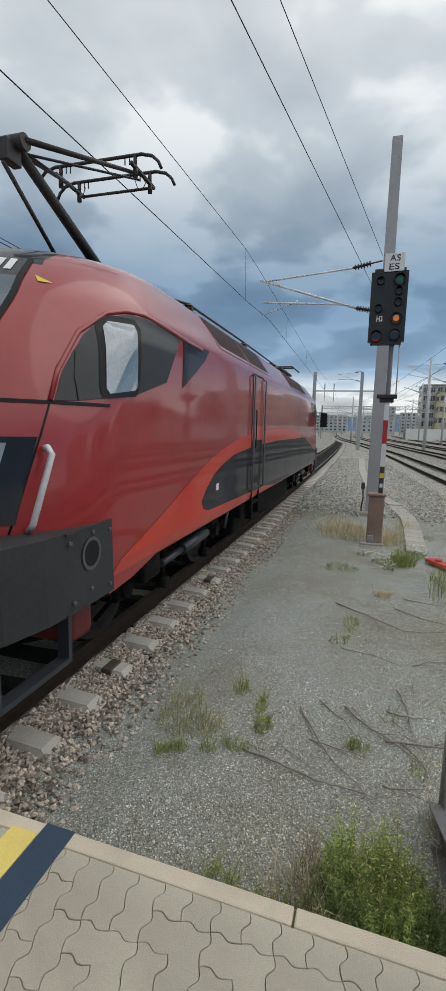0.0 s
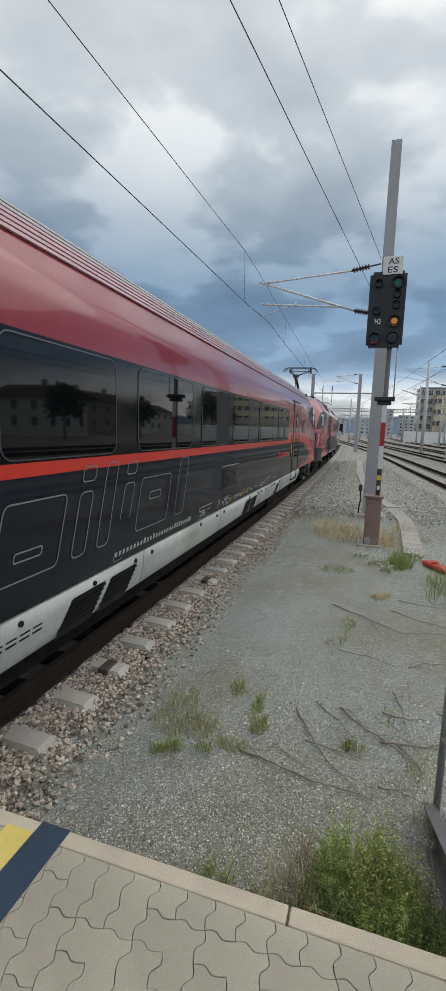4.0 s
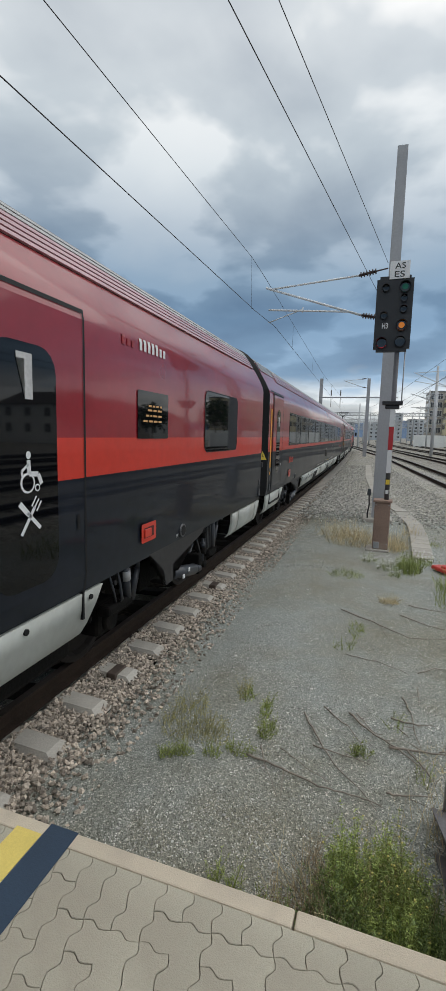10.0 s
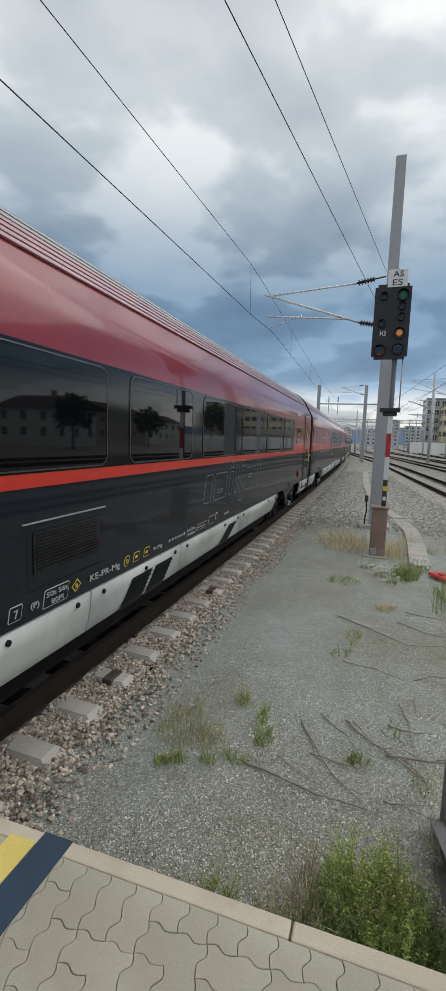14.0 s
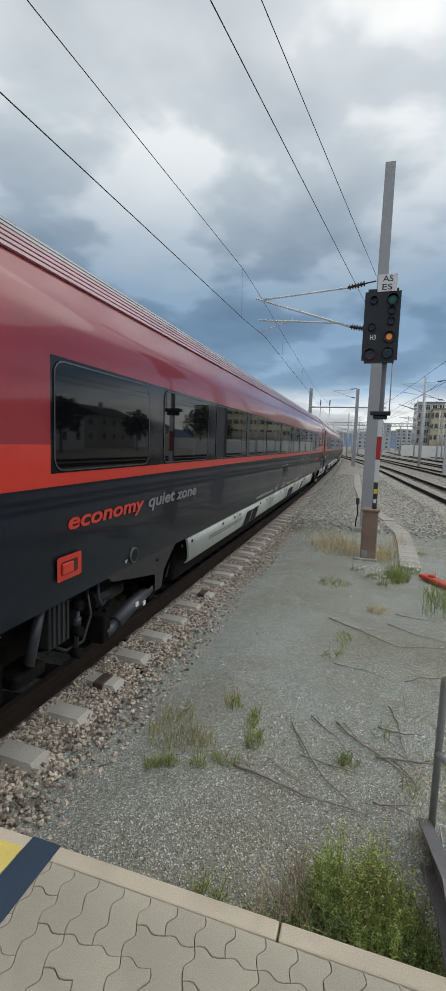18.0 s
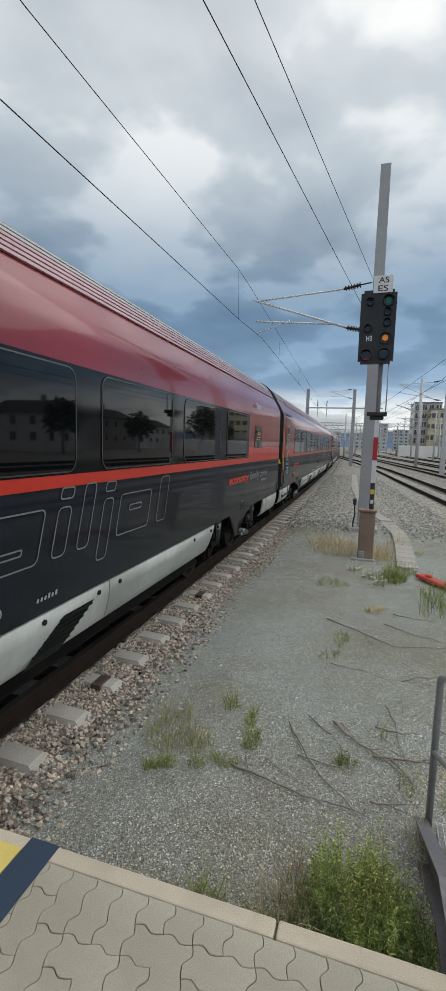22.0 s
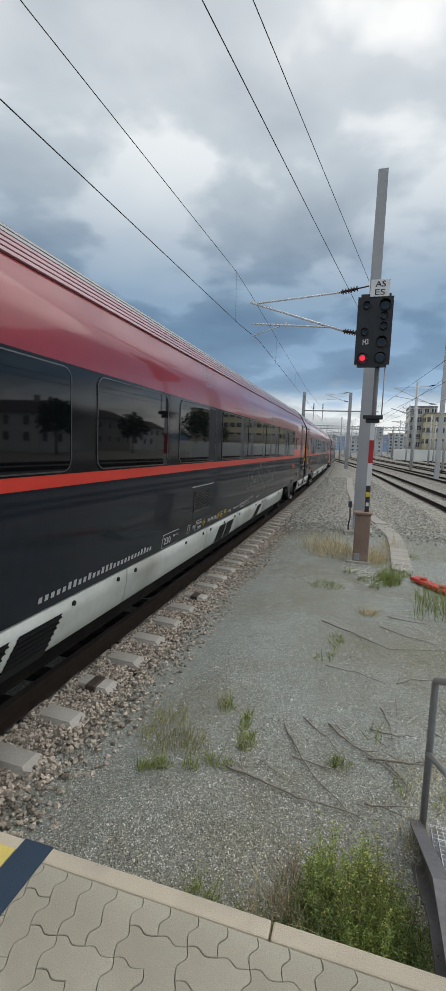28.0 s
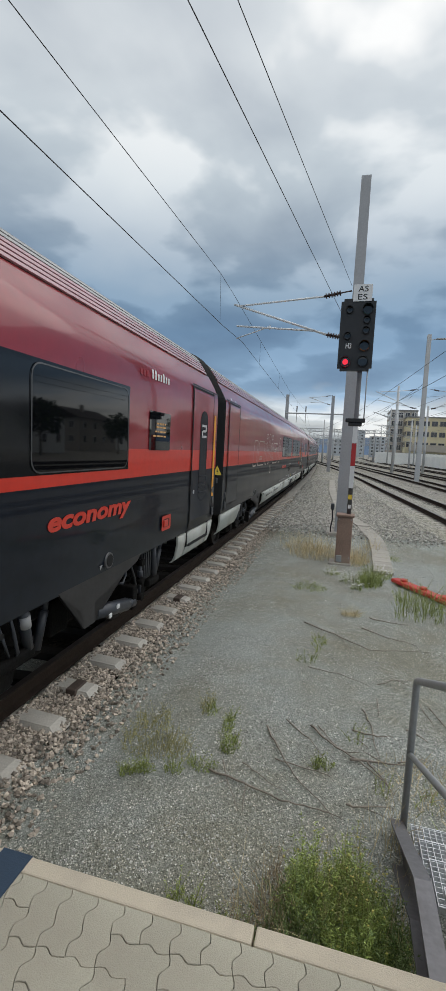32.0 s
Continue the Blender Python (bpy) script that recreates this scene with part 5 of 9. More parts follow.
        if kind == "R":
            emblem(shape, c, 23.05, 17.08, 1.68, 2.34, side, t=0.029, material=TANLINE)
        elif nose:
            emblem(shape, c, 19.0, 15.3, 1.12, 1.62, side)
        else:
            emblem(shape, c, 10.57, 7.25, 1.27, 1.64, side)
        if nose:
            # cab window, flashes and swoosh
            cab = part("cab_window", painted(shape, [(0.98, 2.22), (1.12, 2.46), (1.25, 2.67), (1.40, 2.78), (1.54, 2.86), (1.79, 2.99), (2.08, 3.04), (2.64, 2.99), (3.0, 2.95), (2.94, 2.75), (2.86, 2.52), (2.52, 2.41), (2.06, 2.34), (1.54, 2.26)], 0.008, side, step=0.1), CABF, c, "black cab side window field")
            part("cab_window_frame", painted(shape, [(1.62, 2.29), (2.12, 2.33), (2.15, 2.96), (1.92, 3.01), (1.62, 2.89)], 0.012, side, step=0.1), RUBBER, cab)
            part("cab_pane", painted(shape, [(1.66, 2.335), (2.08, 2.375), (2.11, 2.915), (1.92, 2.965), (1.67, 2.86)], 0.016, side, step=0.1), CABSIDE, cab)
            part("field_seam", pipe(bmesh.new(), [(side * (shape.x(q, z) + 0.008), -q, z) for q, z in ((1.42, 2.26), (1.42, 2.5), (1.44, 2.79))], 0.006, 5), RUBBER, cab)
            part("panel_seam", pipe(bmesh.new(), [(side * (shape.x(q, z) + 0.001), -q, z) for q, z in ((2.46, 3.56), (2.36, 3.42), (2.28, 3.30), (2.22, 3.18), (2.17, 3.06))], 0.006, 5), RUBBER, c)
            part("livery_flash", painted(shape, [(3.22, 3.02), (3.98, 2.97), (3.55, 2.76), (2.96, 2.52)], 0.005, side, step=0.2), GREY, c)
            up = [(0.75, 0.99), (1.04, 1.13), (1.40, 1.29), (1.75, 1.43), (2.03, 1.525), (2.3, 1.61), (2.7, 1.725), (3.0, 1.80), (3.31, 1.865), (3.7, 1.935), (4.2, 2.0), (5.0, 2.05), (5.765, 2.06)]
            dn = [(5.765, 1.77), (5.0, 1.75), (4.2, 1.68), (3.6, 1.56), (3.33, 1.47), (2.98, 1.34), (2.78, 1.21), (2.92, 1.12), (3.34, 1.10), (4.4, 1.02), (5.2, 0.94), (4.9, 0.91), (0.75, 0.91)]
            bm = painted(shape, up + dn, 0.013, side, step=0.12)
            for f in bm.faces:
                f.smooth = False
            part("livery_swoosh", bm, ORANGE, c, "bright red livery swoosh")
            part("livery_tongue", painted(shape, [(5.765, 1.77), (5.0, 1.75), (4.6, 1.722), (4.2, 1.68), (3.9, 1.63), (3.6, 1.56), (3.33, 1.475), (3.13, 1.405), (2.98, 1.34), (2.87, 1.28), (2.80, 1.225), (2.785, 1.185), (2.81, 1.15), (2.90, 1.125), (3.08, 1.115), (3.34, 1.10), (4.4, 1.02), (5.4, 0.91), (5.765, 0.91)], 0.015, side, step=0.12), GREY, c)
            bm = pipe(bmesh.new(), [(side * 1.05, -0.22, 1.2), (side * 1.08, -0.08, 1.25), (side * 1.08, -0.10, 1.6), (side * 1.06, -0.18, 1.72), (side * 1.04, -0.34, 1.75)], 0.02, 6)
            part("handrail", bm, RUBBER, c)
    if nose:
        nose_gear(c, -0.62, 1)
        bm = box(bmesh.new(), -1.15, 1.15, -1.6, -0.55, 0.40, 0.9, bevel=0.08)
        part("apron", bm, UNDER, c)
        # extra box behind the nose bogie, added to keep the underside dark
        part("underfloor_box", boxed(-1.18, 1.18, -9.1, -5.9, 0.2, 0.86, 0.05), UNDER, c)
    return c


# red roof paint paled to pink: the sky's sheen is in the base colour
ROOFRED = mat("sky_sheen_pink_roof_paint", (0.46, 0.25, 0.28), 0.32, coat=0.5, var=0.12, scale=0.9, fine=9)
DIGIT = mat("pale_grey_digit", (0.50, 0.50, 0.50), 0.5)
HATCH = mat("grey_hatch_sheet", (0.16, 0.165, 0.17), 0.35, var=0.15, scale=2, fine=15)
STICKG = mat("pale_green_sticker", (0.25, 0.50, 0.28), 0.5)
WIREBLK = mat("black_cable_sheath", (0.02, 0.02, 0.021), 0.4)
SLATE = mat("slate_grey_wall_paint", (0.060, 0.064, 0.067), 0.5, spec=0.3, var=0.15, scale=2, fine=20)
ZONEG = mat("grey_zone_lettering", (0.20, 0.20, 0.205), 0.5)
STICKB = mat("pale_blue_sticker", (0.20, 0.45, 0.65), 0.5)
# greyer than the plain rubber: the highlight along the seal is painted in
FRAME = mat("highlight_grey_window_rubber", (0.055, 0.057, 0.06), 0.4)
FAIRING = mat("dirty_fairing_paint", (0.030, 0.028, 0.028), 0.6, var=0.25, scale=3, fine=20)
TANLINE = mat("tan_outline_foil", (0.46, 0.40, 0.35), 0.45)
RIMSTEEL = mat("dull_steel_rim", (0.13, 0.13, 0.135), 0.4, metal=0.5)
BUFFERP = mat("scuffed_grey_steel_plate", (0.085, 0.088, 0.095), 0.55, var=0.2, scale=5, fine=40)
EMBLEM = mat("faint_silver_outline", (0.24, 0.245, 0.25), 0.4, metal=0.3)
CABF = mat("matt_black_cab_field", (0.020, 0.021, 0.025), 0.5, var=0.15, scale=1.0, fine=8)
# blue base paints part of the sky's reflection into the windscreen
CABGL = mat("sky_tinted_cab_glass", (0.03, 0.06, 0.085), 0.03, spec=0.8, rvar=0.01, ior=1.75)
LOGOR = mat("faint_red_lettering", (0.31, 0.022, 0.027), 0.4)
CABSIDE = mat("cab_side_glass", (0.16, 0.21, 0.25), 0.04, spec=1.0, rvar=0.01, ior=1.8)


def nose_gear(parent, s, sgn):
    """Buffers, drawhook and hoses at a vehicle's end; sgn 1 at the leading end."""
    for sd in (1, -1):
        bm = bmesh.new()
        tube(bm, (sd * 0.875, -(s + sgn * 0.62), 1.06), (sd * 0.875, -(s + sgn * 0.3), 1.06), 0.13, 0.11, seg=14)
        tube(bm, (sd * 0.875, -(s + sgn * 0.3), 1.06), (sd * 0.875, -(s + sgn * 0.08), 1.06), 0.08, seg=12)
        box(bm, sd * 0.875 - 0.27, sd * 0.875 + 0.27, min(-(s + sgn * 0.08), -(s + sgn * 0.03)), max(-(s + sgn * 0.08), -(s + sgn * 0.03)), 0.88, 1.24, bevel=0.02)
        part("buffer", bm, UNDER, parent, "greasy black buffer")
        # side plate with a square hole, its front plate and the step legs below
        bm = bmesh.new()
        q = s + sgn * 0.62
        for a, b, z0, z1 in ((-0.40, 0.24, 1.02, 1.13), (-0.40, 0.24, 0.58, 0.76), (-0.40, -0.25, 0.76, 1.02), (0.06, 0.24, 0.76, 1.02)):
            box(bm, *sorted((sd * 1.10, sd * 1.155)), *sorted((-(q + sgn * a), -(q + sgn * b))), z0, z1, bevel=0.006)
        box(bm, *sorted((sd * 0.58, sd * 1.10)), *sorted((-(q - sgn * 0.40), -(q - sgn * 0.35))), 0.60, 1.13, bevel=0.01)
        plate = part("buffer_plate", bm, BUFFERP, parent, "grey steel side plate with a square cutout")
        for a in (-0.37, 0.10):
            part("step_leg", box(bmesh.new(), *sorted((sd * 1.09, sd * 1.15)), *sorted((-(q + sgn * a), -(q + sgn * (a + 0.05)))), 0.26, 0.60, bevel=0.006), BUFFERP, plate)
        part("step_tread", box(bmesh.new(), *sorted((sd * 0.92, sd * 1.15)), *sorted((-(q - sgn * 0.37), -(q + sgn * 0.15))), 0.24, 0.28, bevel=0.006), BUFFERP, plate)
        part("brake_hose", pipe(bmesh.new(), [(sd * 1.0, -(q + sgn * 0.20), 0.72), (sd * 1.04, -(q + sgn * 0.26), 0.45), (sd * 1.05, -(q + sgn * 0.10), 0.27), (sd * 1.0, -(q - sgn * 0.10), 0.33), (sd * 0.9, -(q - sgn * 0.2), 0.6)], 0.022, 6), WIREBLK, plate, "black brake hose loop")
    bm = bmesh.new()
    tube(bm, (0, -(s + sgn * 0.6), 1.0), (0, -(s + sgn * 0.05), 0.98), 0.06, seg=8)
    pipe(bm, [(0.35, -(s + sgn * 0.55), 0.8), (0.4, -(s + sgn * 0.3), 0.5), (0.35, -(s + sgn * 0.05), 0.42), (0.3, -(s - sgn * 0.1), 0.5)], 0.025, 6)
    pipe(bm, [(-0.35, -(s + sgn * 0.55), 0.8), (-0.4, -(s + sgn * 0.3), 0.5), (-0.35, -(s + sgn * 0.05), 0.42)], 0.025, 6)
    part("coupling", bm, UNDER, parent)


def nose_patch(shape, th0, th1, z0, z1, off, s_end=None, rows=6, cols=8, skew=0.0):
    """A panel on the rounded nose between two angles from its middle (degrees) and two heights."""
    bm, grid = bmesh.new(), []
    for i in range(rows + 1):
        z = z0 + (z1 - z0) * i / rows
        w, f = at_height(shape.side, z), at_height(shape.front, z)
        line = []
        for j in range(cols + 1):
            a = radians(th0 + (th1 - th0) * j / cols + skew * (i / rows - 0.5))
            sg = -1 if a < 0 else 1
            x = sg * w * abs(math.sin(a)) ** (2 / shape.power)
            s = f + shape.corner * (1 - max(0.0, math.cos(a)) ** (2 / shape.power))
            x, s = x + off * math.sin(a), s - off * math.cos(a)
            line.append(bm.verts.new((x, -s if s_end is None else -(s_end - s), z)))
        grid.append(line)
    for a, b in zip(grid, grid[1:]):
        for j in range(cols):
            bm.faces.new((a[j], a[j + 1], b[j + 1], b[j])).smooth = True
    bmesh.ops.recalc_face_normals(bm, faces=bm.faces)
    c = sum((f.normal for f in bm.faces), Vector())
    if (c.y > 0) == (s_end is not None):
        bmesh.ops.reverse_faces(bm, faces=bm.faces)
    return bm


def build_locomotive():
    """A four-axle electric locomotive, cab at both ends; s counts from the leading end, its trailing cab faces the train."""
    L = 19.28
    loco = thing("electric_locomotive", "red electric locomotive with rounded cabs and raised pantograph", "locomotive")
    shape = Shape(LOCO_SIDE, L, LOCO_FRONT, both=True, corner=1.35, power=2.1)
    zs = sorted({z for z, _ in LOCO_SIDE} | {1.10, 3.0} | {1.4, 1.7, 2.0, 2.27, 2.5, 2.7, 3.42, 3.62, 3.74})
    th = [math.pi / 2 * k / 32 for k in range(33)]
    bm, rows = bmesh.new(), []
    for z in zs:
        w, f = at_height(LOCO_SIDE, z), at_height(LOCO_FRONT, z)
        half = [(w * math.sin(a) ** (2 / 2.1), f + 1.35 * (1 - max(0.0, math.cos(a)) ** (2 / 2.1))) for a in th] + [(w, 5.5), (w, L / 2)]
        pts = half + [(x, L - s) for x, s in half[-2::-1]]
        rows.append([[bm.verts.new((sd * x, -s, z)) for x, s in pts] for sd in (1, -1)])
    n = len(rows[0][0])
    for (ra, rb), z0, z1 in zip(zip(rows, rows[1:]), zs, zs[1:]):
        zm = (z0 + z1) / 2
        for sd in (0, 1):
            for k in range(n - 1):
                q = (ra[sd][k], ra[sd][k + 1], rb[sd][k + 1], rb[sd][k])
                f = bm.faces.new(q if sd else q[::-1])
                kk = min(k, n - 2 - k)
                f.smooth = True
                f.material_index = 1 if zm > 3.78 and kk > 18 else (2 if kk < 14 and 3.38 < zm else 0)
    bmesh.ops.remove_doubles(bm, verts=bm.verts, dist=0.0015)
    low = [v for v in bm.verts if abs(v.co.z - zs[0]) < 1e-4]
    right = sorted((v for v in low if v.co.x > 1e-4), key=lambda v: -v.co.y)
    left = sorted((v for v in low if v.co.x < -1e-4), key=lambda v: v.co.y)
    ends = sorted((v for v in low if abs(v.co.x) <= 1e-4), key=lambda v: -v.co.y)
    bm.faces.new([bm.verts.new(v.co) for v in ends[:1] + right + ends[1:] + left]).material_index = 3
    bmesh.ops.recalc_face_normals(bm, faces=bm.faces)
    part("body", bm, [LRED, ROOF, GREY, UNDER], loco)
    for end in (None, L):
        ws = part("windscreen", nose_patch(shape, -34, 34, 2.27, 3.20, 0.006, end, 10, 16), CABGL, loco, "wide dark windscreen")
        for th0, th1 in ((-36, -34), (34, 36)):
            part("windscreen_seal", nose_patch(shape, th0, th1, 2.25, 3.40, 0.010, end, 10, 1), RUBBER, ws)
        part("number_panel", nose_patch(shape, -34, 34, 3.20, 3.44, 0.006, end, 4, 16), GREY, loco, "dark panel above the windscreen")
        part("cab_seam", nose_patch(shape, -80, 80, 2.245, 2.27, 0.008, end, 1, 20), RUBBER, loco)
        part("windscreen_ledge", nose_patch(shape, -34, 34, 2.16, 2.245, 0.010, end, 1, 16), RUBBER, loco)
        bm = bmesh.new()
        for k in range(7):
            a = 4 + 3.7 * k + (2.6 if k > 3 else 0)
            p = nose_patch(shape, a, a + 2.3, 3.26, 3.38, 0.012, end, 1, 2)
            me = bpy.data.meshes.new("tmp")
            p.to_mesh(me)
            p.free()
            bm.from_mesh(me)
            bpy.data.meshes.remove(me)
        part("number_bars", bm, SIGNW, loco, "white number of plain bars")
        bm = bmesh.new()
        for k in range(9):
            a = -14 + 2.4 * k
            p = nose_patch(shape, a, a + 1.7, 1.84, 1.91 if k % 3 else 1.94, 0.008, end, 1, 2)
            me = bpy.data.meshes.new("tmp")
            p.to_mesh(me)
            p.free()
            bm.from_mesh(me)
            bpy.data.meshes.remove(me)
        part("logo", bm, WHITE, loco, "white logo of plain bars")
        for sg in (1, -1):
            t0, t1 = (32, 55) if sg > 0 else (-55, -32)
            hl = part("headlight_housing", nose_patch(shape, t0, t1, 1.44, 2.02, 0.008, end, 3, 6, skew=4 * sg), GREY, loco, "dark headlight housing")
            t0, t1 = (34, 47) if sg > 0 else (-47, -34)
            part("headlight", nose_patch(shape, t0, t1, 1.50, 1.98, 0.014, end, 3, 4, skew=4 * sg), LAMPGL, hl, "clear headlight glass")
            sy = (lambda s: -s) if end is None else (lambda s: -(L - s))
            bm = pipe(bmesh.new(), [(sg * 1.30, sy(1.36), 1.945), (sg * 1.37, sy(1.30), 1.955), (sg * 1.39, sy(1.32), 1.91), (sg * 1.34, sy(1.17), 1.45), (sg * 1.26, sy(1.22), 1.39)], 0.022, 8)
            part("cab_handrail", bm, ALU, loco, "bare metal cab handrail")
            bm = pipe(bmesh.new(), [(sg * 0.25, sy(0.80), 2.3), (sg * 0.30, sy(0.88), 2.6), (sg * 0.42, sy(1.12), 3.1)], 0.014, 6)
            pipe(bm, [(sg * 0.62, sy(1.05), 2.95), (sg * 0.36, sy(1.0), 2.95), (sg * 0.3, sy(0.80), 2.42)], 0.012, 6)
            part("wiper", bm, RUBBER, loco, "black windscreen wiper")
            bm = bmesh.new()
            x = sg * 1.72
            box(bm, x - 0.13, x + 0.13, min(sy(1.62), sy(1.72)), max(sy(1.62), sy(1.72)), 2.2, 2.75, bevel=0.03)
            pipe(bm, [(sg * 1.44, sy(1.75), 2.75), (x, sy(1.68), 2.75)], 0.02, 6)
            if end is None:
                part("mirror", bm, RUBBER, loco, "black folded-out mirror")
            else:
                bm.free()
        # buffer beam: a broad grey box with pockets, steps and a red plough below
        sy2 = (lambda s: -s) if end is None else (lambda s: -(L - s))
        y0, y1 = sorted((sy2(0.42), sy2(2.1)))
        bm = bmesh.new()
        prof = [(0.0, 0.42), (0.95, 0.44), (1.25, 0.56), (1.40, 0.78), (1.475, 1.1), (1.497, 1.45), (1.497, 1.90)]
        for z0, z1 in ((0.78, 1.375),):
            top = [bm.verts.new((x, sy2(s), z1)) for x, s in prof] + [bm.verts.new((-x, sy2(s), z1)) for x, s in prof[:0:-1]]
            bot = [bm.verts.new((x, sy2(s + 0.03), z0)) for x, s in prof] + [bm.verts.new((-x, sy2(s + 0.03), z0)) for x, s in prof[:0:-1]]
            for k in range(len(top)):
                bm.faces.new((top[k], top[(k + 1) % len(top)], bot[(k + 1) % len(top)], bot[k]))
            bm.faces.new(top), bm.faces.new(bot)
        bmesh.ops.recalc_face_normals(bm, faces=bm.faces)
        bb = part("buffer_beam", bm, LGREY, loco, "scuffed grey buffer beam box")
        for sg in (1, -1):
            bm = bmesh.new()
            yf = sy2(0.47)
            box(bm, sg * 1.0 - 0.14, sg * 1.0 + 0.14, min(yf, sy2(0.43)), max(yf, sy2(0.43)), 0.92, 1.14)
            part("step_pocket", bm, RUBBER, bb)
            bm = tube(bmesh.new(), (sg * 1.44, sy2(1.60), 1.17), (sg * 1.503, sy2(1.60), 1.17), 0.10, seg=16)
            part("round_pocket", bm, RUBBER, bb)
            bm = bmesh.new()
            for q in range(20):
                a0, a1 = 2 * math.pi * q / 20, 2 * math.pi * (q + 1) / 20
                vs = [bm.verts.new((sg * 1.506, sy2(1.60) + rr * math.cos(aa), 1.17 + rr * math.sin(aa))) for rr, aa in ((0.098, a0), (0.098, a1), (0.125, a1), (0.125, a0))]
                bm.faces.new(vs)
            part("pocket_rim", bm, BUFFERP, bb, "bare grey rim round the pocket")
            bm = bmesh.new()
            for q, z in ((1.34, 1.30), (1.62, 1.33), (1.86, 1.30), (1.86, 0.86), (1.38, 0.86), (1.60, 0.90)):
                tube(bm, (sg * 1.49, sy2(q), z), (sg * 1.512, sy2(q), z), 0.016, seg=8)
            tagged(part("beam_bolts", bm, BUFFERP, bb), kind="stuff")
            for z0, z1 in ((1.352, 1.372), (0.785, 0.80)):
                part("beam_edge", box(bmesh.new(), *sorted((sg * 1.49, sg * 1.502)), *sorted((sy2(1.30), sy2(1.90))), z0, z1), LGREY, bb, "worn edge of the beam")
            bm = bmesh.new()
            box(bm, sg * 1.33 - 0.05, sg * 1.33 + 0.05, min(sy2(0.75), sy2(1.5)), max(sy2(0.75), sy2(1.5)), 0.34, 0.38)
            for s in (0.75, 1.47):
                box(bm, sg * 1.33 - 0.05, sg * 1.33 + 0.05, min(sy2(s), sy2(s + 0.04)), max(sy2(s), sy2(s + 0.04)), 0.34, 0.80)
            part("step", bm, DAMPER, bb)
            bm = pipe(bmesh.new(), [(sg * 0.62, sy2(0.42), 1.3), (sg * 0.62, sy2(0.34), 1.28), (sg * 0.62, sy2(0.34), 1.06), (sg * 0.62, sy2(0.42), 1.04)], 0.018, 6)
            part("grab_handle", bm, DAMPER, bb)
        bm = bmesh.new()
        box(bm, -1.1, 1.1, min(sy2(0.75), sy2(0.95)), max(sy2(0.75), sy2(0.95)), 0.16, 0.62, bevel=0.03)
        box(bm, -1.38, 1.38, min(sy2(1.50), sy2(1.80)), max(sy2(1.50), sy2(1.80)), 0.46, 0.80, bevel=0.05)
        part("plough", bm, REDUNDER, loco, "red rail guard below the buffer beam")
    # couplers face outwards
    for sd in (1, -1):
        for s in (0.0, L):
            sgn = 1 if s == 0.0 else -1
            bm = bmesh.new()
            tube(bm, (sd * 0.875, -(s + sgn * 0.5), 1.06), (sd * 0.875, -(s + sgn * 0.25), 1.06), 0.13, 0.12, seg=14)
            box(bm, sd * 0.875 - 0.26, sd * 0.875 + 0.26, min(-(s + sgn * 0.25), -(s + sgn * 0.2)), max(-(s + sgn * 0.25), -(s + sgn * 0.2)), 0.88, 1.24, bevel=0.02)
            part("buffer", bm, UNDER, loco, "greasy black buffer")
    b0 = bogie(loco, 4.3, 3.0, 0.575, True)
    b1 = bogie(loco, L - 4.3, 3.0, 0.575, True)
    # reaches low between the bogies, which also blocks far-side light
    part("underfloor_box", boxed(-1.2, 1.2, -(L - 6.6), -6.6, 0.22, 1.0, 0.06), UNDER, loco)
    for side in (1, -1):
        def P(outline, off=0.004, step=0.0):
            """Outline counted from the trailing end."""
            return painted(shape, [(L - a, z) for a, z in outline], off, side, step)
        far = L - 1.9
        part("livery_swoosh", P([(1.93, 0.88), (2.05, 1.0), (2.45, 1.11), (2.97, 1.27), (3.5, 1.44), (4.07, 1.62), (4.7, 1.78), (5.47, 1.91), (6.5, 2.01), (7.67, 2.08), (9.0, 2.12), (far, 2.12), (far, 1.85), (9.0, 1.85), (7.71, 1.82), (6.5, 1.78), (5.5, 1.71), (4.9, 1.60), (4.49, 1.48), (4.2, 1.32), (4.05, 1.20), (4.12, 1.10), (4.31, 1.05), (6.0, 1.01), (8.0, 0.97), (9.0, 0.88)], 0.004), ORANGE, loco, "bright red livery swoosh")
        part("livery_field", P([(9.0, 1.85), (7.71, 1.82), (6.5, 1.78), (5.5, 1.71), (4.9, 1.60), (4.49, 1.48), (4.2, 1.32), (4.05, 1.20), (4.12, 1.10), (4.31, 1.05), (6.0, 1.01), (8.0, 0.97), (9.0, 0.88), (far, 0.88), (far, 1.85)], 0.005), GREY, loco, "anthracite livery field")
        for a in (0, 1):
            F = (lambda o: o) if a == 0 else (lambda o: [(L - s, z) for s, z in o])
            cw = part("cab_window", P(F([(1.48, 2.27), (1.59, 2.48), (1.70, 2.63), (1.82, 2.77), (1.95, 2.88), (2.10, 2.96), (2.3, 3.02), (2.54, 3.04), (3.29, 2.99), (3.12, 2.76), (2.95, 2.53), (2.3, 2.36), (1.93, 2.32), (1.64, 2.28)]), 0.010, 0.1), CABF, loco, "black cab side window field")
            pts = [(1.93, 2.35), (2.28, 2.40), (2.32, 2.43), (2.36, 2.89), (2.33, 2.94), (2.06, 2.92), (2.0, 2.87), (1.90, 2.39)]
            part("cab_pane", P(F(pts), 0.018, 0.1), CABSIDE, cw)
            bm = P(F([(1.86, 2.31), (2.30, 2.35), (2.38, 2.42), (2.42, 2.92), (2.36, 2.99), (2.04, 2.97), (1.95, 2.90), (1.84, 2.38)]), 0.014, 0.1)
            part("cab_window_frame", bm, RUBBER, cw)
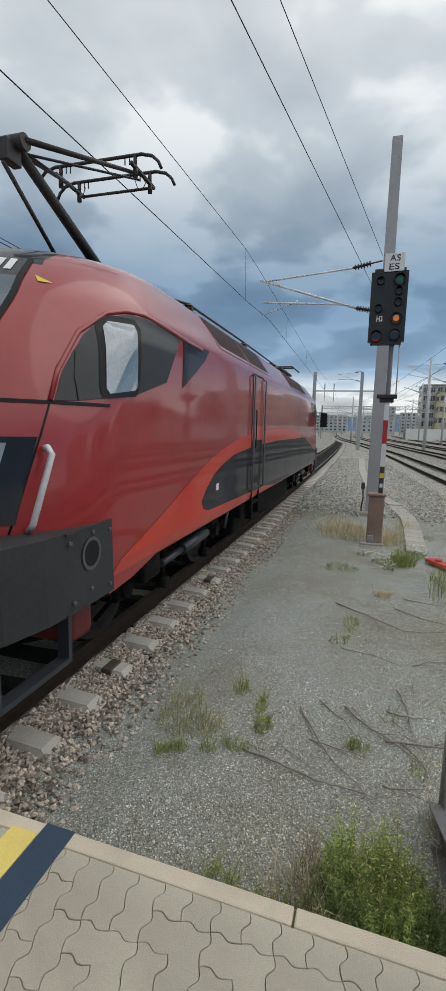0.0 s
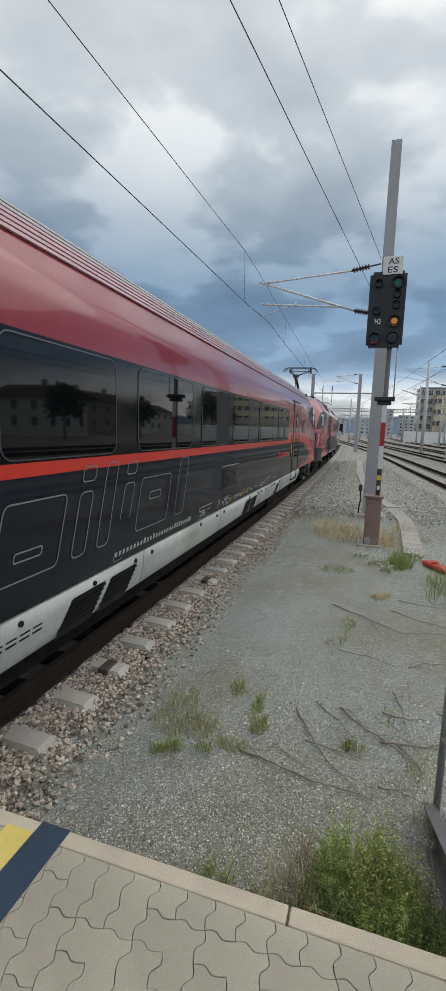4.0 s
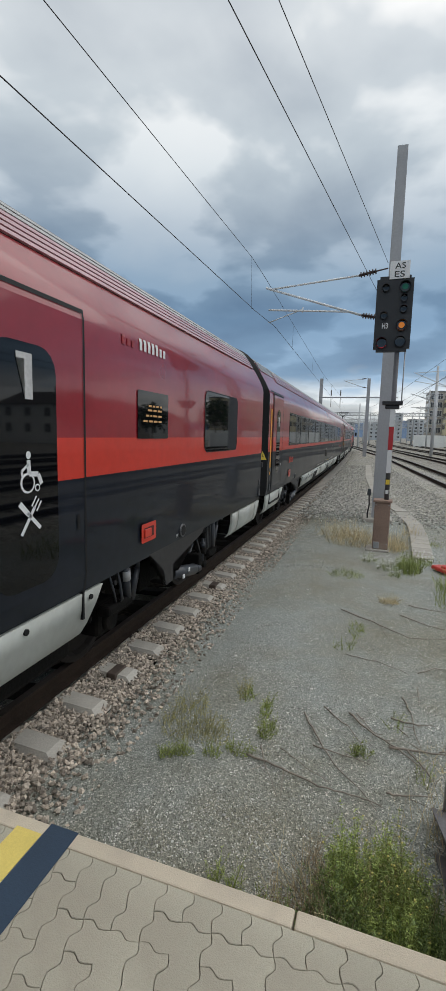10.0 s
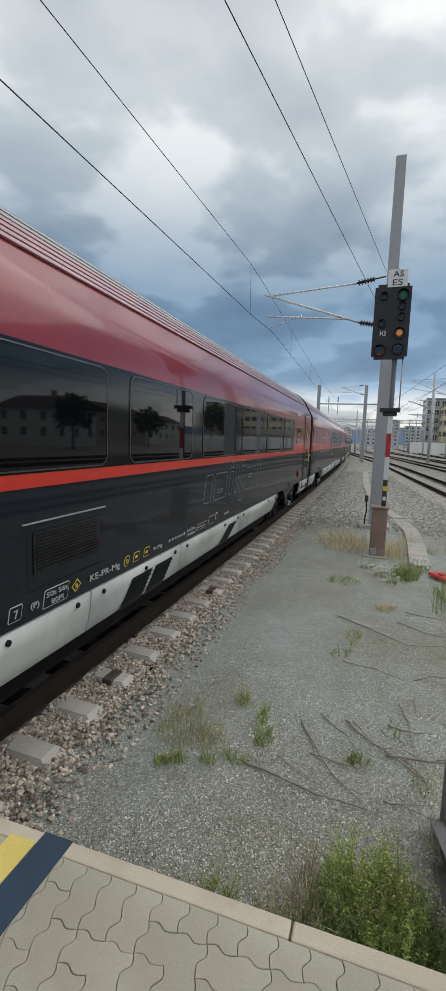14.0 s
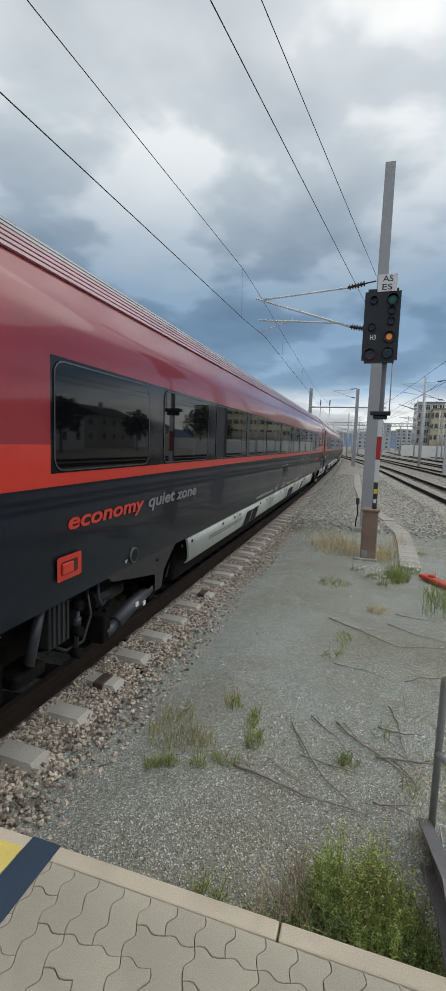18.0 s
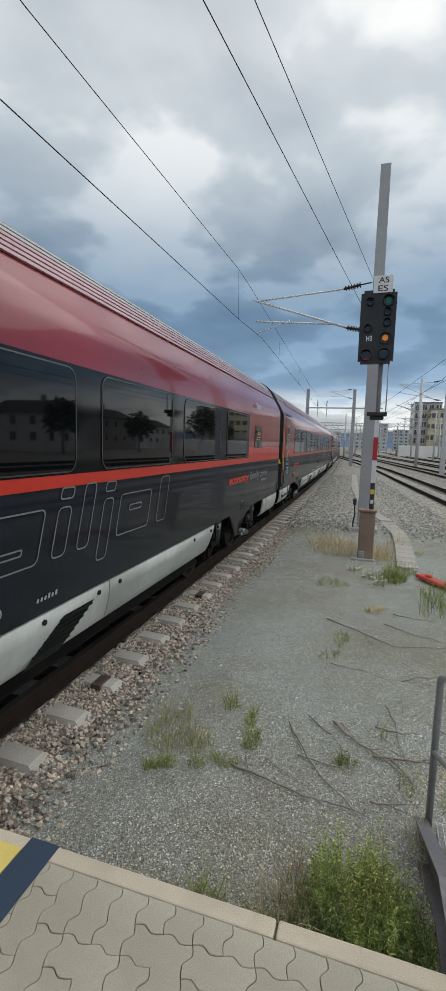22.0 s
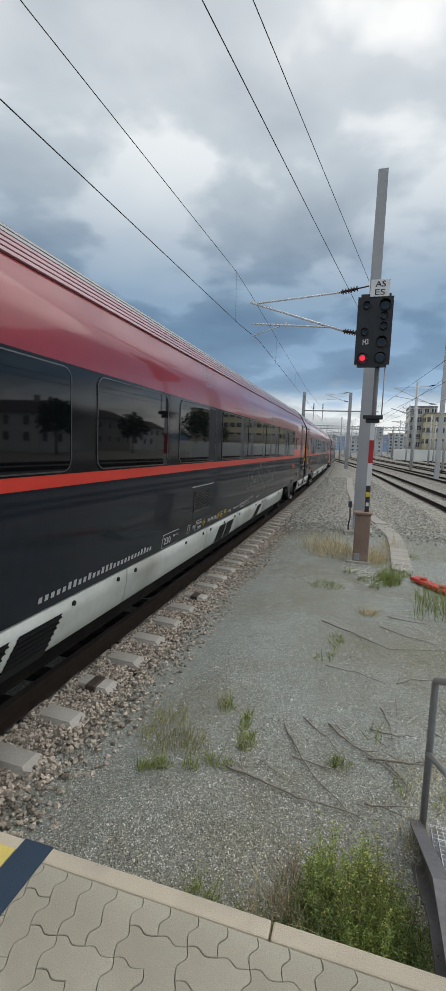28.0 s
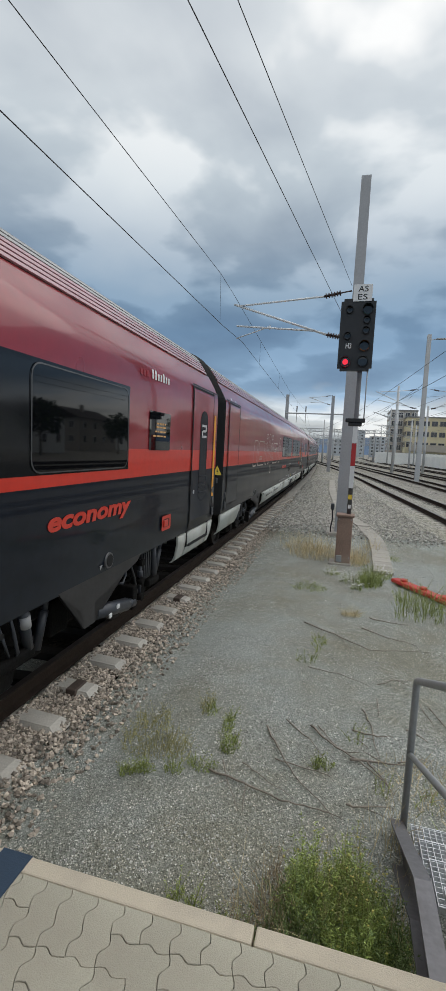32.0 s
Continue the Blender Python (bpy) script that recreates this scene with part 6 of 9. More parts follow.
            part("livery_flash", P(F([(3.41, 3.0), (4.27, 3.03), (4.1, 2.9), (3.82, 2.74), (3.38, 2.51)]), 0.005), GREY, loco)
            # raised lip over the cab window, the cab's corner seam
            lip = F([(1.46, 2.27), (1.57, 2.49), (1.80, 2.79), (2.09, 2.985), (2.3, 3.045), (2.54, 3.065), (2.95, 3.04), (3.4, 3.015), (4.0, 2.995)])
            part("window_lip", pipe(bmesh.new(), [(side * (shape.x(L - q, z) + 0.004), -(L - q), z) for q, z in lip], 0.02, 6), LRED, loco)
            seam = F([(1.45, 2.24), (1.36, 2.03), (1.27, 1.79), (1.20, 1.58), (1.13, 1.38)])
            part("corner_seam", pipe(bmesh.new(), [(side * shape.x(L - q, z), -(L - q), z) for q, z in seam], 0.009, 5), RUBBER, loco)
            part("field_seam", pipe(bmesh.new(), [(side * (shape.x(L - q, z) + 0.008), -(L - q), z) for q, z in F([(1.64, 2.28), (1.66, 2.45), (1.72, 2.64)])], 0.006, 5), RUBBER, cw)
            part("warning_sticker", P(F([(1.80, 3.17), (1.87, 3.17), (1.84, 3.23)]), 0.010), SIGNY, loco, "small yellow warning triangle")
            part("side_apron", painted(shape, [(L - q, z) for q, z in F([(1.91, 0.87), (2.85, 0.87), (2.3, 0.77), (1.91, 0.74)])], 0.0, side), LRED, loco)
        # machine room doors with rails
        for a in (6.6, ):
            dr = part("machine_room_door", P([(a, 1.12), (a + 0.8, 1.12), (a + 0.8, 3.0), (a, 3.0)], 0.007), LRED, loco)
            part("door_stripe", P([(a, 1.90), (a + 0.8, 1.90), (a + 0.8, 2.15), (a, 2.15)], 0.010), ORANGE, dr)
            part("door_field", P([(a, 1.12), (a + 0.8, 1.12), (a + 0.8, 1.90), (a, 1.90)], 0.010), GREY, dr)
            bm = bmesh.new()
            for b in (a - 0.03, a + 0.81):
                painted(shape, [(L - b, 1.10), (L - b - 0.025, 1.10), (L - b - 0.025, 3.03), (L - b, 3.03)], 0.012, side, bm=bm)
            painted(shape, [(L - a, 3.0), (L - a - 0.8, 3.0), (L - a - 0.8, 3.03), (L - a, 3.03)], 0.012, side, bm=bm)
            part("door_seal", bm, RUBBER, dr)
            for b in (a - 0.04, a + 0.84):
                bm = pipe(bmesh.new(), [(side * 1.47, -(L - b), 3.0), (side * 1.54, -(L - b), 2.97), (side * 1.54, -(L - b), 1.05), (side * 1.49, -(L - b), 1.02)], 0.017, 8)
                part("door_rail", bm, RIMSTEEL, dr, "bare steel grab rail beside the door")
            bm = pipe(bmesh.new(), [(side * 1.5, -(L - a - 0.2), 2.42), (side * 1.525, -(L - a - 0.2), 2.40), (side * 1.525, -(L - a - 0.2), 1.78), (side * 1.5, -(L - a - 0.2), 1.76)], 0.012, 6)
            part("door_handle", bm, RUBBER, dr)
            part("kick_recess", P([(a + 0.18, 1.14), (a + 0.55, 1.14), (a + 0.55, 1.26), (a + 0.18, 1.26)], 0.012), RUBBER, dr)
            bm = bmesh.new()
            box(bm, side * 1.45 - 0.06, side * 1.45 + 0.06, -(L - a - 0.1), -(L - a - 0.7), 0.50, 0.54)
            box(bm, side * 1.45 - 0.06, side * 1.45 + 0.06, -(L - a - 0.1), -(L - a - 0.7), 0.76, 0.80)
            for b in (a + 0.1, a + 0.66):
                box(bm, side * 1.45 - 0.05, side * 1.45 + 0.05, -(L - b), -(L - b - 0.04), 0.5, 1.02)
            part("step_ladder", bm, UNDER, dr)
        # roof slope grilles
        for a, b in ((4.9, 6.5), (6.65, 8.2), (11.2, 12.8), (13.0, 14.4)):
            g = part("roof_grille", P([(a, 3.20), (b, 3.20), (b, 3.62), (a, 3.62)], 0.008), GRILLE, loco, "dark roof grille")
            bm = bmesh.new()
            for k in range(9):
                z = 3.22 + 0.045 * k
                painted(shape, [(L - a - 0.04, z), (L - b + 0.04, z), (L - b + 0.04, z + 0.018), (L - a - 0.04, z + 0.018)], 0.022, side, bm=bm)
            tagged(part("grille_slats", bm, GRILLE, g), kind="stuff")
            part("grille_frame", ring(shape, L - b, L - a, 3.20, 3.62, 0.01, 0.035, 0.014, side), ROOFRED, g)
        bars(shape, loco, "data_marking", L - 4.55, L - 4.95, 1.38, 1.42, 8, SIGNK, side, label="small dark data marking")
        part("rating_sticker", P([(4.62, 1.27), (4.74, 1.27), (4.74, 1.36), (4.62, 1.36)], 0.008), SIGNW, loco)
        # sand boxes and pipes between the axles
        for a in (2.9, 6.6, L - 6.6, L - 2.9):
            bm = box(bmesh.new(), side * 1.25 - 0.14, side * 1.25 + 0.14, -(L - a) - 0.2, -(L - a) + 0.2, 0.55, 1.0, bevel=0.04)
            pipe(bm, [(side * 1.2, -(L - a), 0.6), (side * 1.0, -(L - a) - 0.1, 0.35), (side * 0.85, -(L - a) - 0.25, 0.12)], 0.025, 6)
            part("sandbox", bm, UNDER, loco)
    # roof gear
    bm = bmesh.new()
    box(bm, -0.4, 0.4, -(L - 5.3), -(L - 3.9), 3.84, 3.93, bevel=0.03)
    part("pantograph_base", bm, UNDER, loco)
    pan = part("pantograph", tube(bmesh.new(), (-0.4, -(L - 4.45), 3.96), (0.4, -(L - 4.45), 3.96), 0.05, seg=8), PANM, loco, "dark raised pantograph")
    ky, kz = -(L - 2.74), 4.72
    part("lower_arm", tube(bmesh.new(), (0, -(L - 4.45), 3.96), (0, ky, kz), 0.07, 0.05, seg=12), PANM, pan)
    part("coupling_rod", tube(bmesh.new(), (0.0, -(L - 3.5), 3.80), (0.0, -(L - 2.58), 4.50), 0.022, seg=8), PANM, pan)
    bm = tube(bmesh.new(), (-0.13, ky, kz + 0.01), (0.13, ky, kz + 0.01), 0.075, seg=12)
    box(bm, -0.05, 0.05, ky - 0.16, ky + 0.04, kz - 0.2, kz, bevel=0.015)
    part("knee_joint", bm, PANM, pan)
    for sd in (1, -1):
        part("upper_arm", tube(bmesh.new(), (sd * 0.11, ky, kz + 0.03), (sd * 0.50, -(L - 4.36), 5.17), 0.032, 0.022, seg=8), PANM, pan)
        part("arm_brace", tube(bmesh.new(), (sd * 0.06, ky, kz - 0.04), (-sd * 0.46, -(L - 4.42), 5.14), 0.014, seg=6), PANM, pan)
        bm = box(bmesh.new(), sd * 0.52 - 0.022, sd * 0.52 + 0.022, -(L - 4.08), -(L - 4.72), 5.15, 5.19, bevel=0.008)
        for a in (4.2, 4.6):
            tube(bm, (sd * 0.52, -(L - a), 5.16), (sd * 0.52, -(L - a), 5.30), 0.022, seg=8)
            tube(bm, (sd * 0.52, -(L - a), 5.06), (sd * 0.52, -(L - a), 5.17), 0.03, seg=8)
        part("head_spring", bm, PANM, pan)
        bm = pipe(bmesh.new(), [(sd * 0.52, -(L - 4.5), 5.16), (sd * 0.47, -(L - 4.5), 5.07), (sd * 0.40, -(L - 4.5), 5.08), (sd * 0.36, -(L - 4.5), 5.18)], 0.006, 5)
        part("shunt_cable", bm, PANM, pan)
    for a in (4.2, 4.6):
        y = -(L - a)
        pts = [(-0.86, y, 5.12), (-0.82, y, 5.20), (-0.74, y, 5.27), (-0.6, y, 5.305), (0.6, y, 5.305), (0.74, y, 5.27), (0.82, y, 5.20), (0.86, y, 5.12)]
        part("collector_strip", pipe(bmesh.new(), pts, 0.02, 6), PANM, pan)
        bm = bmesh.new()
        for x in (-0.5, -0.44, -0.38, 0.38, 0.44, 0.5):
            tube(bm, (x, y, 5.30), (x, y, 5.21), 0.008, seg=5)
        tagged(part("strip_springs", bm, PANM, pan), kind="stuff")
    part("head_bar", tube(bmesh.new(), (-0.52, -(L - 4.7), 5.17), (0.52, -(L - 4.7), 5.17), 0.018, seg=6), PANM, pan)
    for a in (5.9, 9.4, 13.0):
        bm = bmesh.new()
        for k in range(6):
            tube(bm, (0.55, -(L - a), 3.75 + 0.045 * k), (0.55, -(L - a), 3.775 + 0.045 * k), 0.10, 0.085, seg=14)
            tube(bm, (0.55, -(L - a), 3.775 + 0.045 * k), (0.55, -(L - a), 3.795 + 0.045 * k), 0.06, seg=10)
        part("roof_insulator", bm, INSUL, loco)
    bm = pipe(bmesh.new(), [(0.5, -(L - 4.3), 3.90), (0.5, -(L - 5.3), 3.95), (0.55, -(L - 5.9), 4.02), (0.55, -(L - 9.4), 4.04), (0.55, -(L - 13.0), 4.02)], 0.02, 6)
    part("roof_busbar", bm, PANM, loco)
    pan2 = part("lowered_pantograph", box(bmesh.new(), -0.7, 0.7, -5.6, -3.6, 3.93, 4.0, bevel=0.02), PANM, loco, "dark folded pantograph")
    bm = bmesh.new()
    for sd in (1, -1):
        tube(bm, (sd * 0.3, -3.7, 4.1), (sd * 0.3, -5.5, 4.16), 0.035, seg=6)
    for y in (-3.8, -4.2):
        pipe(bm, [(-0.98, y, 4.05), (-0.8, y, 4.2), (0.8, y, 4.2), (0.98, y, 4.05)], 0.025, 6)
    part("folded_frame", bm, PANM, pan2)
    return loco


LGREY = mat("scuffed_grey_paint", (0.030, 0.031, 0.034), 0.6, var=0.2, scale=3, fine=30, alt=(0.055, 0.055, 0.056), alt_at=0.60, alt_w=0.1, bump=0.05)
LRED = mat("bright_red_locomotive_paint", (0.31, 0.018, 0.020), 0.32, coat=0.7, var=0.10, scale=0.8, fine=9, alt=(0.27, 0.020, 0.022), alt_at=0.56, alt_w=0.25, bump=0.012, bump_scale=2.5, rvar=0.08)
REDUNDER = mat("dirty_red_guard", (0.13, 0.015, 0.016), 0.6, var=0.25, scale=4, fine=30)
GRILLE = mat("dark_grille_mesh", (0.05, 0.02, 0.022), 0.7, var=0.3, scale=10, fine=80)
PANM = mat("sooty_pantograph_steel", (0.028, 0.024, 0.026), 0.6, var=0.3, scale=6, fine=50)

locomotive = build_locomotive()
proto = {k: build_coach(k) for k in "CFRE"}
ORDER = "CFREEEECFRE"          # behind the locomotive, in running order
TRAIN = [(locomotive, 19.28, 19.28)]
used = set()
for i, k in enumerate(ORDER):
    car = proto[k] if k not in used else copy_thing(proto[k], Matrix())
    used.add(k)
    TRAIN.append((car, -26.5 * i, 26.5))
# the coach behind the first restaurant coach carries no class name at its leading end
for o in [o for o in TRAIN[4][0].children if o.name.startswith("class_name") and o.matrix_basis.translation.y > -10]:
    bpy.data.objects.remove(o)
# the economy coaches differ in the stickers on their trailing doors
for o in TRAIN[7][0].children_recursive:
    if o.name.startswith(("sticker_border", "zone_sticker")):
        bpy.data.objects.remove(o)
for i in (1, 4, 5, 7, 8, 11):
    for o in TRAIN[i][0].children_recursive:
        if o.name.startswith(("pram_symbol", "pram_wheel")):
            bpy.data.objects.remove(o)
for o in TRAIN[6][0].children_recursive:
    if o.name.startswith(("sticker_border", "zone_sticker")):
        o.data = o.data.copy()
        o.data.materials[0] = STICKB
for i, (car, _, _) in enumerate(TRAIN):
    if i and ORDER[i - 1] == "E":
        lab = {4: "red and anthracite economy coach behind the restaurant coach", 5: "red and anthracite economy coach with quiet zone marking", 6: "red and anthracite economy coach with a family zone door", 7: "red and anthracite economy coach at the end of the first set", 11: "red and anthracite economy coach of the second set"}
        car["label"] = lab[i]

# the last coach of the first set has no door at its leading end, and a family zone
last = TRAIN[7][0]
gone = [o for o in last.children_recursive if o.name.startswith(("door", "marker_strip", "key_disc", "step_slot", "release", "class_digit", "glass_bar", "key_switch")) and o.type == "MESH" and sum(v.co.y for v in o.data.vertices) / max(1, len(o.data.vertices)) > -2.75]
for o in gone:
    bpy.data.objects.remove(o)
# its trailing end is a plain slate-grey wall with two roof insulators and no gangway gear
for o in list(last.children_recursive):
    if o.name.startswith(("end_cable", "cable_clamp", "gangway_bellows")):
        bpy.data.objects.remove(o)
for o in list(last.children):
    if o.name.startswith("end_wall"):
        o.data = o.data.copy()
        for k in range(len(o.data.materials)):
            o.data.materials[k] = SLATE
        for x in (-0.35, 0.0, 0.35):
            bm = tube(bmesh.new(), (x, -26.05, 3.80), (x, -26.05, 3.96), 0.035, seg=8)
            tube(bm, (x, -26.05, 3.87), (x, -26.05, 3.89), 0.06, seg=8)
            part("insulator", bm, SIGNW, o, "small white roof insulator")
for text, s1, width, z, size in (("family zone", 3.36, 1.64, 1.44, 0.145), ("Familienzone", 2.35, 0.62, 1.345, 0.05)):
    letter_part("zone_name", text, size, ZONEG, last, side_pose(1, s1, z, 1.417), width=width, shear=0.18, bold=0.003, label="grey zone name in italics")

# the quiet zone coach
for text, s1, width, m in (("economy", 23.5, 1.25, ORANGE), ("quiet zone", 22.15, 1.42, ZONEG)):
    letter_part("zone_name", text, 0.125, m, TRAIN[5][0], side_pose(1, s1, 1.44, 1.417), width=width, shear=0.18, bold=0.004, label="class and zone name in italics")
quiet_door = None
for o in TRAIN[5][0].children:
    if o.name.startswith("door") and o.data.vertices[0].co.x > 0 and o.data.vertices[0].co.y < -24:
        quiet_door = o
for o in list(quiet_door.children):
    if o.name.startswith(("zone_sticker", "zone_caption")):
        bpy.data.objects.remove(o)
plain = Shape(COACH_SIDE, 26.5, None)
face = part("zone_sticker", painted(plain, [(25.165 + 0.095 * math.cos(a * 0.314), 1.61 + 0.1 * math.sin(a * 0.314)) for a in range(20)], 0.018, 1), STICKG, quiet_door, "round green smiling face sticker")
for q in (25.13, 25.20):
    part("sticker_eye", painted(plain, rounded(q - 0.018, q + 0.018, 1.63, 1.645, 0.006), 0.021, 1), SIGNK, face)
part("sticker_mouth", pipe(bmesh.new(), [(1.430, -25.165 - 0.055 * math.sin(a), 1.62 - 0.055 * math.cos(a)) for a in (-1.0, -0.6, -0.2, 0.2, 0.6, 1.0)], 0.006, 5), SIGNK, face)
for text, z, size, width in (("Ruhezone", 1.435, 0.06, 0.30), ("Quiet Zone", 1.375, 0.042, 0.24)):
    letter_part("zone_caption", text, size, SIGNW, quiet_door, side_pose(1, 25.165 + width / 2, z, 1.428), width=width, bold=0.002, label="small white zone name")
for o in [o for o in TRAIN[5][0].children if o.name.startswith("class_name") and o.matrix_basis.translation.y < -20]:
    bpy.data.objects.remove(o)


# ---------------- ground, tracks ----------------
def sheet(name, pts_rows, z, material, label, category, kind="structure", parent=None):
    bm = bmesh.new()
    rows = [[bm.verts.new((*p, z) if len(p) == 2 else p) for p in r] for r in pts_rows]
    for a, b in zip(rows, rows[1:]):
        for k in range(len(a) - 1):
            bm.faces.new((a[k], a[k + 1], b[k + 1], b[k]))
    bmesh.ops.recalc_face_normals(bm, faces=bm.faces)
    if sum(f.normal.z for f in bm.faces) < 0:
        bmesh.ops.reverse_faces(bm, faces=bm.faces)
    ob = part(name, bm, material, parent)
    return tagged(ob, label, category, kind=kind)


def ground_z(x, y):
    """The grit lies a little above the bed of the first track and dips towards it."""
    d = abs(x - line_x(y))
    w = 1 - min(1.0, max(0.0, (d - 1.5) / 0.85))
    return -0.275 - 0.105 * w * w * (3 - 2 * w)


def grit_z(x, y):
    """The uneven surface of the grit near the platform."""
    return ground_z(x, y) + 0.03 * noise.noise(Vector((x * 0.5, y * 0.5, 3))) + 0.012 * noise.noise(Vector((x * 2.5, y * 2.5, 7)))


bm = bmesh.new()
xs = [-1500, -300, -80, -24] + [-20 + 0.5 * k for k in range(28)] + [-6 + 0.2 * k for k in range(71)] + [9, 14, 30, 100, 400, 1500]
ys = [-400, -60, -10, -2.2] + [-1.6 + 0.28 * k for k in range(61)] + [15.6 + 1.2 * k for k in range(1, 21)] + [44, 50, 58, 66, 76, 90, 110, 130, 150, 200, 300, 500, 1200, 2600]
grid = []
for y in ys:
    row = []
    for x in xs:
        near = -6 < x < 8 and -1.5 < y < 15.3
        row.append(bm.verts.new((x, y, grit_z(x, y) if near else ground_z(x, y))))
    grid.append(row)
for a, b in zip(grid, grid[1:]):
    for k in range(len(a) - 1):
        f = bm.faces.new((a[k], a[k + 1], b[k + 1], b[k]))
        f.smooth = True
        f.material_index = 1 if b[k].co.y > 17 or a[k].co.x < -5 or a[k + 1].co.x > 9 else 0
ground = tagged(part("ground", bm, [GROUND, FARGRIT]), "grey compacted grit ground with weeds and twigs", "ground", kind="structure")


def side_line(y):
    """The middle of the second line, which closes in on the first."""
    k = ((-60, 13.2), (-20, 10.3), (0, 8.85), (10, 8.12), (17, 7.55), (27.6, 6.55), (46, 4.85), (62.7, 2.85), (80, 0.5), (110, -3.9), (152, -8.75), (180, -11.5), (400, -31))
    i = max(j for j in range(len(k) - 1) if k[j][0] <= y or j == 0)
    p = [k[max(0, min(len(k) - 1, i + d))] for d in (-1, 0, 1, 2)]
    (y0, x0), (y1, x1), (y2, x2), (y3, x3) = p
    m1 = (x2 - x0) / (y2 - y0) if y2 != y0 else 0
    m2 = (x3 - x1) / (y3 - y1) if y3 != y1 else 0
    h = y2 - y1
    t = (y - y1) / h
    return (2 * t**3 - 3 * t**2 + 1) * x1 + (t**3 - 2 * t**2 + t) * h * m1 + (-2 * t**3 + 3 * t**2) * x2 + (t**3 - t**2) * h * m2


def offset_line(off, spread):
    return lambda y: side_line(y) + off + spread * max(0.0, y - 60)


RAILP = ((-0.0355, 0.0), (0.0355, 0.0), (0.0355, -0.03), (0.009, -0.05), (0.009, -0.135), (0.07, -0.15), (0.07, -0.162), (-0.07, -0.162), (-0.07, -0.15), (-0.009, -0.135), (-0.009, -0.05), (-0.0355, -0.03))


def rail(name, line, off, y0, y1, step, parent, z=0.0):
    bm, prev, y = bmesh.new(), None, y0
    while y <= y1 + 1e-6:
        x = line(y) + off
        cur = [bm.verts.new((x + px, y, z + pz)) for px, pz in RAILP]
        if prev:
            for k in range(12):
                f = bm.faces.new((prev[k], prev[(k + 1) % 12], cur[(k + 1) % 12], cur[k]))
                f.material_index = 0 if k == 0 else 1
        prev = cur
        y += step
    bmesh.ops.recalc_face_normals(bm, faces=bm.faces)
    return part(name, bm, [RAILT, RAILS], parent)


def sleeper_mesh():
    """A concrete sleeper with sloping flanks and ends, the shade under a train painted between the rails."""
    bm = bmesh.new()
    xs = (-1.30, -1.20, -0.84, -0.66, 0.0, 0.66, 0.84, 1.20, 1.30)
    rows = []
    for x in xs:
        end, mid = abs(x) > 1.25, abs(x) < 0.3
        zt = -0.268 if end else (-0.205 if abs(x) > 0.9 else (-0.215 if mid else -0.187))
        rows.append([bm.verts.new(c) for c in ((x, -0.148, -0.42), (x, -0.142, -0.275), (x, -0.135 if end else -0.088, zt), (x, 0.135 if end else 0.088, zt), (x, 0.142, -0.275), (x, 0.148, -0.42))])
    for a, b in zip(rows, rows[1:]):
        for k in range(5):
            f = bm.faces.new((a[k], a[k + 1], b[k + 1], b[k]))
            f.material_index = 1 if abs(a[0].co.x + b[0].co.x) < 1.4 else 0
    bm.faces.new(rows[0])
    bm.faces.new(rows[-1])
    bmesh.ops.bevel(bm, geom=[e for e in bm.edges if abs(e.calc_face_angle(0)) > 0.3], offset=0.008, segments=1, affect="EDGES")
    bmesh.ops.recalc_face_normals(bm, faces=bm.faces)
    me = bpy.data.meshes.new("sleeper")
    bm.to_mesh(me)
    bm.free()
    me.materials.append(CONC)
    me.materials.append(SHADEC)
    return me


# sleeper middles darkened to paint in the shade under the train
SHADEC = mat("shade_darkened_concrete", (0.036, 0.031, 0.027), 0.85, spec=0.2, var=0.3, scale=4, fine=40, alt=(0.022, 0.019, 0.016), bump=0.25, bump_scale=90)
SLEEPER = sleeper_mesh()


def bed(name, line, half, y0, y1, z, material, parent):
    rows, y = [], y0
    while y <= y1 + 1e-6:
        x = line(y)
        rows.append([(x - half - 0.35, y, z - 0.1), (x - half, y, z), (x + half, y, z), (x + half + 0.35, y, z - 0.1)])
        y += 4 if y < 60 else 10
    bm = bmesh.new()
    g = [[bm.verts.new(p) for p in r] for r in rows]
    for a, b in zip(g, g[1:]):
        for k in range(3):
            bm.faces.new((a[k], a[k + 1], b[k + 1], b[k]))
    bmesh.ops.recalc_face_normals(bm, faces=bm.faces)
    return part(name, bm, material, parent)


def railway(name, label, line, y0, y1, single, ballast, half=1.25, top=-0.262, z=0.0):
    tr = thing(name, label, "railway track", kind="structure")
    bed("ballast_bed", line, half, y0, y1, top, ballast, tr)
    for off in (-0.7535, 0.7535):
        rail("rail", line, off, y0, y1, 2.0, tr, z)
    bm = bmesh.new()
    ks = [0.6 * i for i in range(int(y0 / 0.6), int(min(y1, 170) / 0.6))]
    for y in ks:
        dy = line(y + 0.5) - line(y - 0.5)
        m = pose(line(y), y + (0.04 if z else 0), z, 0, 0, -math.degrees(math.atan(dy)))
        if single[0] <= y <= single[1]:
            ob = new("sleeper", SLEEPER)
            ob.parent, ob.matrix_basis = tr, m
        elif y > single[0]:
            n0 = len(bm.verts)
            bm.from_mesh(SLEEPER)
            bm.verts.ensure_lookup_table()
            for v in bm.verts[n0:]:
                v.co = m @ v.co
    if len(bm.verts):
        tagged(part("far_sleepers", bm, [CONC, SHADEC], tr), kind="stuff")
    else:
        bm.free()
    return tr


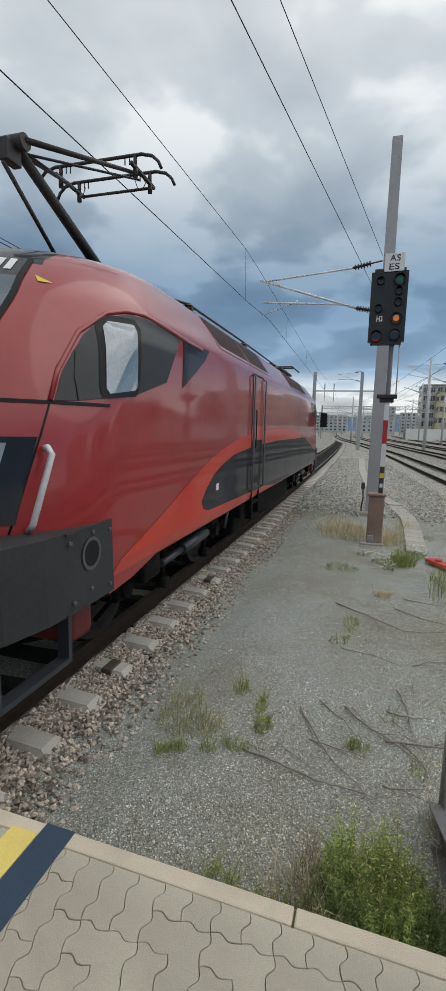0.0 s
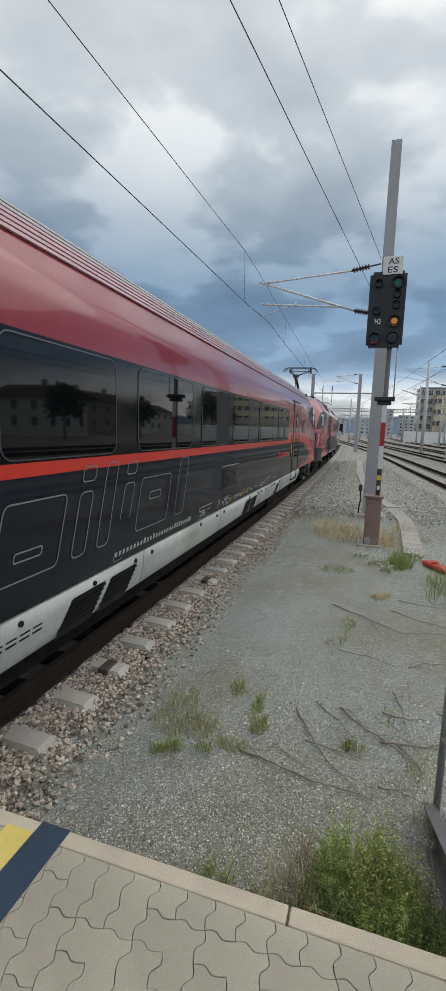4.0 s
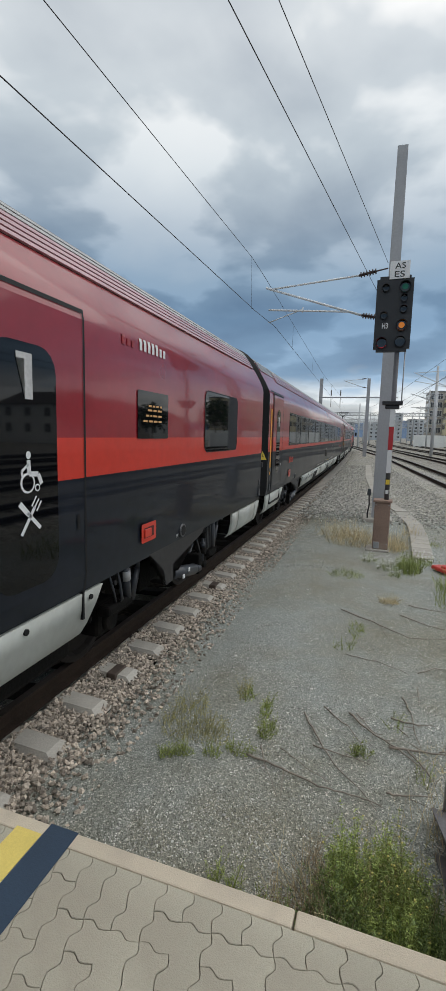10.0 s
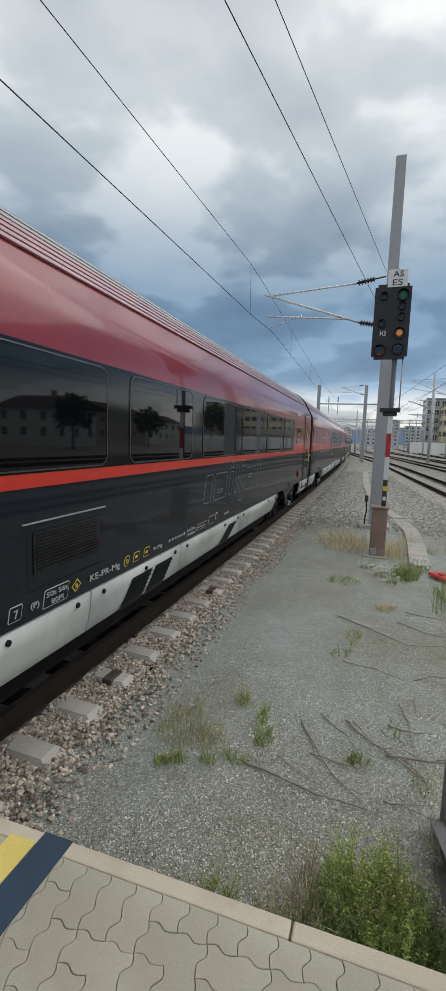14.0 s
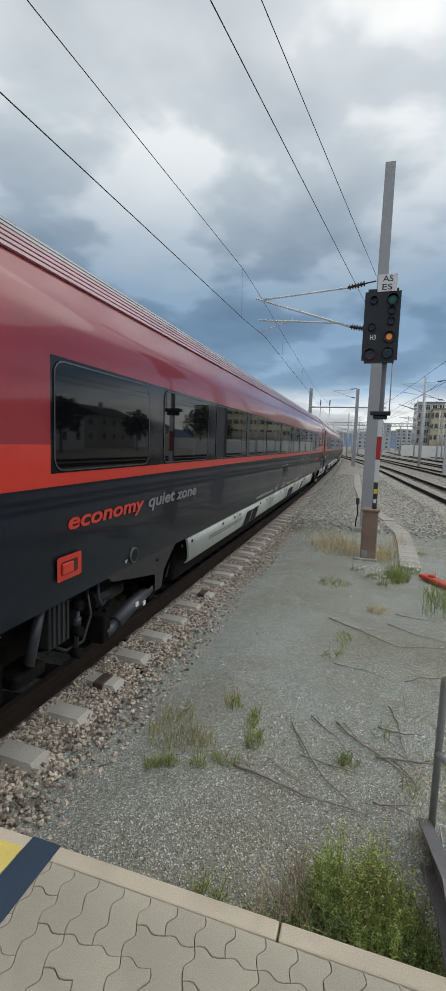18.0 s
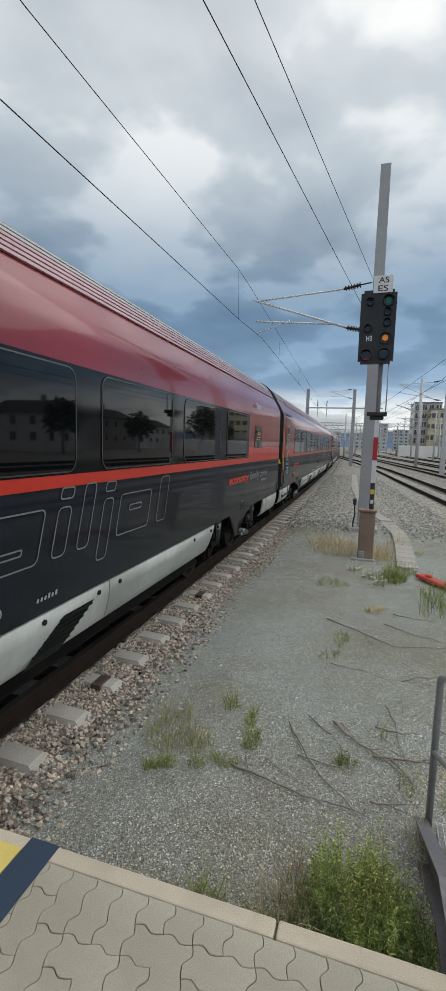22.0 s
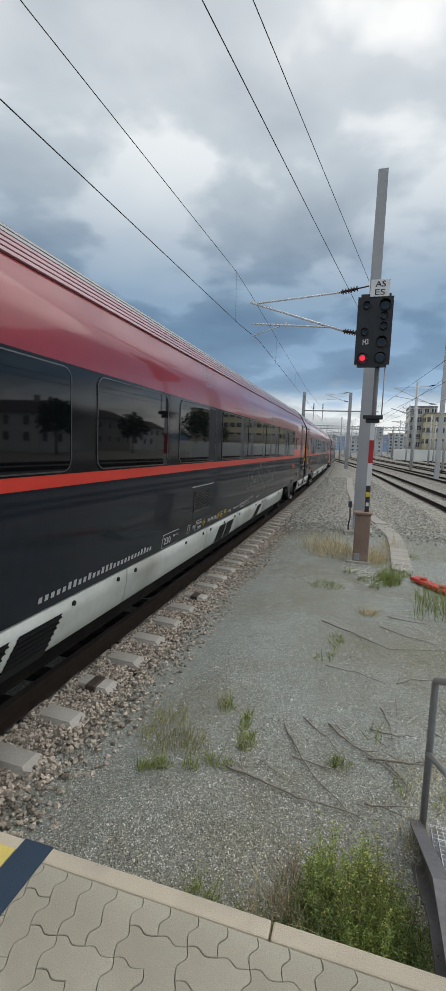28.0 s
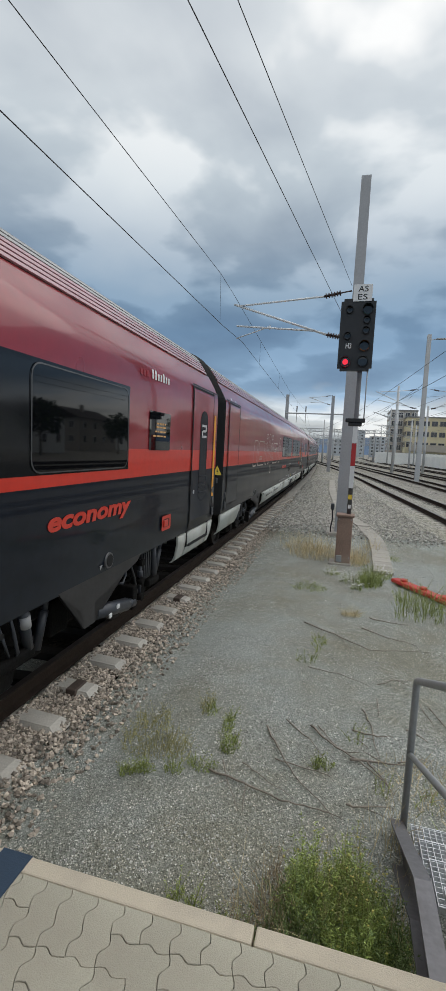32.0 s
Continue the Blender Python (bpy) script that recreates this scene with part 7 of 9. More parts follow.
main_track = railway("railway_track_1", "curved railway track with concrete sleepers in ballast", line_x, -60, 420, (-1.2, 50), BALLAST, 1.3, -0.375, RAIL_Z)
second_track = railway("railway_track_2", "second railway track joining from the side", side_line, -40, 150, (3, 62), BALLASTG, 1.6, -0.2)
for k, (off, spr) in enumerate(((4.6, 0.022), (9.2, 0.045), (14.2, 0.07), (19.0, 0.10))):
    railway(f"railway_track_{k + 3}", "far yard railway track on dark ballast", offset_line(off, spr), -20, 260, (999, 999), FARGRIT, 1.5, -0.2)
# the broad pale ballast field between the first two tracks
rows = []
for i, y in enumerate((12.3, 13.2, 14.5, 18, 24, 32, 44, 60, 80)):
    a, b = line_x(y) + 1.5, side_line(y) - 1.7
    row = []
    for k in range(25):
        u = k / 24
        yy = y + (0.55 * noise.noise(Vector((u * 9, 1, 2))) + 0.3 * noise.noise(Vector((u * 31, 4, 2))) if i == 0 else 0)
        row.append((a + (b - a) * u, yy, (-0.276 if i == 0 else -0.262 + 0.03 * math.sin(math.pi * u))))
    rows.append(row)
sheet("ballast_field", rows, 0, BALLASTG, "pale grey ballast field between two tracks", "ballast")


def stones(name, n, where, material, parent, label, r0=0.018, r1=0.042):
    """Loose stones, each a crooked octahedron."""
    rnd = random.Random(n)
    verts, faces = [], []
    for _ in range(n):
        x, y, z = where(rnd)
        r = rnd.uniform(r0, r1)
        q = Euler((rnd.random() * 6, rnd.random() * 6, rnd.random() * 6)).to_matrix()
        b = len(verts)
        for d in ((1, 0, 0), (-1, 0, 0), (0, 1, 0), (0, -1, 0), (0, 0, 1), (0, 0, -1), (0.62, 0.62, 0.62), (-0.6, -0.65, 0.6)):
            v = q @ (Vector(d) * r * rnd.uniform(0.65, 1.15))
            verts.append((x + v.x, y + v.y, z + v.z * 0.75))
        for f in ((0, 2, 6), (2, 4, 6), (4, 0, 6), (2, 1, 4), (1, 7, 4), (3, 7, 1), (4, 7, 3), (4, 3, 0), (2, 0, 5), (1, 2, 5), (3, 1, 5), (0, 3, 5)):
            faces.append([b + i for i in f])
    me = bpy.data.meshes.new(name)
    me.from_pydata(verts, [], faces)
    me.materials.append(material)
    ob = new(name, me)
    ob.parent = parent
    return tagged(ob, label, "ballast", kind="stuff")


def shoulder(r):
    y = r.uniform(-1.1, 14) if r.random() < 0.75 else r.uniform(14, 24)
    d = min(1.74, 0.84 + abs(r.gauss(0, 0.33)))
    heap = 0.07 * max(0.0, 1 - (d - 0.84) / 0.13)
    return line_x(y) + d, y, max(-0.362, ground_z(line_x(y) + d, y)) + heap + r.uniform(-0.012, 0.016)


stones("ballast_stones", 40000, shoulder, STONE, None, "brownish broken ballast stones beside the rail", 0.012, 0.029)


def field(r):
    y = max(10.2, 11.4 + 27 * r.random() ** 1.5 + r.gauss(0, 0.5))
    a, b = line_x(y) + 1.3, side_line(y) - 1.2
    return r.uniform(a, b), y, -0.235 + r.uniform(-0.01, 0.015)


stones("field_stones", 9000, field, STONEG, None, "pale grey broken ballast stones", 0.025, 0.05)


CLAMPR = mat("dull_rusty_clamp", (0.085, 0.062, 0.05), 0.8, var=0.3, scale=9, fine=60)
PEBBLE = mat("pale_pebble", (0.56, 0.56, 0.53), 0.9, var=0.2, per_island=0.5)
GRAVEL = mat("grey_gravel_stone", (0.27, 0.28, 0.255), 0.9, var=0.2, per_island=0.5)


def grit(r):
    while True:
        x, y = 1.45 + 3.9 * r.random(), -1.2 + 11 * r.random() ** 1.5
        # the grit gathers in drifts
        if r.random() < 0.35 + 0.9 * noise.noise(Vector((x * 1.3, y * 1.3, 9))):
            break
    return x, y, grit_z(x, y) + r.uniform(-0.002, 0.003)


stones("ground_grit", 42000, grit, PEBBLE, None, "pale pebbles scattered on the grit", 0.003, 0.0075)
stones("ground_gravel", 6001, grit, GRAVEL, None, "grey gravel stones scattered on the grit", 0.004, 0.010)
stones("ground_gravel", 160, grit, PEBBLE, None, "larger pale stones scattered on the grit", 0.010, 0.018)
# a dark clamp on one sleeper
bm = box(bmesh.new(), 0.98, 1.09, 1.13, 1.35, -0.42, -0.293, bevel=0.012)
tagged(part("sleeper_clamp", bm, CLAMPR), "rusty dark clamp round a sleeper end", "clamp")
bm = box(bmesh.new(), 0.96, 1.07, 4.13, 4.35, -0.42, -0.293, bevel=0.012)
tagged(part("sleeper_clamp", bm, CLAMPR), "rusty dark clamp round a sleeper end", "clamp")

# ---------------- platform ----------------
PZ = 0.44
plat = thing("platform", "platform end paved with wavy grey concrete pavers", "platform", kind="structure")
part("platform_base", box(bmesh.new(), 1.72, 9.0, -40, -1.31, -0.4, PZ - 0.022), JOINT, plat)
KW = 0.072
for x0 in (1.72, 2.28, 3.28, 4.28, 5.28, 6.28, 7.28):
    w = (2.28 if x0 < 2 else x0 + 1) - x0
    bm = box(bmesh.new(), x0 + 0.004, x0 + w - 0.004, -1.232 - KW, -1.232, -0.35, PZ, bevel=0.007)
    part("kerb_stone", bm, KERB, plat)


PU = 0.1078
WAVE = ((0, 0), (0.16, 0.75), (0.30, 1), (0.40, 0.5), (0.52, -0.5), (0.62, -1), (0.80, -0.7), (1, 0))


def wave(u, a):
    """A joint's bend over one unit."""
    u = u % 1.0
    for (u0, v0), (u1, v1) in zip(WAVE, WAVE[1:]):
        if u <= u1:
            return a * (v0 + (v1 - v0) * (u - u0) / (u1 - u0))
    return 0.0


def along(c, r0, r1):
    """The upright joint at column line c from row line r0 to r1 (rows count away from the kerb)."""
    n, pts = round(abs(r1 - r0)), []
    sgn = 1 if r1 > r0 else -1
    for k in range(n):
        for u, _ in (WAVE[:-1] if sgn > 0 else WAVE[:0:-1]):
            v = r0 + sgn * k + (u if sgn > 0 else u - 1)
            pts.append((c * PU + wave(v, 0.0115), -v * PU))
    return pts


def across(r, c0, c1):
    """The cross joint at row line r from column line c0 to c1; straight at the kerb."""
    n, pts = round(abs(c1 - c0)), []
    sgn = 1 if c1 > c0 else -1
    for k in range(n):
        for u, _ in (WAVE[:-1] if sgn > 0 else WAVE[:0:-1]):
            v = c0 + sgn * k + (u if sgn > 0 else u - 1)
            pts.append((v * PU, -r * PU + (0 if r == 0 else wave(v, 0.0095))))
    return pts


def paver(walk_round):
    """One stone inside a closed run of joints; the run lists corners (column, row)."""
    out = []
    for (c0, r0), (c1, r1) in zip(walk_round, walk_round[1:] + walk_round[:1]):
        out += along(c0, r0, r1) if c0 == c1 else across(r0, c0, c1)
    n = len(out)
    area = sum(out[i][0] * out[(i + 1) % n][1] - out[(i + 1) % n][0] * out[i][1] for i in range(n))
    if area < 0:
        out = out[::-1]

    def inset(g):
        pts = []
        for i in range(n):
            (xa, ya), (x, y), (xb, yb) = out[i - 1], out[i], out[(i + 1) % n]
            dx, dy = xb - xa, yb - ya
            l = math.hypot(dx, dy)
            pts.append((x - dy / l * g, y + dx / l * g))
        return pts

    verts, faces = [], []
    for g, z in ((0.0011, -0.03), (0.0011, -0.0022), (0.0026, 0.0)):
        verts += [(x, y, z) for x, y in inset(g)]
    for k in (0, n):
        faces += [(k + i, k + (i + 1) % n, k + n + (i + 1) % n, k + n + i) for i in range(n)]
    faces.append(tuple(range(2 * n, 3 * n)))
    return verts, faces


EDGE1, EDGE2 = paver([(0, 0), (0, 1), (1, 1), (1, 0)]), paver([(0, 0), (0, 2), (1, 2), (1, 0)])
LONG = paver([(0, 1), (0, 3), (1, 3), (1, 1)])
HOOK_A = paver([(0, 1), (0, 2), (1, 2), (1, 3), (2, 3), (2, 1)])
HOOK_B = paver([(0, 2), (0, 4), (2, 4), (2, 3), (1, 3), (1, 2)])
X0, YE = 2.376, -1.232 - KW - 0.003
SHAPES = {}
for nm, (vs, fs) in (("edge1", EDGE1), ("edge2", EDGE2), ("long", LONG), ("hook_a", HOOK_A), ("hook_b", HOOK_B)):
    me = bpy.data.meshes.new("paver")
    me.from_pydata(vs, [], fs)
    me.materials.append(PAVER)
    SHAPES[nm] = (me, vs, fs)
LAID = []
for pair in range(-3, 30):
    c = 2 * pair
    if pair <= 0:
        LAID += [("edge1", c, 0), ("edge2", c + 1, 0)]
        LAID += [("long", c, 2 * k) for k in range(0, 50)] + [("long", c + 1, 1 + 2 * k) for k in range(0, 50)]
    else:
        d = 1 if pair == 1 else 0
        LAID += [("edge2" if d else "edge1", c + q, 0) for q in (0, 1)]
        for k in range(0, 33):
            LAID += [("hook_a", c, 3 * k + d), ("hook_b", c, 3 * k + d)]
verts, faces = [], []
for nm, c, r in LAID:
    me, vs, fs = SHAPES[nm]
    if c < -4 or X0 + (c + 2) * PU > 8.97:
        continue
    if r < 9 and -2 <= c < 14:
        ob = new("paver", me)
        ob.parent, ob.matrix_basis = plat, pose(X0 + c * PU, YE - r * PU, PZ + 0.0012 * random.uniform(-1, 1), random.gauss(0, 0.25), random.gauss(0, 0.25))
    else:
        b = len(verts)
        verts.extend((x + X0 + c * PU, y + YE - r * PU, z + PZ) for x, y, z in vs)
        faces.extend(tuple(i + b for i in f) for f in fs)
me = bpy.data.meshes.new("paving_field")
me.from_pydata(verts, [], faces)
me.materials.append(PAVER)
field_ob = new("paving_field", me)
field_ob.parent = plat
tagged(field_ob, kind="stuff")
for nm, xa, xb, m, ytop in (("yellow_line", 2.10, 2.225, YLINE, -1.29), ("blue_line", 2.229, 2.365, BLINE, -1.233)):
    bm = bmesh.new()
    box(bm, xa, xb, -12, ytop, PZ + 0.002, PZ + 0.0045)
    part(nm, bm, m, plat, "worn yellow painted safety line" if nm[0] == "y" else "dark blue painted line")

# ---------------- steel steps at the platform end ----------------
# stained steel, its base darkened for the shadow inside the channel
STEELSH = mat("shade_darkened_weathered_steel", (0.20, 0.195, 0.205), 0.55, metal=0.35, var=0.18, scale=3, fine=35, alt=(0.13, 0.12, 0.12), alt_at=0.56, alt_w=0.12, bump=0.04)
stairs = thing("steel_steps", "galvanised steel grating steps with tubular handrail", "stairs")
for x in (3.935, 4.95):
    bm = bmesh.new()
    # channel section: level at the platform, then sloping down to the ground
    run = [Vector((x, -1.22, 0.20)), Vector((x, -0.62, 0.20)), Vector((x, 0.26, -0.215))]
    for dz0, dz1, dx0, dx1 in ((-0.19, 0.03, 0.0, 0.012), (0.018, 0.03, -0.065, 0.0), (-0.19, -0.178, -0.065, 0.0)):
        vs = [[bm.verts.new((p.x + dx, p.y, p.z + dz)) for dx, dz in ((dx0, dz0), (dx1, dz0), (dx1, dz1), (dx0, dz1))] for p in run]
        for va, vb in zip(vs, vs[1:]):
            for k in range(4):
                bm.faces.new((va[k], va[(k + 1) % 4], vb[(k + 1) % 4], vb[k]))
        bm.faces.new(vs[0]), bm.faces.new(vs[-1])
    for y, z in ((-0.42, 0.04), (-0.22, -0.05)):
        tube(bm, (x - 0.006, y, z), (x, y, z), 0.016, seg=8)
    bmesh.ops.recalc_face_normals(bm, faces=bm.faces)
    part("stringer", bm, STEELSH, stairs)
for k, (y, z) in enumerate(((-1.05, 0.21), (-0.74, 0.21), (-0.42, 0.06), (-0.14, -0.07), (0.13, -0.2))):
    bm = bmesh.new()
    box(bm, 4.0, 4.94, y - 0.135, y - 0.13, z - 0.035, z)
    box(bm, 4.0, 4.94, y + 0.13, y + 0.135, z - 0.035, z)
    for i in range(28):
        x = 4.0 + 0.0345 * i
        box(bm, x, x + 0.003, y - 0.13, y + 0.13, z - 0.03, z)
    for i in range(9):
        yy = y - 0.12 + 0.03 * i
        box(bm, 4.0, 4.94, yy, yy + 0.003, z - 0.028, z - 0.002)
    part("grating_tread", bm, ALU, stairs)
bm = pipe(bmesh.new(), [(3.957, 0.262, -0.27), (3.957, 0.262, 0.70), (3.957, 0.245, 0.745), (3.957, 0.20, 0.775), (3.957, -1.25, 1.42), (3.957, -2.3, 1.44)], 0.022, 10)
part("handrail", bm, STEEL, stairs)
bm = tube(bmesh.new(), (3.957, 0.262, 0.262), (3.957, -1.25, 0.95), 0.018, seg=10)
part("knee_rail", bm, STEEL, stairs)
bm = tube(bmesh.new(), (3.957, -1.22, 0.30), (3.957, -1.22, 1.41), 0.022, seg=10)
part("post", bm, STEEL, stairs)


stairs.matrix_basis = pose(0.03, 0, 0)


# ---------------- signals ----------------
POSTD = mat("dark_grey_post_paint", (0.10, 0.10, 0.11), 0.55, var=0.15, scale=3, fine=30)


def build_signal(label):
    """A colour-light main signal: casing at the foot, striped post and a broad black head."""
    sg = thing("railway_signal", label, "signal", group="colour-light signals")
    # foot casing with a sloped lid
    bm = bmesh.new()
    box(bm, -0.09, 0.23, -0.15, 0.17, -0.05, 1.0, bevel=0.02)
    box(bm, -0.12, 0.26, -0.18, 0.20, 1.0, 1.05, bevel=0.012)
    cas = part("casing", bm, RUSTBOX, sg, "rust-stained brown post casing")
    for z in (0.95, 0.12):
        for x in (-0.06, 0.20):
            part("casing_bolt", tube(bmesh.new(), (x, -0.15, z), (x, -0.165, z), 0.014, seg=6), STEEL, cas)
    part("casing_lock", box(bmesh.new(), -0.07, 0.05, -0.19, -0.15, 0.02, 0.16, bevel=0.01), STEEL, cas)
    part("footing", boxed(-0.22, 0.26, -0.24, 0.26, -0.12, 0.0, 0.02), PATH_C, sg)
    # post: grey tube, then red and white plate
    bm = tube(bmesh.new(), (0.135, 0.02, 1.05), (0.135, 0.02, 4.1), 0.048, seg=14)
    part("post", bm, POSTD, sg)
    for z0, z1, m in ((1.62, 2.10, SIGNW), (2.10, 2.58, POSTR), (2.58, 3.0, SIGNW)):
        part("band_plate", boxed(0.088, 0.182, -0.062, -0.05, z0, z1 - 0.004, 0.003), m, sg)
    part("hazard_sticker", boxed(0.095, 0.175, -0.064, -0.056, 1.38, 1.48), SIGNY, sg, "yellow warning sticker")
    part("tag_plate", boxed(0.105, 0.165, -0.064, -0.056, 1.18, 1.26), SIGNW, sg)
    # bracket and ladder rod
    bm = box(bmesh.new(), -0.08, 0.32, -0.12, 0.10, 3.02, 3.10, bevel=0.012)
    box(bm, -0.02, 0.26, -0.09, 0.08, 2.94, 3.02, bevel=0.02)
    part("bracket", bm, BLACKM, sg)
    part("conduit", tube(bmesh.new(), (0.29, 0.0, 3.02), (0.29, 0.0, 4.12), 0.012, seg=6), STEEL, sg)
    # head
    bm = box(bmesh.new(), -0.335, 0.365, -0.05, 0.05, 4.09, 5.555)
    bmesh.ops.bevel(bm, geom=[e for e in bm.edges if abs(e.verts[0].co.x - e.verts[1].co.x) < 1e-5 and abs(e.verts[0].co.z - e.verts[1].co.z) < 1e-5], offset=0.055, segments=4, affect="EDGES")
    head = part("head", bm, BLACKM, sg, "broad black signal head")
    lamps = {}
    for nm, x, z, r in (("a", -0.155, 5.33, 0.062), ("b", 0.205, 5.335, 0.095), ("c", 0.20, 5.12, 0.062), ("d", 0.20, 4.91, 0.062), ("e", -0.165, 4.80, 0.062), ("f", 0.185, 4.60, 0.095), ("g", -0.175, 4.27, 0.095), ("h", 0.175, 4.28, 0.095)):
        bm, n = bmesh.new(), 20
        ra, rb = [], []
        for k in range(n):
            a = 2 * math.pi * k / n
            long = 0.13 if math.sin(a) > -0.35 else 0.04
            ra.append(bm.verts.new((x + r * 1.12 * math.cos(a), -0.05, z + r * 1.12 * math.sin(a))))
            rb.append(bm.verts.new((x + r * 1.12 * math.cos(a), -0.05 - long, z + r * 1.12 * math.sin(a) - 0.015)))
        for k in range(n):
            bm.faces.new((ra[k], ra[(k + 1) % n], rb[(k + 1) % n], rb[k]))
        part("hood", bm, BLACKM, head)
        # a turning disc: one face dark, the other lit
        bm = bmesh.new()
        fa = [bm.verts.new((r * math.cos(2 * math.pi * k / n), -0.006, r * math.sin(2 * math.pi * k / n))) for k in range(n)]
        fb = [bm.verts.new((r * math.cos(2 * math.pi * k / n), 0.006, r * math.sin(2 * math.pi * k / n))) for k in range(n)]
        fi = [bm.verts.new((0.62 * v.co.x, -0.004, 0.62 * v.co.z)) for v in fa]
        bm.faces.new(fi)
        for k in range(n):
            bm.faces.new((fa[k], fa[(k + 1) % n], fi[(k + 1) % n], fi[k])).material_index = 1
        bm.faces.new(fb[::-1]).material_index = 1
        for k in range(n):
            bm.faces.new((fa[k], fb[k], fb[(k + 1) % n], fa[(k + 1) % n]))
        bmesh.ops.recalc_face_normals(bm, faces=bm.faces)
        lit = {"b": LITG, "f": LITO, "g": LITR}.get(nm)
        ln = part("lens", bm, [lit or LENS, LENS], head)
        ln.matrix_basis = pose(x, -0.06 if lit is None else -0.06, z)
        lamps[nm] = ln
    # a pocket behind each turning disc keeps the head solid
    sgn = part("sign_plate", boxed(-0.105, 0.27, -0.07, -0.06, 5.49, 5.83, 0.006), SIGNW, sg, "white sign plate with black letters")
    for text, z, w in (("AS", 5.685, 0.20), ("ES", 5.525, 0.19)):
        letter_part("sign_text", text, 0.115, SIGNK, sgn, Matrix(((1, 0, 0, -0.012), (0, 0, -1, -0.0725), (0, 1, 0, z), (0, 0, 0, 1))), width=w, bold=0.0005)
    letter_part("head_text", "H3", 0.105, SIGNW, head, Matrix(((1, 0, 0, -0.19), (0, 0, -1, -0.053), (0, 1, 0, 4.55), (0, 0, 0, 1))), width=0.115, bold=0.003)
    return sg, lamps


signal, lamps = build_signal("colour-light railway signal with a rust-stained casing at its foot")
signal.matrix_basis = pose(3.455, 7.77, -0.24, 0, 0, -1.0)
signal_far = copy_thing(signal, pose(-3.55, 10.75, 0.15, 0, 0, 0))
signal_far["label"] = "colour-light railway signal beyond the train"


# ---------------- masts and wires ----------------
def mast(m, h, label, w0=0.34, w1=0.26, group="catenary masts", lamp=False, paint=None):
    ms = thing("catenary_mast", label, "mast", m, group)
    bm = bmesh.new()
    # tapered H-section
    for x0, x1, y0, y1 in ((-0.5, 0.5, -0.5, -0.42), (-0.5, 0.5, 0.42, 0.5), (-0.04, 0.04, -0.42, 0.42)):
        vs = [[bm.verts.new((x * w, y * w, z)) for x, y in ((x0, y0), (x1, y0), (x1, y1), (x0, y1))] for w, z in ((w0, -0.1), (w1, h))]
        for k in range(4):
            bm.faces.new((vs[0][k], vs[0][(k + 1) % 4], vs[1][(k + 1) % 4], vs[1][k]))
        bm.faces.new(vs[1])
        bm.faces.new(vs[0])
    bmesh.ops.recalc_face_normals(bm, faces=bm.faces)
    part("shaft", bm, paint or MASTC, ms)
    part("footing", boxed(-0.4, 0.4, -0.4, 0.4, -0.3, 0.03, 0.03), PATH_C, ms)
    if lamp:
        bm = tube(bmesh.new(), (0, 0, h - 0.5), (0.7, 0, h - 0.4), 0.03, seg=6)
        box(bm, 0.6, 1.5, -0.12, 0.12, h - 0.45, h - 0.33, bevel=0.03)
        part("yard_lamp", bm, STEEL, ms)
    return ms


def insulator(bm, a, b, r, n=6):
    a, b = Vector(a), Vector(b)
    for k in range(n):
        p, q = a.lerp(b, k / n), a.lerp(b, (k + 0.45) / n)
        tube(bm, p, q, r, r, 8)
        tube(bm, q, a.lerp(b, (k + 1) / n), r * 0.5, r * 0.5, 8)


def cantilever(m, reach, z_top, z_mid, z_low, side=-1, reg=None, label="tubular steel catenary cantilever with brown insulators"):
    """Tubes from the mast's face at x = 0 out over the track."""
    c = thing("cantilever", label, "cantilever", m, "cantilevers")
    s = side
    bm = tube(bmesh.new(), (s * 0.75, 0, z_top - 0.13), (s * (reach + 0.02), 0, z_top - 0.33), 0.027, seg=8)
    part("top_tube", bm, ALU, c)
    bm = tube(bmesh.new(), (s * 0.62, 0, z_mid + 0.06), (s * (reach + 0.15), 0, z_top - 0.28), 0.032, seg=8)
    part("strut_tube", bm, ALU, c)
    bm = tube(bmesh.new(), (s * 0.95, 0, z_mid + 0.17), (s * (reach + 0.05), 0, z_low), 0.027, seg=8)
    part("register_tube", bm, ALU, c)
    if reg:
        bm = tube(bmesh.new(), (s * (reach - 0.95), 0, z_low - 0.03), reg, 0.016, seg=6)
        tube(bm, (s * (reach - 0.95), 0, z_low - 0.12), (s * (reach - 0.95), 0, z_low + 0.02), 0.016, seg=6)
        part("steady_arm", bm, ALU, c)
    bm = bmesh.new()
    insulator(bm, (s * 0.30, 0, z_top - 0.05), (s * 0.75, 0, z_top - 0.13), 0.075)
    insulator(bm, (s * 0.2, 0, z_mid - 0.02), (s * 0.62, 0, z_mid + 0.06), 0.075)
    tube(bm, (0, 0, z_top), (s * 0.3, 0, z_top - 0.05), 0.02, seg=6)
    tube(bm, (0, 0, z_mid - 0.06), (s * 0.2, 0, z_mid - 0.02), 0.02, seg=6)
    tagged(part("insulators", bm, INSUL, c), kind="stuff")
    return c


mast(pose(3.42, 11.45, -0.2), 9.85, "tall grey tapered steel mast behind the signal")
cantilever(pose(3.26, 11.3, 0), 3.20, 6.62, 5.38, 5.72, -1, (-3.30, 0.25, 5.42))


def wire(name, pts, r, label, parent=None, sag=0.0):
    bm = pipe(bmesh.new(), pts, r, 6)
    ob = part(name, bm, WIRE, parent)
    if parent is None:
        tagged(ob, label, "overhead wire")
    return ob


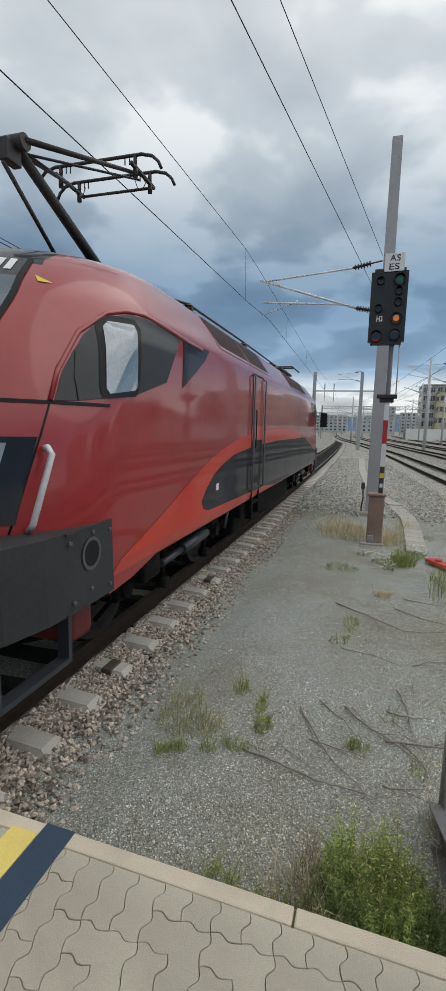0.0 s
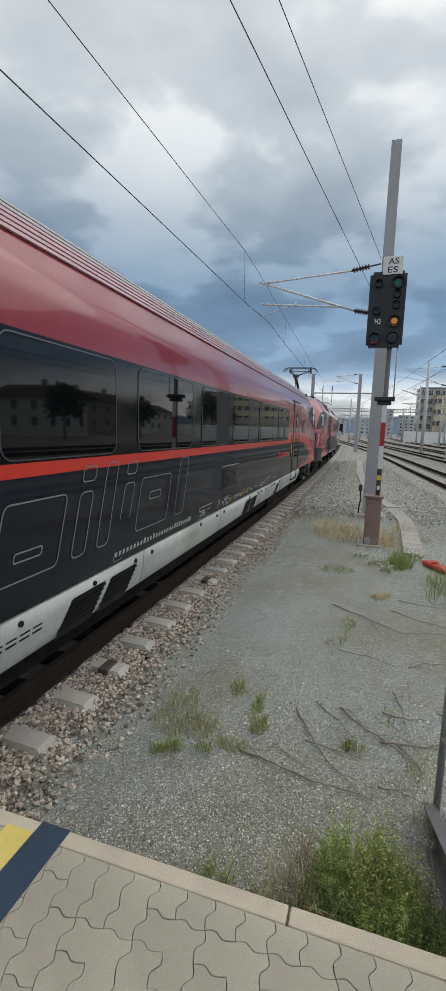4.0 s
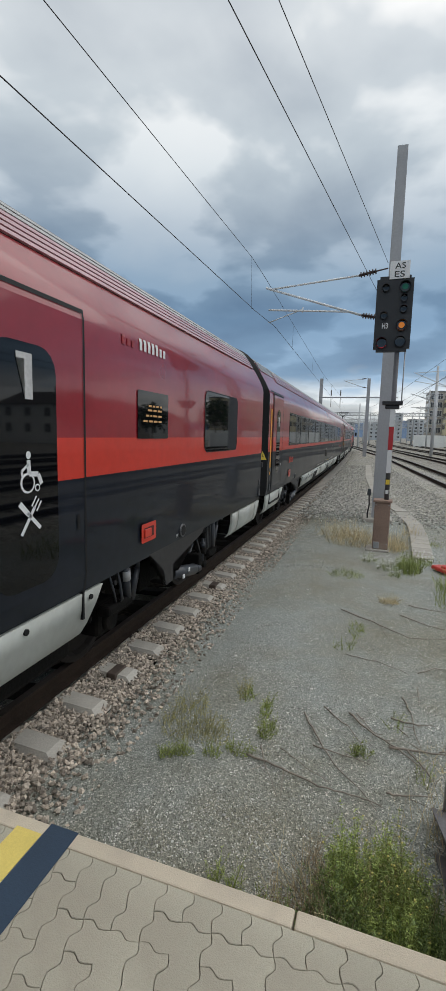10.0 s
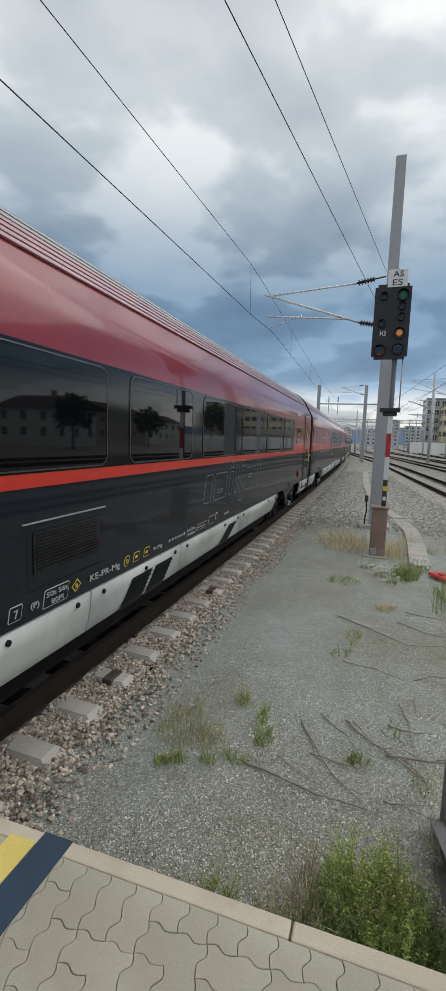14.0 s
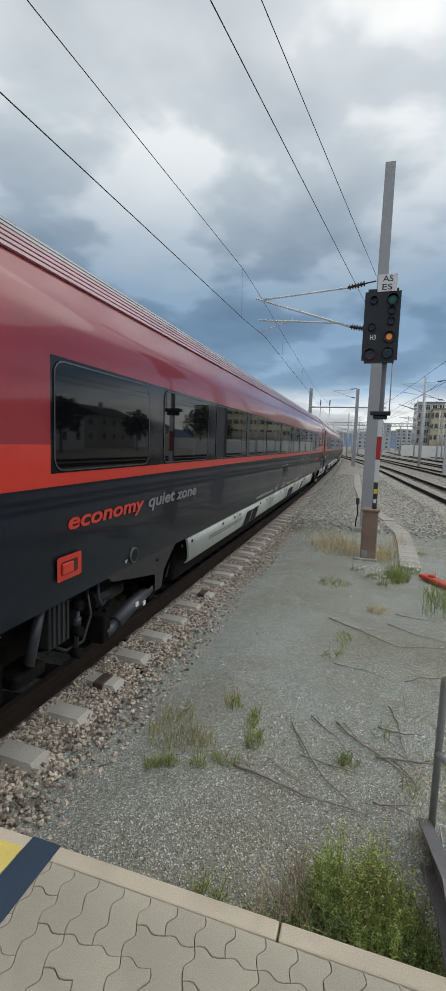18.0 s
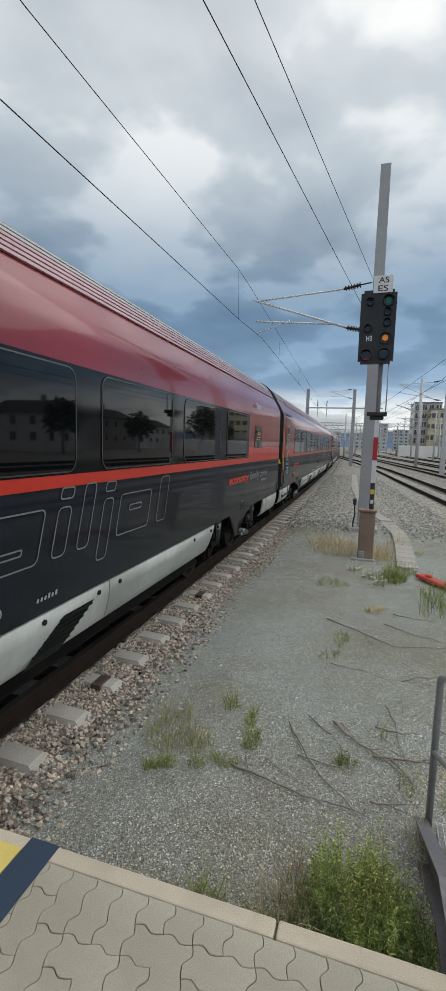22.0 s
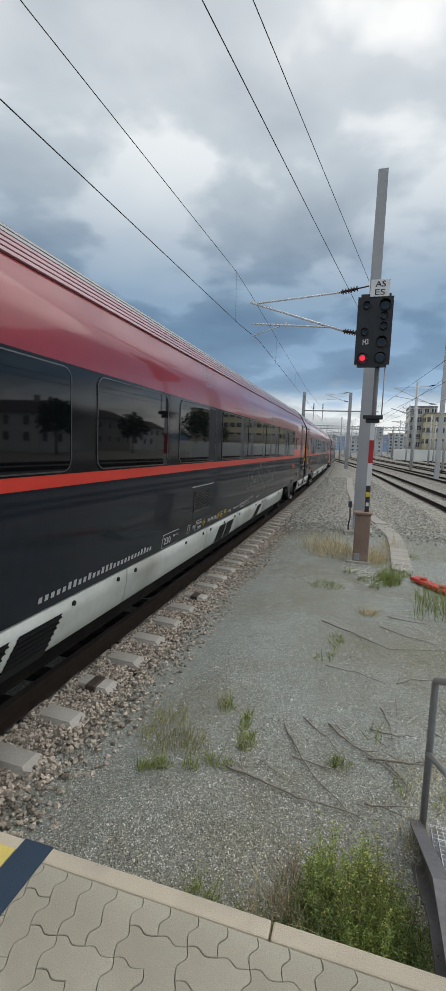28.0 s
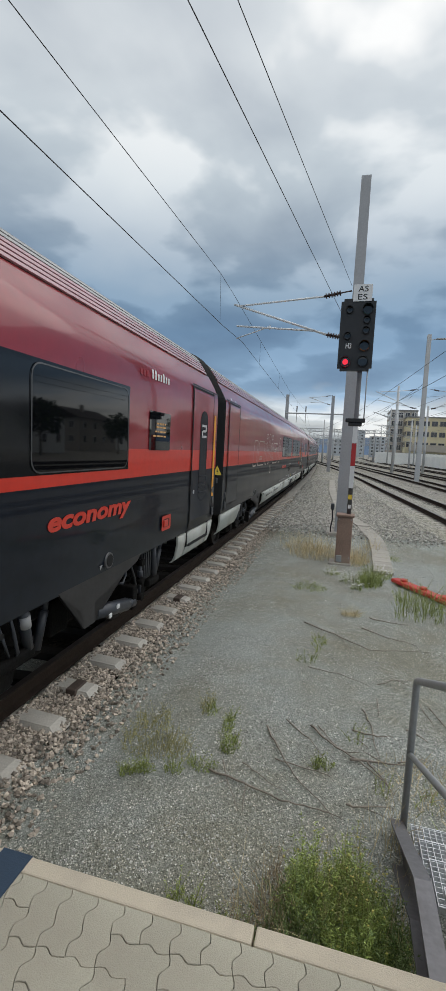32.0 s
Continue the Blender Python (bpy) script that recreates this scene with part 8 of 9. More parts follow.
def catenary(line, zs, y0, y1, supports, stag, label, height=1.05, zc=5.42, droppers=True):
    """Contact wire, sagging carrier and droppers between supports."""
    top = thing("overhead_line", label, "overhead wire")
    ys = sorted(supports)
    cpts, mpts = [], []
    for a, b in zip(ys, ys[1:]):
        n = 12
        for k in range(n):
            u = k / n
            y = a + (b - a) * u
            sa, sb = stag(a), stag(b)
            x = line(y) + sa + (sb - sa) * u
            cpts.append((x, y, zc))
            mpts.append((x, y, zc + height - 4 * (height - 0.35) * u * (1 - u) * (0.35 if b - a < 30 else 0.9)))
        
    part("contact_wire", pipe(bmesh.new(), cpts, 0.0075, 5), WIRE, top)
    part("carrier_wire", pipe(bmesh.new(), mpts, 0.0075, 5), WIRE, top)
    if droppers:
        bm = bmesh.new()
        for (xa, ya, za), (xb, yb, zb) in list(zip(cpts, mpts))[1::2]:
            tube(bm, (xa, ya, za), (xb, yb, zb), 0.003, seg=4, caps=False)
        tagged(part("dropper", bm, WIRE, top), kind="stuff")
    return top


main_line = thing("overhead_line", "dark contact and carrier wires over the first track", "overhead wire")
CW = [(-0.42, -20, 5.5), (-0.30, 1.3, 5.5), (-0.16, 10.4, 5.5), (-0.05, 12.4, 5.5), (-0.75, 30, 5.5), (-1.9, 56.5, 5.5), (-4.5, 100, 5.5), (-8.6, 150, 5.5)]
MW = [(-0.55, -20, 7.2), (-0.30, 1.9, 6.66), (-0.24, 10.2, 6.84), (-0.12, 11.3, 6.62), (-0.7, 30, 6.2), (-1.85, 56.5, 6.9), (-4.5, 100, 6.6), (-8.6, 150, 6.9)]
part("contact_wire", pipe(bmesh.new(), CW, 0.0075, 6), WIRE, main_line)
part("carrier_wire", pipe(bmesh.new(), MW, 0.0065, 6), WIRE, main_line)
bm = bmesh.new()
for xa, xb, y, za in ((-0.2, -0.24, 10.2, 6.84), (-0.35, -0.34, 17.0, 6.5), (-0.55, -0.52, 24.0, 6.3), (-0.8, -0.78, 31, 6.2), (-1.2, -1.2, 40, 6.45)):
    tube(bm, (xa, y, 5.5), (xb, y, za), 0.004, seg=4, caps=False)
tagged(part("dropper", bm, WIRE, main_line), kind="stuff")
# two anchored wires that end on the tall mast
wire("anchor_wire", [(3.25, 11.3, 6.75), (2.08, 2.86, 6.75), (1.2, -3.5, 6.76)], 0.006, "dark anchored wire ending on the tall mast")
wire("anchor_wire", [(3.15, 11.3, 5.8), (1.95, 1.59, 5.8), (1.3, -3.6, 5.8)], 0.006, "dark anchored wire ending on the tall mast")

mast(pose(1.30, 56.7, -0.25), 9.2, "distant grey catenary mast beside the curving track", 0.42, 0.36)
mast(pose(-4.4, 58.0, -0.25), 9.4, "distant grey catenary mast beyond the train", 0.42, 0.36)
mast(pose(9.9, 44.8, -0.25), 13.5, "tall pale yard mast with a lamp arm", 0.42, 0.34, lamp=True, paint=PALEMAST)


# ---------------- weeds, twigs and litter ----------------
def blades(name, spots, n, h0, h1, lean, width, material, label, category="grass", seed=1, kind="stuff", leafy=0, flowers=None):
    """A patch of stalks: each a bent tapering strip, with small leaves where leafy; flowers: (chance, radius)."""
    rnd = random.Random(seed)
    verts, faces, mats = [], [], []

    def strip(p, d, length, w, bend, mi=0):
        b, q = len(verts), Vector(p)
        d = Vector(d).normalized()
        sidev = d.cross(Vector((rnd.uniform(-1, 1), rnd.uniform(-1, 1), 0.2))).normalized()
        segs = 3
        pts = []
        for k in range(segs + 1):
            u = k / segs
            ww = w * (1 - u * 0.85)
            verts.append(tuple(q - sidev * ww))
            verts.append(tuple(q + sidev * ww))
            pts.append(q.copy())
            d = (d + Vector(bend) / segs).normalized()
            q = q + d * length / segs
        for k in range(segs):
            faces.append((b + 2 * k, b + 2 * k + 1, b + 2 * k + 3, b + 2 * k + 2))
            mats.append(mi)
        return pts

    for cx, cy, cz, rx, ry, share in spots:
        for _ in range(int(n * share)):
            a, r = rnd.uniform(0, 6.283), math.sqrt(rnd.random())
            px, py = cx + rx * r * math.cos(a), cy + ry * r * math.sin(a)
            p = (px, py, min(cz, grit_z(px, py)) if px < 8 and py < 15 else cz)
            h = (h0 + (h1 - h0) * rnd.random() ** 1.35) * (1.15 - 0.5 * r) * (0.8 + 0.5 * abs(noise.noise(Vector((p[0] * 9, p[1] * 9, seed)))))
            d = (rnd.gauss(0, lean), rnd.gauss(0, lean), 1)
            bend = (rnd.gauss(0, lean * 1.2), rnd.gauss(0, lean * 1.2), -0.25 * rnd.random())
            pts = strip(p, d, h, width, bend)
            for _ in range(leafy):
                q = pts[rnd.randrange(0, len(pts))].lerp(pts[rnd.randrange(1, len(pts))], rnd.random())
                strip(q, (rnd.gauss(0, 1), rnd.gauss(0, 1), 0.7), (0.009 + h * 0.028) * rnd.uniform(0.6, 1.5), width * 0.95, (0, 0, -0.3))
            if flowers and rnd.random() < flowers[0]:
                q, fr, b = pts[-1], flowers[1], len(verts)
                for k in range(6):
                    verts.append((q.x + fr * math.cos(k * 1.047), q.y + fr * math.sin(k * 1.047), q.z + 0.004 * (k % 2)))
                faces.append(tuple(range(b, b + 6)))
                mats.append(1)
    me = bpy.data.meshes.new(name)
    me.from_pydata(verts, [], faces)
    for m in material if isinstance(material, tuple) else (material,):
        me.materials.append(m)
    me.polygons.foreach_set("material_index", mats)
    ob = new(name, me)
    return tagged(ob, label, category, kind=kind)


GZ = -0.27
blades("weed_bush", [(3.68, -0.62, GZ, 0.22, 0.40, 1.0), (3.40, -0.66, GZ, 0.14, 0.34, 0.55), (3.84, -0.78, GZ, 0.13, 0.32, 0.7), (3.25, -0.9, GZ, 0.16, 0.16, 0.3)], 380, 0.08, 0.42, 0.20, 0.0026, (WEED, PETALY), "bushy dark green weeds against the kerb", "weeds", 3, leafy=32, flowers=(0.04, 0.005))
blades("weed_bush", [(3.62, -0.50, GZ, 0.12, 0.30, 1.0), (3.74, -0.66, GZ, 0.10, 0.24, 0.6), (3.42, -0.42, GZ, 0.09, 0.20, 0.45)], 340, 0.16, 0.52, 0.12, 0.0025, (BUSH, PETALY), "tall yellow-green flowering weeds against the kerb", "weeds", 4, leafy=34, flowers=(0.08, 0.006))
blades("weed_bush", [(3.58, -0.45, GZ, 0.10, 0.16, 1.0), (3.70, -0.5, GZ, 0.07, 0.14, 0.6)], 60, 0.25, 0.50, 0.10, 0.0022, (OLIVE, PETALY), "yellowing upright stalks among the weeds", "weeds", 17, leafy=20, flowers=(0.4, 0.006))
blades("weed_bush", [(3.60, -0.78, GZ, 0.34, 0.36, 1.0), (3.25, -0.9, GZ, 0.3, 0.2, 0.4), (3.84, -0.6, GZ, 0.12, 0.3, 0.5)], 380, 0.05, 0.26, 0.5, 0.003, WEED, "dense low dark green weeds against the kerb", "weeds", 21, leafy=14)
blades("dry_stalks", [(3.26, -0.55, GZ, 0.10, 0.30, 1.0), (3.16, -0.8, GZ, 0.09, 0.18, 0.5)], 150, 0.10, 0.42, 0.3, 0.0022, BROWN, "withered brown stalks beside the weeds", "grass", 18, leafy=7)
blades("small_weeds", [(2.77, -0.58, GZ, 0.03, 0.05, 0.35), (3.08, -0.70, GZ, 0.12, 0.08, 1.5), (2.87, -0.60, GZ, 0.05, 0.05, 0.4)], 60, 0.06, 0.24, 0.3, 0.0028, GRASS, "small green weeds along the kerb", "weeds", 22, leafy=8)
blades("dry_stalks", [(3.25, -0.7, GZ, 0.2, 0.32, 1.2), (3.5, -0.6, GZ, 0.3, 0.3, 0.6), (3.85, -0.5, GZ, 0.16, 0.3, 0.7), (3.9, 0.1, GZ, 0.2, 0.3, 0.5)], 130, 0.12, 0.55, 0.35, 0.0022, HAY, "dry brown stalks among the weeds", "grass", 5)
blades("dry_grass", [(2.95, 8.3, GZ, 0.65, 0.6, 1.0), (3.78, 8.0, GZ, 0.34, 0.45, 0.8), (2.6, 9.0, GZ, 0.65, 0.6, 0.6), (4.25, 9.6, GZ, 0.3, 0.3, 0.15)], 620, 0.12, 0.66, 0.34, 0.0036, HAY, "dry straw-coloured grass round the signal's foot", "grass", 6)
blades("dry_grass", [(3.68, 4.35, GZ, 0.14, 0.12, 1.0)], 170, 0.08, 0.30, 0.6, 0.003, HAY, "tuft of dry pale grass on the grit", "grass", 7)
blades("green_grass", [(4.05, 6.25, GZ, 0.22, 0.22, 1.0), (3.95, 6.0, GZ, 0.2, 0.15, 0.3)], 260, 0.14, 0.5, 0.22, 0.0045, GRASS, "fresh green grass clump beside the signal", "grass", 8, leafy=10)
blades("flowering_weeds", [(3.68, 6.2, GZ, 0.2, 0.2, 0.6), (3.35, 6.6, GZ, 0.16, 0.16, 0.35), (4.35, 6.9, GZ, 0.16, 0.2, 0.6), (3.78, 5.75, GZ, 0.12, 0.1, 0.3)], 120, 0.10, 0.36, 0.35, 0.004, (GRASS, PETAL), "low weeds with small white flowers", "weeds", 9, leafy=3, flowers=(0.8, 0.016))
blades("small_weeds", [(2.0, 0.78, GZ, 0.16, 0.36, 1.0), (2.2, 0.58, GZ, 0.13, 0.2, 0.6), (2.36, 0.55, GZ, 0.1, 0.18, 0.4), (2.39, 1.25, GZ, 0.06, 0.14, 0.25)], 170, 0.04, 0.24, 0.25, 0.0023, (OLIVE, PETALY), "yellowing weeds growing through the grit", "weeds", 10, leafy=10, flowers=(0.10, 0.004))
blades("small_weeds", [(2.06, 0.25, GZ, 0.06, 0.05, 0.5), (2.18, 0.30, GZ, 0.09, 0.05, 0.7), (2.39, 0.35, GZ, 0.07, 0.05, 0.4), (2.58, 0.47, GZ, 0.12, 0.07, 0.6), (2.72, 0.76, GZ, 0.08, 0.12, 0.9), (2.65, 1.05, GZ, 0.05, 0.16, 0.7)], 95, 0.03, 0.19, 0.28, 0.0028, (GRASS, PETALY), "fresh green weeds growing through the grit", "weeds", 15, leafy=9, flowers=(0.04, 0.004))
blades("small_weeds", [(3.5, 0.75, GZ, 0.05, 0.07, 0.5), (3.72, 1.2, GZ, 0.09, 0.1, 0.5), (3.9, 0.62, GZ, 0.07, 0.12, 0.5), (2.75, -0.64, GZ, 0.04, 0.05, 0.25), (3.10, -0.72, GZ, 0.14, 0.09, 1.4)], 40, 0.04, 0.20, 0.30, 0.0026, GRASS, "small green weeds between twigs and along the kerb", "weeds", 16, leafy=8)
blades("small_weeds", [(3.0, 5.45, GZ, 0.3, 0.25, 1.0), (3.3, 3.1, GZ, 0.1, 0.25, 0.3), (3.43, 0.75, GZ, 0.05, 0.05, 0.25), (2.45, 1.2, GZ, 0.06, 0.1, 0.2), (3.2, 2.6, GZ, 0.15, 0.15, 0.2), (4.6, 8.6, GZ, 0.25, 0.3, 0.4)], 170, 0.05, 0.2, 0.4, 0.004, GRASS, "scattered green weeds on the grit", "weeds", 11, leafy=3)
blades("tall_weeds", [(4.75, 5.2, GZ, 0.35, 0.5, 1.0), (5.2, 4.6, GZ, 0.4, 0.5, 0.8), (4.55, 4.6, GZ, 0.25, 0.3, 0.3)], 150, 0.15, 0.6, 0.22, 0.0042, GRASS, "tall green weeds beside the path", "weeds", 12, leafy=16)
blades("dry_stalks", [(4.15, 0.75, GZ, 0.3, 0.35, 1.0), (4.5, 0.6, GZ, 0.35, 0.3, 1.0)], 150, 0.06, 0.25, 0.5, 0.003, HAY, "trampled dry grass at the foot of the steps", "grass", 13)
blades("green_grass", [(4.5, 0.55, GZ, 0.45, 0.35, 1.0)], 110, 0.06, 0.25, 0.4, 0.003, GRASS, "thin green grass at the foot of the steps", "grass", 14)


def twig(pts, r, seed):
    rnd = random.Random(seed)
    path = []
    for (x0, y0), (x1, y1) in zip(pts, pts[1:]):
        for k in range(5):
            u = k / 5
            x, y = x0 + (x1 - x0) * u + rnd.gauss(0, 0.0025), y0 + (y1 - y0) * u + rnd.gauss(0, 0.0025)
            path.append((x, y, grit_z(x, y) + r + 0.006 + 0.012 * rnd.random()))
    path.append((*pts[-1], grit_z(*pts[-1]) + r * 0.6 + 0.004))
    bm = bmesh.new()
    n = len(path)
    pipe(bm, path, r, 6, taper=0.75)
    if rnd.random() < 0.7 and n > 5:
        a = Vector(path[n // 2])
        b = a + Vector((rnd.uniform(-0.2, 0.2), rnd.uniform(-0.25, 0.1), 0.02))
        tube(bm, a, b, r * 0.45, r * 0.15, 5)
    ob = part("twig", bm, TWIG)
    return tagged(ob, "dry broken twig lying on the grit", "twig", "twigs on the ground")


LONG_TWIGS = (([(3.06, 3.78), (3.48, 3.46), (3.9, 3.11), (4.64, 3.3)], 0.013), ([(2.97, 1.09), (3.13, 0.79), (3.26, 0.57), (3.58, 0.21)], 0.0125), ([(3.33, 1.24), (3.52, 1.01), (3.71, 0.88), (3.94, 0.63)], 0.0135),
              ([(2.64, 0.44), (2.92, 0.36), (3.2, 0.28), (3.46, 0.28), (3.61, 0.25)], 0.0125), ([(3.66, 0.86), (3.9, 0.9), (4.22, 0.94)], 0.015), ([(3.78, 1.65), (3.85, 1.41), (3.86, 1.09), (3.9, 0.9)], 0.011), ([(3.83, 3.84), (4.15, 3.58), (4.49, 3.46)], 0.011))
SHORT_TWIGS = (([(3.12, 1.25), (3.34, 1.04), (3.47, 0.81)], 0.009), ([(3.1, 0.7), (3.34, 0.67), (3.53, 0.64)], 0.008), ([(2.72, 0.57), (2.8, 0.37), (2.94, 0.12)], 0.008), ([(2.87, 0.58), (3.09, 0.44), (3.28, 0.34)], 0.006), ([(3.68, 1.28), (3.85, 1.26), (4.02, 1.3)], 0.011),
               ([(3.4, 1.25), (3.54, 1.02), (3.62, 1.0)], 0.007), ([(3.79, 0.87), (3.89, 0.72), (3.96, 0.56)], 0.011), ([(3.95, 4.3), (4.2, 4.19), (4.49, 4.18)], 0.011), ([(3.22, 2.38), (3.54, 2.34), (3.86, 2.17)], 0.007))
BITS = (([(3.95, 2.23), (4.12, 2.4), (4.51, 2.51)], 0.008), ([(3.64, 0.37), (3.74, 0.37), (3.95, 0.45)], 0.011), ([(2.94, 0.36), (2.97, 0.12)], 0.006), ([(3.72, 1.17), (3.81, 1.07)], 0.008), ([(3.92, 1.91), (3.92, 1.61)], 0.009), ([(4.02, 0.94), (4.24, 1.06)], 0.009),
        ([(4.14, 1.46), (4.3, 1.31)], 0.009), ([(4.31, 1.95), (4.39, 1.6)], 0.009), ([(3.56, 3.39), (3.69, 2.94)], 0.007), ([(4.4, 1.9), (4.6, 1.2), (4.6, 0.9)], 0.009))
for i, (pts, r) in enumerate(LONG_TWIGS + SHORT_TWIGS + BITS):
    twig(pts, r * 0.7, i)

# the faded red plastic rail piece lying in the weeds
rp = thing("plastic_barrier_piece", "faded red plastic barrier piece lying in the weeds", "barrier", pose(4.92, 5.95, -0.24, 0, 0, 33))
bm = box(bmesh.new(), -0.10, 0.10, -0.75, 0.75, -0.02, 0.06, bevel=0.03)
part("beam", bm, REDPLAST, rp)
for y in (-0.5, 0.0, 0.5):
    bm = tube(bmesh.new(), (0, y, 0.05), (0, y, 0.10), 0.07, 0.06, seg=12)
    part("knob", bm, REDPLAST, rp)

# concrete cable duct covers that bend past the signal
duct = thing("cable_duct", "row of grey concrete cable duct covers", "cable duct")
line_pts = [(4.34, 7.1), (4.41, 9.4), (4.40, 11.0), (4.14, 13.1), (3.78, 14.6), (3.3, 18), (2.75, 26), (2.35, 38)]
for (xa, ya), (xb, yb) in zip(line_pts, line_pts[1:]):
    L = math.hypot(xb - xa, yb - ya)
    n = max(1, round(L / 0.5))
    a = math.degrees(math.atan2(-(xb - xa), yb - ya))
    for k in range(n):
        u = (k + 0.5) / n
        bm = box(bmesh.new(), -0.2, 0.2, -L / n / 2 + 0.006, L / n / 2 - 0.006, -0.06, 0.012, bevel=0.01)
        ob = part("cover", bm, PATH_C, duct)
        ob.matrix_basis = pose(xa + (xb - xa) * u, ya + (yb - ya) * u, -0.228 + (0.03 if ya > 12 else 0), 0, 0, a)
# cable box at the tall mast
cb = thing("cable_box", "small grey junction box with a black cable", "junction box", pose(3.16, 11.2, 0))
part("box", boxed(-0.05, 0.05, -0.05, 0.05, 0.48, 0.66, 0.01), DAMPER, cb)
part("cable", pipe(bmesh.new(), [(0, 0, 0.5), (0.02, -0.02, 0.2), (-0.02, 0, -0.05), (0, -0.03, -0.28)], 0.02, 6), RUBBER, cb)

# ---------------- yard background ----------------
rnd = random.Random(11)


def far_mast(x, y, h, arm, label="far catenary mast with cross arms in the yard"):
    ms = thing("yard_mast", label, "mast", pose(x, y, -0.25), "far yard masts")
    part("shaft", tube(bmesh.new(), (0, 0, -0.3), (0, 0, h), 0.2, 0.13, 8), PALEMAST, ms)
    bm = bmesh.new()
    for z in arm:
        tube(bm, (-1.6, 0, z), (1.6, 0, z), 0.06, seg=6)
        for x2 in (-1.5, -0.7, 0.7, 1.5):
            tube(bm, (x2, 0, z), (x2, 0, z + 0.45), 0.06, seg=6)
    tube(bm, (0, 0, h * 0.62), (-3.0, 0, h * 0.70), 0.05, seg=6)
    tube(bm, (0, 0, h * 0.55), (-2.8, 0, h * 0.55), 0.04, seg=6)
    tagged(part("cross_arm", bm, STEEL, ms), kind="stuff")
    return ms


for x, y, h, arm in ((4.2, 92, 9.3, ()), (12.6, 100, 15, ()), (9.3, 64, 11.5, ()), (13.5, 128, 14.5, (12.5, 13.6)), (16.5, 140, 15, (12.8, 14)), (3.2, 140, 9.5, ()), (-1.0, 150, 10, (9,)), (-4.5, 190, 10, (9,)), (6.5, 180, 12, (10, 11)), (10, 210, 13, (11, 12)),
                     (-9.5, 160, 10, ()), (-12, 220, 11, (9.5,)), (0, 240, 12, (10, 11)), (15, 95, 9.5, ()), (19, 120, 10, ()), (22, 150, 16, (13, 14.5)), (14, 70, 9.6, ()), (18.5, 62, 14, (12, 13)), (21, 75, 12, (11,)), (-2, 105, 9.5, ()), (5, 120, 10.2, ()), (8, 260, 14, (12, 13)), (-6, 280, 12, (10,)), (16, 200, 15, (12, 14)), (11, 150, 10, ())):
    far_mast(x, y, h, arm)


def portal(y, x0, x1, z, label="white lattice catenary portal across the yard tracks"):
    pt = thing("catenary_portal", label, "portal", pose(0, y, 0), "catenary portals")
    bm = bmesh.new()
    n = int((x1 - x0) / 0.9)
    for k in range(n):
        a, b = x0 + (x1 - x0) * k / n, x0 + (x1 - x0) * (k + 1) / n
        tube(bm, (a, 0, z), (b, 0, z + 0.7), 0.04, seg=4)
        tube(bm, (b, 0, z), (a, 0, z + 0.7), 0.04, seg=4)
    for zz in (z, z + 0.7):
        tube(bm, (x0, 0, zz), (x1, 0, zz), 0.07, seg=6)
    part("beam", bm, STEEL, pt)
    for x in (x0, x1):
        part("leg", boxed(x - 0.16, x + 0.16, -0.16, 0.16, -0.25, z + 0.9), STEEL, pt)
    bm = bmesh.new()
    x = x0 + 2.5
    while x < x1 - 1:
        tube(bm, (x, 0, z), (x, 0, z - 1.1), 0.035, seg=4)
        tube(bm, (x, 0, z - 1.1), (x - 1.1, 0, z - 0.5), 0.03, seg=4)
        x += 4.2
    tagged(part("dropper", bm, STEEL, pt), kind="stuff")


for y, x0, x1, z in ((118, -10, 14, 7.2), (165, -16, 12, 7.2), (205, -20, 16, 7.3), (250, -26, 14, 7.4), (300, -30, 16, 7.4), (360, -38, 12, 7.4)):
    portal(y, x0, x1, z)
# cross beam at the curve, on the two facing masts
cbm = thing("cross_beam", "grey steel cross beam between two catenary masts", "beam", pose(0, 56.7, 0))
bm = tube(bmesh.new(), (-4.4, 0, 6.75), (4.6, 0, 6.75), 0.075, seg=8)
part("beam", bm, STEEL, cbm)
bm = bmesh.new()
for x in (-3.0, -1.9, 3.2):
    tube(bm, (x, 0, 6.75), (x, 0, 5.6), 0.03, seg=6)
    insulator(bm, (x, 0, 7.6), (x, 0, 6.9), 0.08)
tagged(part("hangers", bm, INSUL, cbm), kind="stuff")
cantilever(pose(1.2, 56.6, 0), 2.6, 9.0, 7.9, 8.1, -1)
cantilever(pose(9.4, 44.8, 0), 3.6, 8.35, 6.6, 7.3, -1)
cantilever(pose(10.4, 44.8, 0), 3.2, 8.35, 6.6, 7.3, 1)
wl_ = thing("overhead_line", "thin overhead wires above the yard tracks", "overhead wire")
for k, (f, z) in enumerate(((side_line, 5.6), (side_line, 6.7), (offset_line(4.6, 0.022), 5.6), (offset_line(4.6, 0.022), 6.8), (offset_line(9.2, 0.045), 5.7), (offset_line(9.2, 0.045), 6.9), (offset_line(14.2, 0.07), 6.2))):
    part("wire", pipe(bmesh.new(), [(f(y), y, z) for y in (-30, 5, 28, 45, 70, 100, 140, 190)], 0.012, 5), WIRE, wl_)
for xa, za, xb, zb in ((10.0, 9.3, 14.5, 13.5), (10.0, 9.0, 4.0, 6.3), (9.8, 7.6, 22, 14)):
    part("wire", pipe(bmesh.new(), [(xa, 44.8, za), ((xa + xb) / 2, 70, (za + zb) / 2), (xb, 100, zb)], 0.014, 5), WIRE, wl_)
